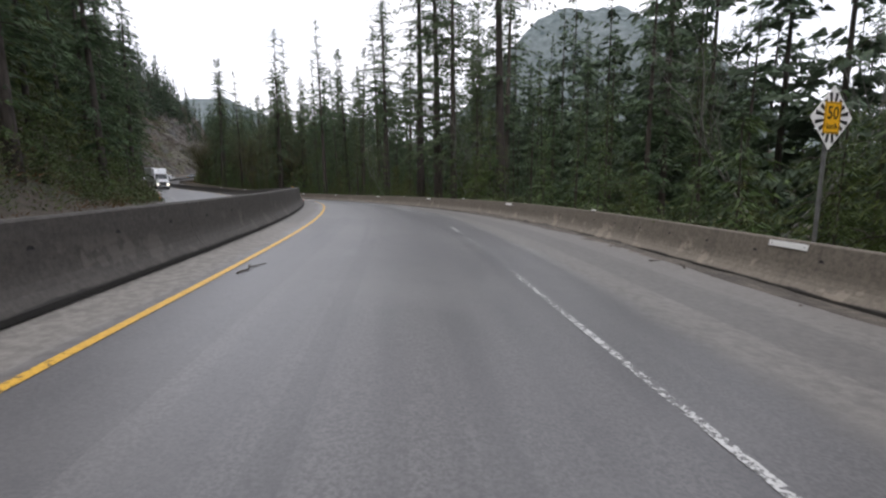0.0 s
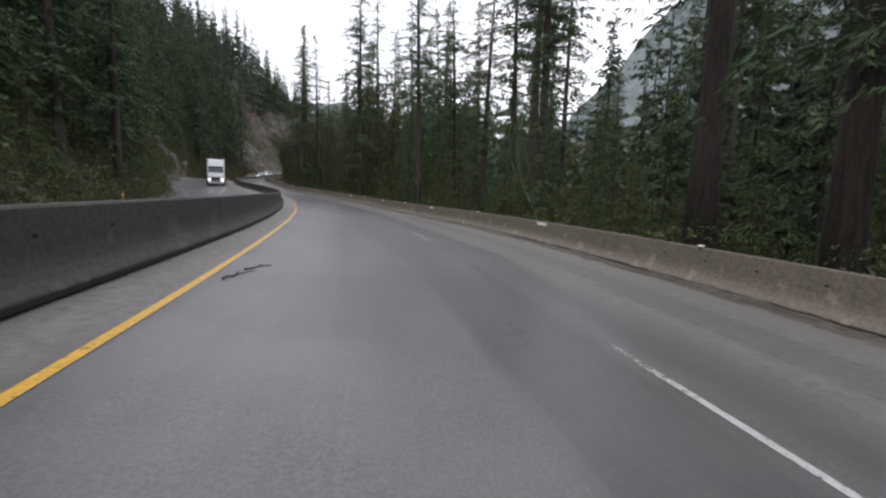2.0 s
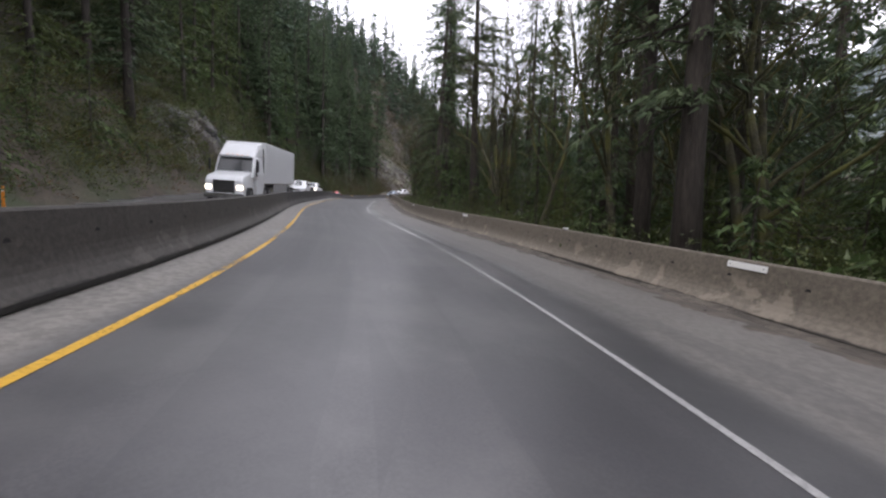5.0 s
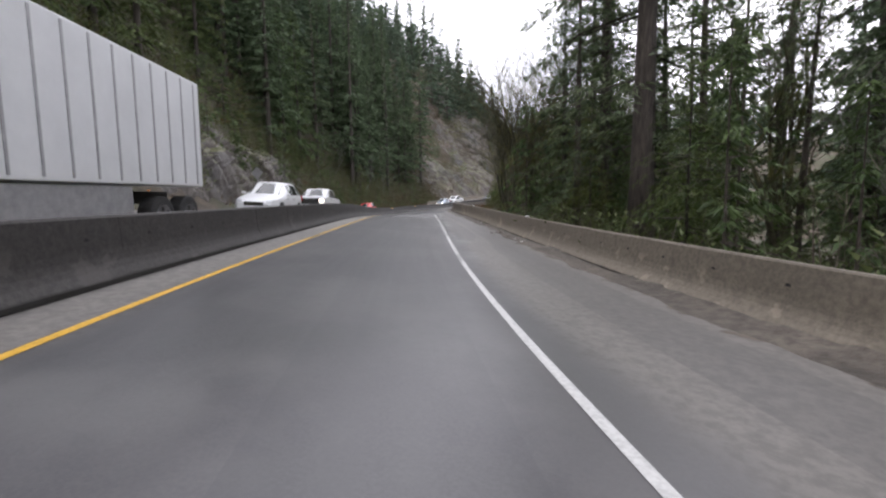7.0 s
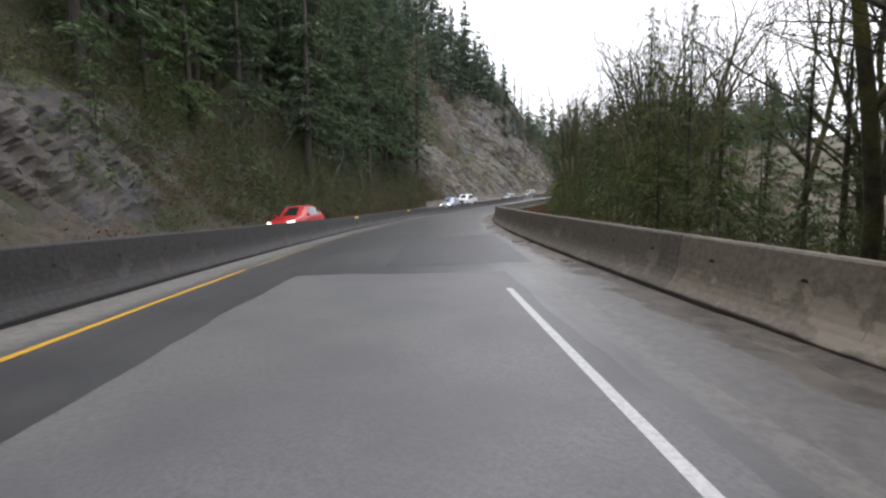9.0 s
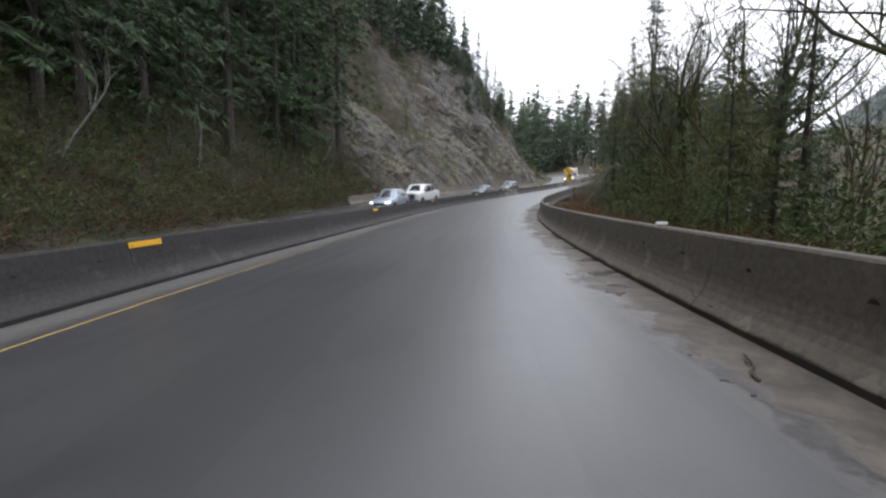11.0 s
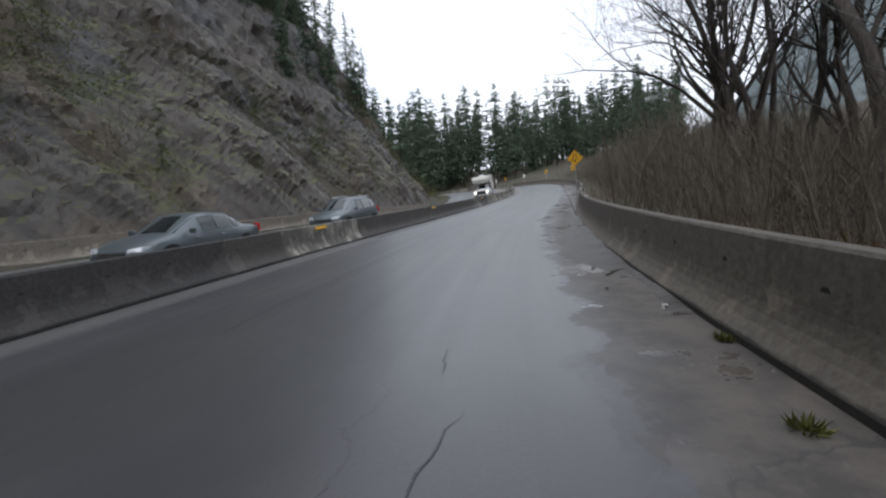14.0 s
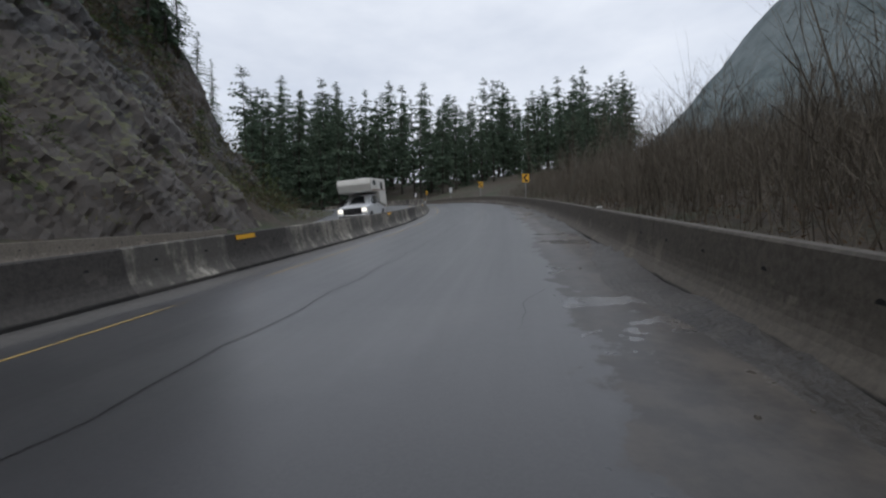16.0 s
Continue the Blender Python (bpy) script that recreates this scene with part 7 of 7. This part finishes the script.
sedan(oncoming(15.26), GREY, "dark grey SUV with pale roof rails", 1.68, 4.6, 0.92, True)
camper(oncoming(17.9, 3.9, 5.9))

# ---- silt, cracks and litter on the road ----
def silt_bank(name, label, k0, k1, foot, side, wide, high, seed, mat):
    """Grit washed up against the foot of a barrier."""
    ks = np.arange(k0, k1, 0.012)
    c = np.linspace(0, 1, 9)
    s = np.interp(ks, DENSE, ALONG)
    reach = wide * (0.75 + 0.6 * smooth_noise(s * 0.35, s * 0 + 3, seed, 4))
    h = high * (0.85 + 0.7 * smooth_noise(s * 0.5, s * 0 + 8, seed + 1, 4))
    ends = np.clip(np.minimum(ks - k0, k1 - ks) / 0.15, 0, 1)
    K, C = np.meshgrid(ks, c, indexing="ij")
    d = foot(ks)[:, None] + side * (0.03 - C * np.clip(reach, 0.12, None)[:, None])
    lump = 1 + 0.5 * smooth_noise(s[:, None] * 2.2, C * 4 + 2, seed + 2, 4)
    up = (np.clip(h, 0.01, None) * ends)[:, None] * (1 - C) ** 1.6 * lump + 0.004 - 0.02 * (C > 0.99)
    p = on_road(K.ravel(), d.ravel()) + np.array([0, 0, 1.0]) * up.reshape(-1, 1)
    return tagged(new(name, array_mesh(name, p, grid_faces(*K.shape), mat, True)), label, "silt", kind="stuff")


silt_bank("roadside_silt", "brown silt and grit washed against the roadside barrier", -2.5, 9.3, right_foot, 1, 0.55, 0.085, 3, M_SILT)
silt_bank("muddy_margin", "wet mud heaped against the roadside barrier", 14.3, 18.6, right_foot, 1, 0.8, 0.08, 5, M_MUD)

M_TAR = surf("crack_sealing_tar", (0.012, 0.012, 0.013), (0.03, 0.03, 0.032), 12.0, 0.35, 0.2)
M_STICK = surf("wet_dead_wood", (0.03, 0.024, 0.018), (0.09, 0.07, 0.05), 9.0, 0.8, 0.3)


def crack(k0, k1, d0, d1, seed, width=0.008):
    """A sealed crack that wanders along the lane."""
    rs = np.random.RandomState(seed)
    n = max(10, int((k1 - k0) * 75))
    ks = np.linspace(k0, k1, n)
    s = ks * 15.2
    d = np.linspace(d0, d1, n) + 0.22 * smooth_noise(s * 0.5, s * 0 + seed, seed, 4) + 0.07 * smooth_noise(s * 3.1, s * 0 + 2, seed + 3, 3) + rs.randn(n) * 0.012
    w = width * (0.55 + 0.7 * rs.rand(n)) * np.clip(np.minimum(np.arange(n), np.arange(n)[::-1]) / 4, 0.1, 1)
    v = np.stack([on_road(ks, d - w, 0.004), on_road(ks, d + w, 0.004)], 1).reshape(-1, 3)
    return tagged(new("road_crack", array_mesh("road_crack", v, grid_faces(n, 2), M_TAR)), "dark wandering crack sealed with tar in the asphalt", "crack", "road cracks", kind="structure")


for k0, k1, d0, d1, seed in ((1.6, 2.0, 1.0, 0.7, 4), (0.45, 0.7, 2.9, 3.4, 5), (2.6, 2.9, -0.4, 0.1, 8),
                             (14.10, 14.18, -0.62, -0.42, 6), (14.21, 14.26, -0.48, -0.46, 7), (15.1, 15.4, -0.55, -1.15, 10), (16.3, 16.45, 0.25, 0.4, 9)):
    crack(k0, k1, d0, d1, seed)


def paving(name, label, k0, k1, d0, d1, mat, seed):
    """A thin sheet of other asphalt laid over the lane, with ragged edges."""
    ks, c = np.linspace(k0, k1, 60), np.linspace(0, 1, 12)
    K, C = np.meshgrid(ks, c, indexing="ij")
    wob = 0.06 * smooth_noise(ks * 14.0, ks * 0 + 4, seed, 4)
    d = d0 + (d1 - d0) * C + wob[:, None]
    K = K + 0.006 * smooth_noise(C * 6.0, C * 0 + 1, seed + 1, 4)
    return tagged(new(name, array_mesh(name, on_road(K.ravel(), d.ravel(), 0.004), grid_faces(*K.shape), mat, True)), label, "road patch", kind="structure")


M_PATCH_PALE = surf("pale_asphalt_patch", (0.10, 0.098, 0.097), (0.16, 0.157, 0.155), 30.0, 0.5, 0.1, patch=(0.085, 0.084, 0.085), patch_scale=0.8, patch_amount=0.6)
M_PATCH_DARK = surf("dark_asphalt_patch", (0.035, 0.035, 0.037), (0.062, 0.061, 0.064), 30.0, 0.42, 0.1, patch=(0.07, 0.07, 0.072), patch_scale=0.8, patch_amount=0.5)
paving("asphalt_patch", "pale worn asphalt patch across the lane", 8.95, 9.5, -2.2, 1.6, M_PATCH_PALE, 3)
paving("asphalt_patch_dark", "dark newer asphalt patch in the lane", 9.56, 10.0, -0.6, 2.4, M_PATCH_DARK, 5)
painted_line("lane_seam", "dark open seam between two strips of asphalt", 14.3, 18.6, lambda k: np.interp(k, [14.3, 14.9, 16.1, 17.0, 18.6], [-3.3, -3.05, -2.8, -2.55, -2.4]) + 0.05 * np.sin(k * 37.0) + 0.03 * np.sin(k * 91.0), 0.015, M_TAR)


def stick(k, d, length, turn, seed, thick=0.014):
    """A fallen branch with a fork, lying on the road."""
    rs = random.Random(seed)
    g = Geo()
    pts = [((i / 6 - 0.5) * length, rs.uniform(-0.06, 0.06) * length, thick * 0.8 + rs.uniform(0, 0.012)) for i in range(7)]
    g.tube(pts, [thick * (1 - 0.11 * i) for i in range(7)], 6)
    q = Vector(pts[3])
    g.tube([q, q + Vector((length * 0.14, length * 0.08, 0.006)), q + Vector((length * 0.25, length * 0.09, -0.002))], [thick * 0.6, thick * 0.45, thick * 0.2], 5)
    ob = new("fallen_stick", g.mesh("fallen_stick", M_STICK, smooth=True))
    ob.matrix_basis = road_pose(k, d, 0.0, turn)
    return tagged(ob, "wet dark fallen branch lying on the road shoulder", "stick", "fallen sticks")


for k, d, ln, turn, seed in ((8.2, 3.45, 0.85, 20, 1), (8.12, 3.75, 0.6, 35, 2), (8.24, 3.6, 0.5, 80, 3), (0.4, -2.0, 0.7, 75, 4), (2.38, -1.58, 0.75, 70, 14), (2.42, -1.43, 0.6, 64, 15), (0.52, 5.8, 0.8, 60, 5), (0.55, 5.5, 0.35, 20, 6),
                             (11.2, 1.95, 0.5, 70, 7), (14.45, 1.45, 0.5, 50, 8), (2.9, 6.2, 0.6, 50, 10), (4.6, 5.2, 0.5, 25, 11)):
    stick(k, d, ln, turn, seed)


def drink_can(k, d, turn, body, label):
    """A drink can on its side, with rims and a pull tab."""
    can = new("drink_can")
    can.matrix_basis = road_pose(k, d, 0.034, turn)
    tagged(can, label, "can", "litter")
    part("body", Geo().tube([(-0.05, 0, 0), (-0.045, 0, 0), (0.045, 0, 0), (0.052, 0, 0)], [0.027, 0.033, 0.033, 0.027], 14), body, can, smooth=True)
    part("rim", Geo().tube([(0.052, 0, 0), (0.058, 0, 0)], [0.028, 0.028], 14), M_STEEL, can, "bare metal rim")
    part("pull_tab", Geo().box((0.06, 0, 0.006), (0.003, 0.012, 0.02)), M_STEEL, can, "metal pull tab")
    return can


def crumpled(k, d, size, turn, mat, seed, label, name="crumpled_wrapper", category="litter"):
    """A crushed piece of packaging."""
    rs = np.random.RandomState(seed)
    g = Geo()
    n = 7
    pts = [(size * (i / n - 0.5), size * 0.5 * (j / n - 0.5), 0.012 + abs(rs.randn()) * size * 0.12) for i in range(n + 1) for j in range(n + 1)]
    low = [(x, y, 0.001) for x, y, z in pts]
    f = [(i * (n + 1) + j, (i + 1) * (n + 1) + j, (i + 1) * (n + 1) + j + 1, i * (n + 1) + j + 1) for i in range(n) for j in range(n)]
    g.add(pts, f)
    g.add(low, [tuple(reversed(q)) for q in f])
    ob = new(name, g.mesh(name, mat))
    ob.matrix_basis = road_pose(k, d, 0.0, turn)
    return tagged(ob, label, category, "litter")


M_PAPER = surf("soiled_white_paper", (0.5, 0.49, 0.47), (0.72, 0.71, 0.69), 14.0, 0.7, 0.2)
M_PINK = surf("faded_pink_packaging", (0.6, 0.26, 0.28), (0.75, 0.6, 0.6), 9.0, 0.5, 0.2)
drink_can(1.9, -2.58, 30, plain("red_can_paint", (0.45, 0.03, 0.02), 0.35), "red drink can lying by the median barrier")
crumpled(7.98, 3.62, 0.13, 20, M_PAPER, 1, "white crumpled paper cup on the silty shoulder")
crumpled(8.04, 3.6, 0.09, 50, M_PAPER, 2, "flat scrap of white paper on the silty shoulder")
crumpled(8.5, 3.7, 0.14, 10, M_PINK, 3, "faded pink food wrapper on the silty shoulder")
crumpled(8.62, 3.6, 0.12, 70, M_PAPER, 4, "soiled white wrapper on the silty shoulder")
crumpled(10.98, 2.2, 0.16, 60, M_PINK, 5, "pink and white crushed carton against the barrier foot")
crumpled(14.32, 1.55, 0.10, 80, M_PAPER, 6, "white scrap of paper in the muddy gutter")
crumpled(13.0, 1.6, 0.3, 30, plain("wet_black_plastic", (0.015, 0.015, 0.016), 0.3), 7, "crumpled wet black plastic in the gutter", "plastic_scrap")


def weed(k, d, seed, label):
    """A low tuft of grass and leaves growing in the gutter."""
    rs = np.random.RandomState(seed)
    n = 90
    a, r = rs.uniform(0, 6.283, n), rs.rand(n) ** 0.5 * 0.07
    base = np.column_stack([np.cos(a) * r, np.sin(a) * r, np.zeros(n)])
    way = np.column_stack([np.cos(a) * rs.rand(n), np.sin(a) * rs.rand(n), rs.uniform(0.4, 1.2, n)])
    way /= np.linalg.norm(way, axis=1)[:, None]
    ob = new("weed_tuft", leaflets("weed_tuft", base, way, rs.uniform(0.03, 0.08, n), rs.uniform(0.012, 0.03, n), rs, M_GRASS, 0.2))
    ob.matrix_basis = road_pose(k, d, 0.0, seed * 40)
    return tagged(ob, label, "weed", "gutter weeds")


for i, (k, d) in enumerate(((14.16, 1.44), (14.25, 1.66), (14.95, 1.74), (15.4, 1.85))):
    weed(k, d, i + 1, "small green weed growing in the muddy gutter")

# stones and clods strewn over the silt and mud
M_CLOD = surf("muddy_stone", (0.06, 0.052, 0.044), (0.2, 0.18, 0.155), 8.0, 0.8, 0.4, spread=0.3)
clod_rnd = random.Random(12)
for _ in range(150):
    late = clod_rnd.random() < 0.5
    k = clod_rnd.uniform(14.2, 18.2) if late else clod_rnd.uniform(-0.5, 9.2)
    d = float(right_foot(k)) - 0.02 - abs(clod_rnd.gauss(0, 0.55 if late else 0.35))
    g = Geo()
    r = clod_rnd.uniform(0.012, 0.035)
    ring = [(math.cos(i * 1.0472) * r * clod_rnd.uniform(0.7, 1.25), math.sin(i * 1.0472) * r * clod_rnd.uniform(0.7, 1.25)) for i in range(6)]
    g.add([(x, y, 0.0) for x, y in ring] + [(x * 0.7, y * 0.7, r * 0.8) for x, y in ring],
          [(i, (i + 1) % 6, 6 + (i + 1) % 6, 6 + i) for i in range(6)] + [(6, 7, 8, 9, 10, 11)])
    ob = new("pebble", g.mesh("pebble", M_CLOD))
    ob.matrix_basis = road_pose(k, d, 0.0, clod_rnd.uniform(0, 360))
    tagged(ob, "muddy grey stone lying on the road shoulder", "stone", "stones on the shoulder")
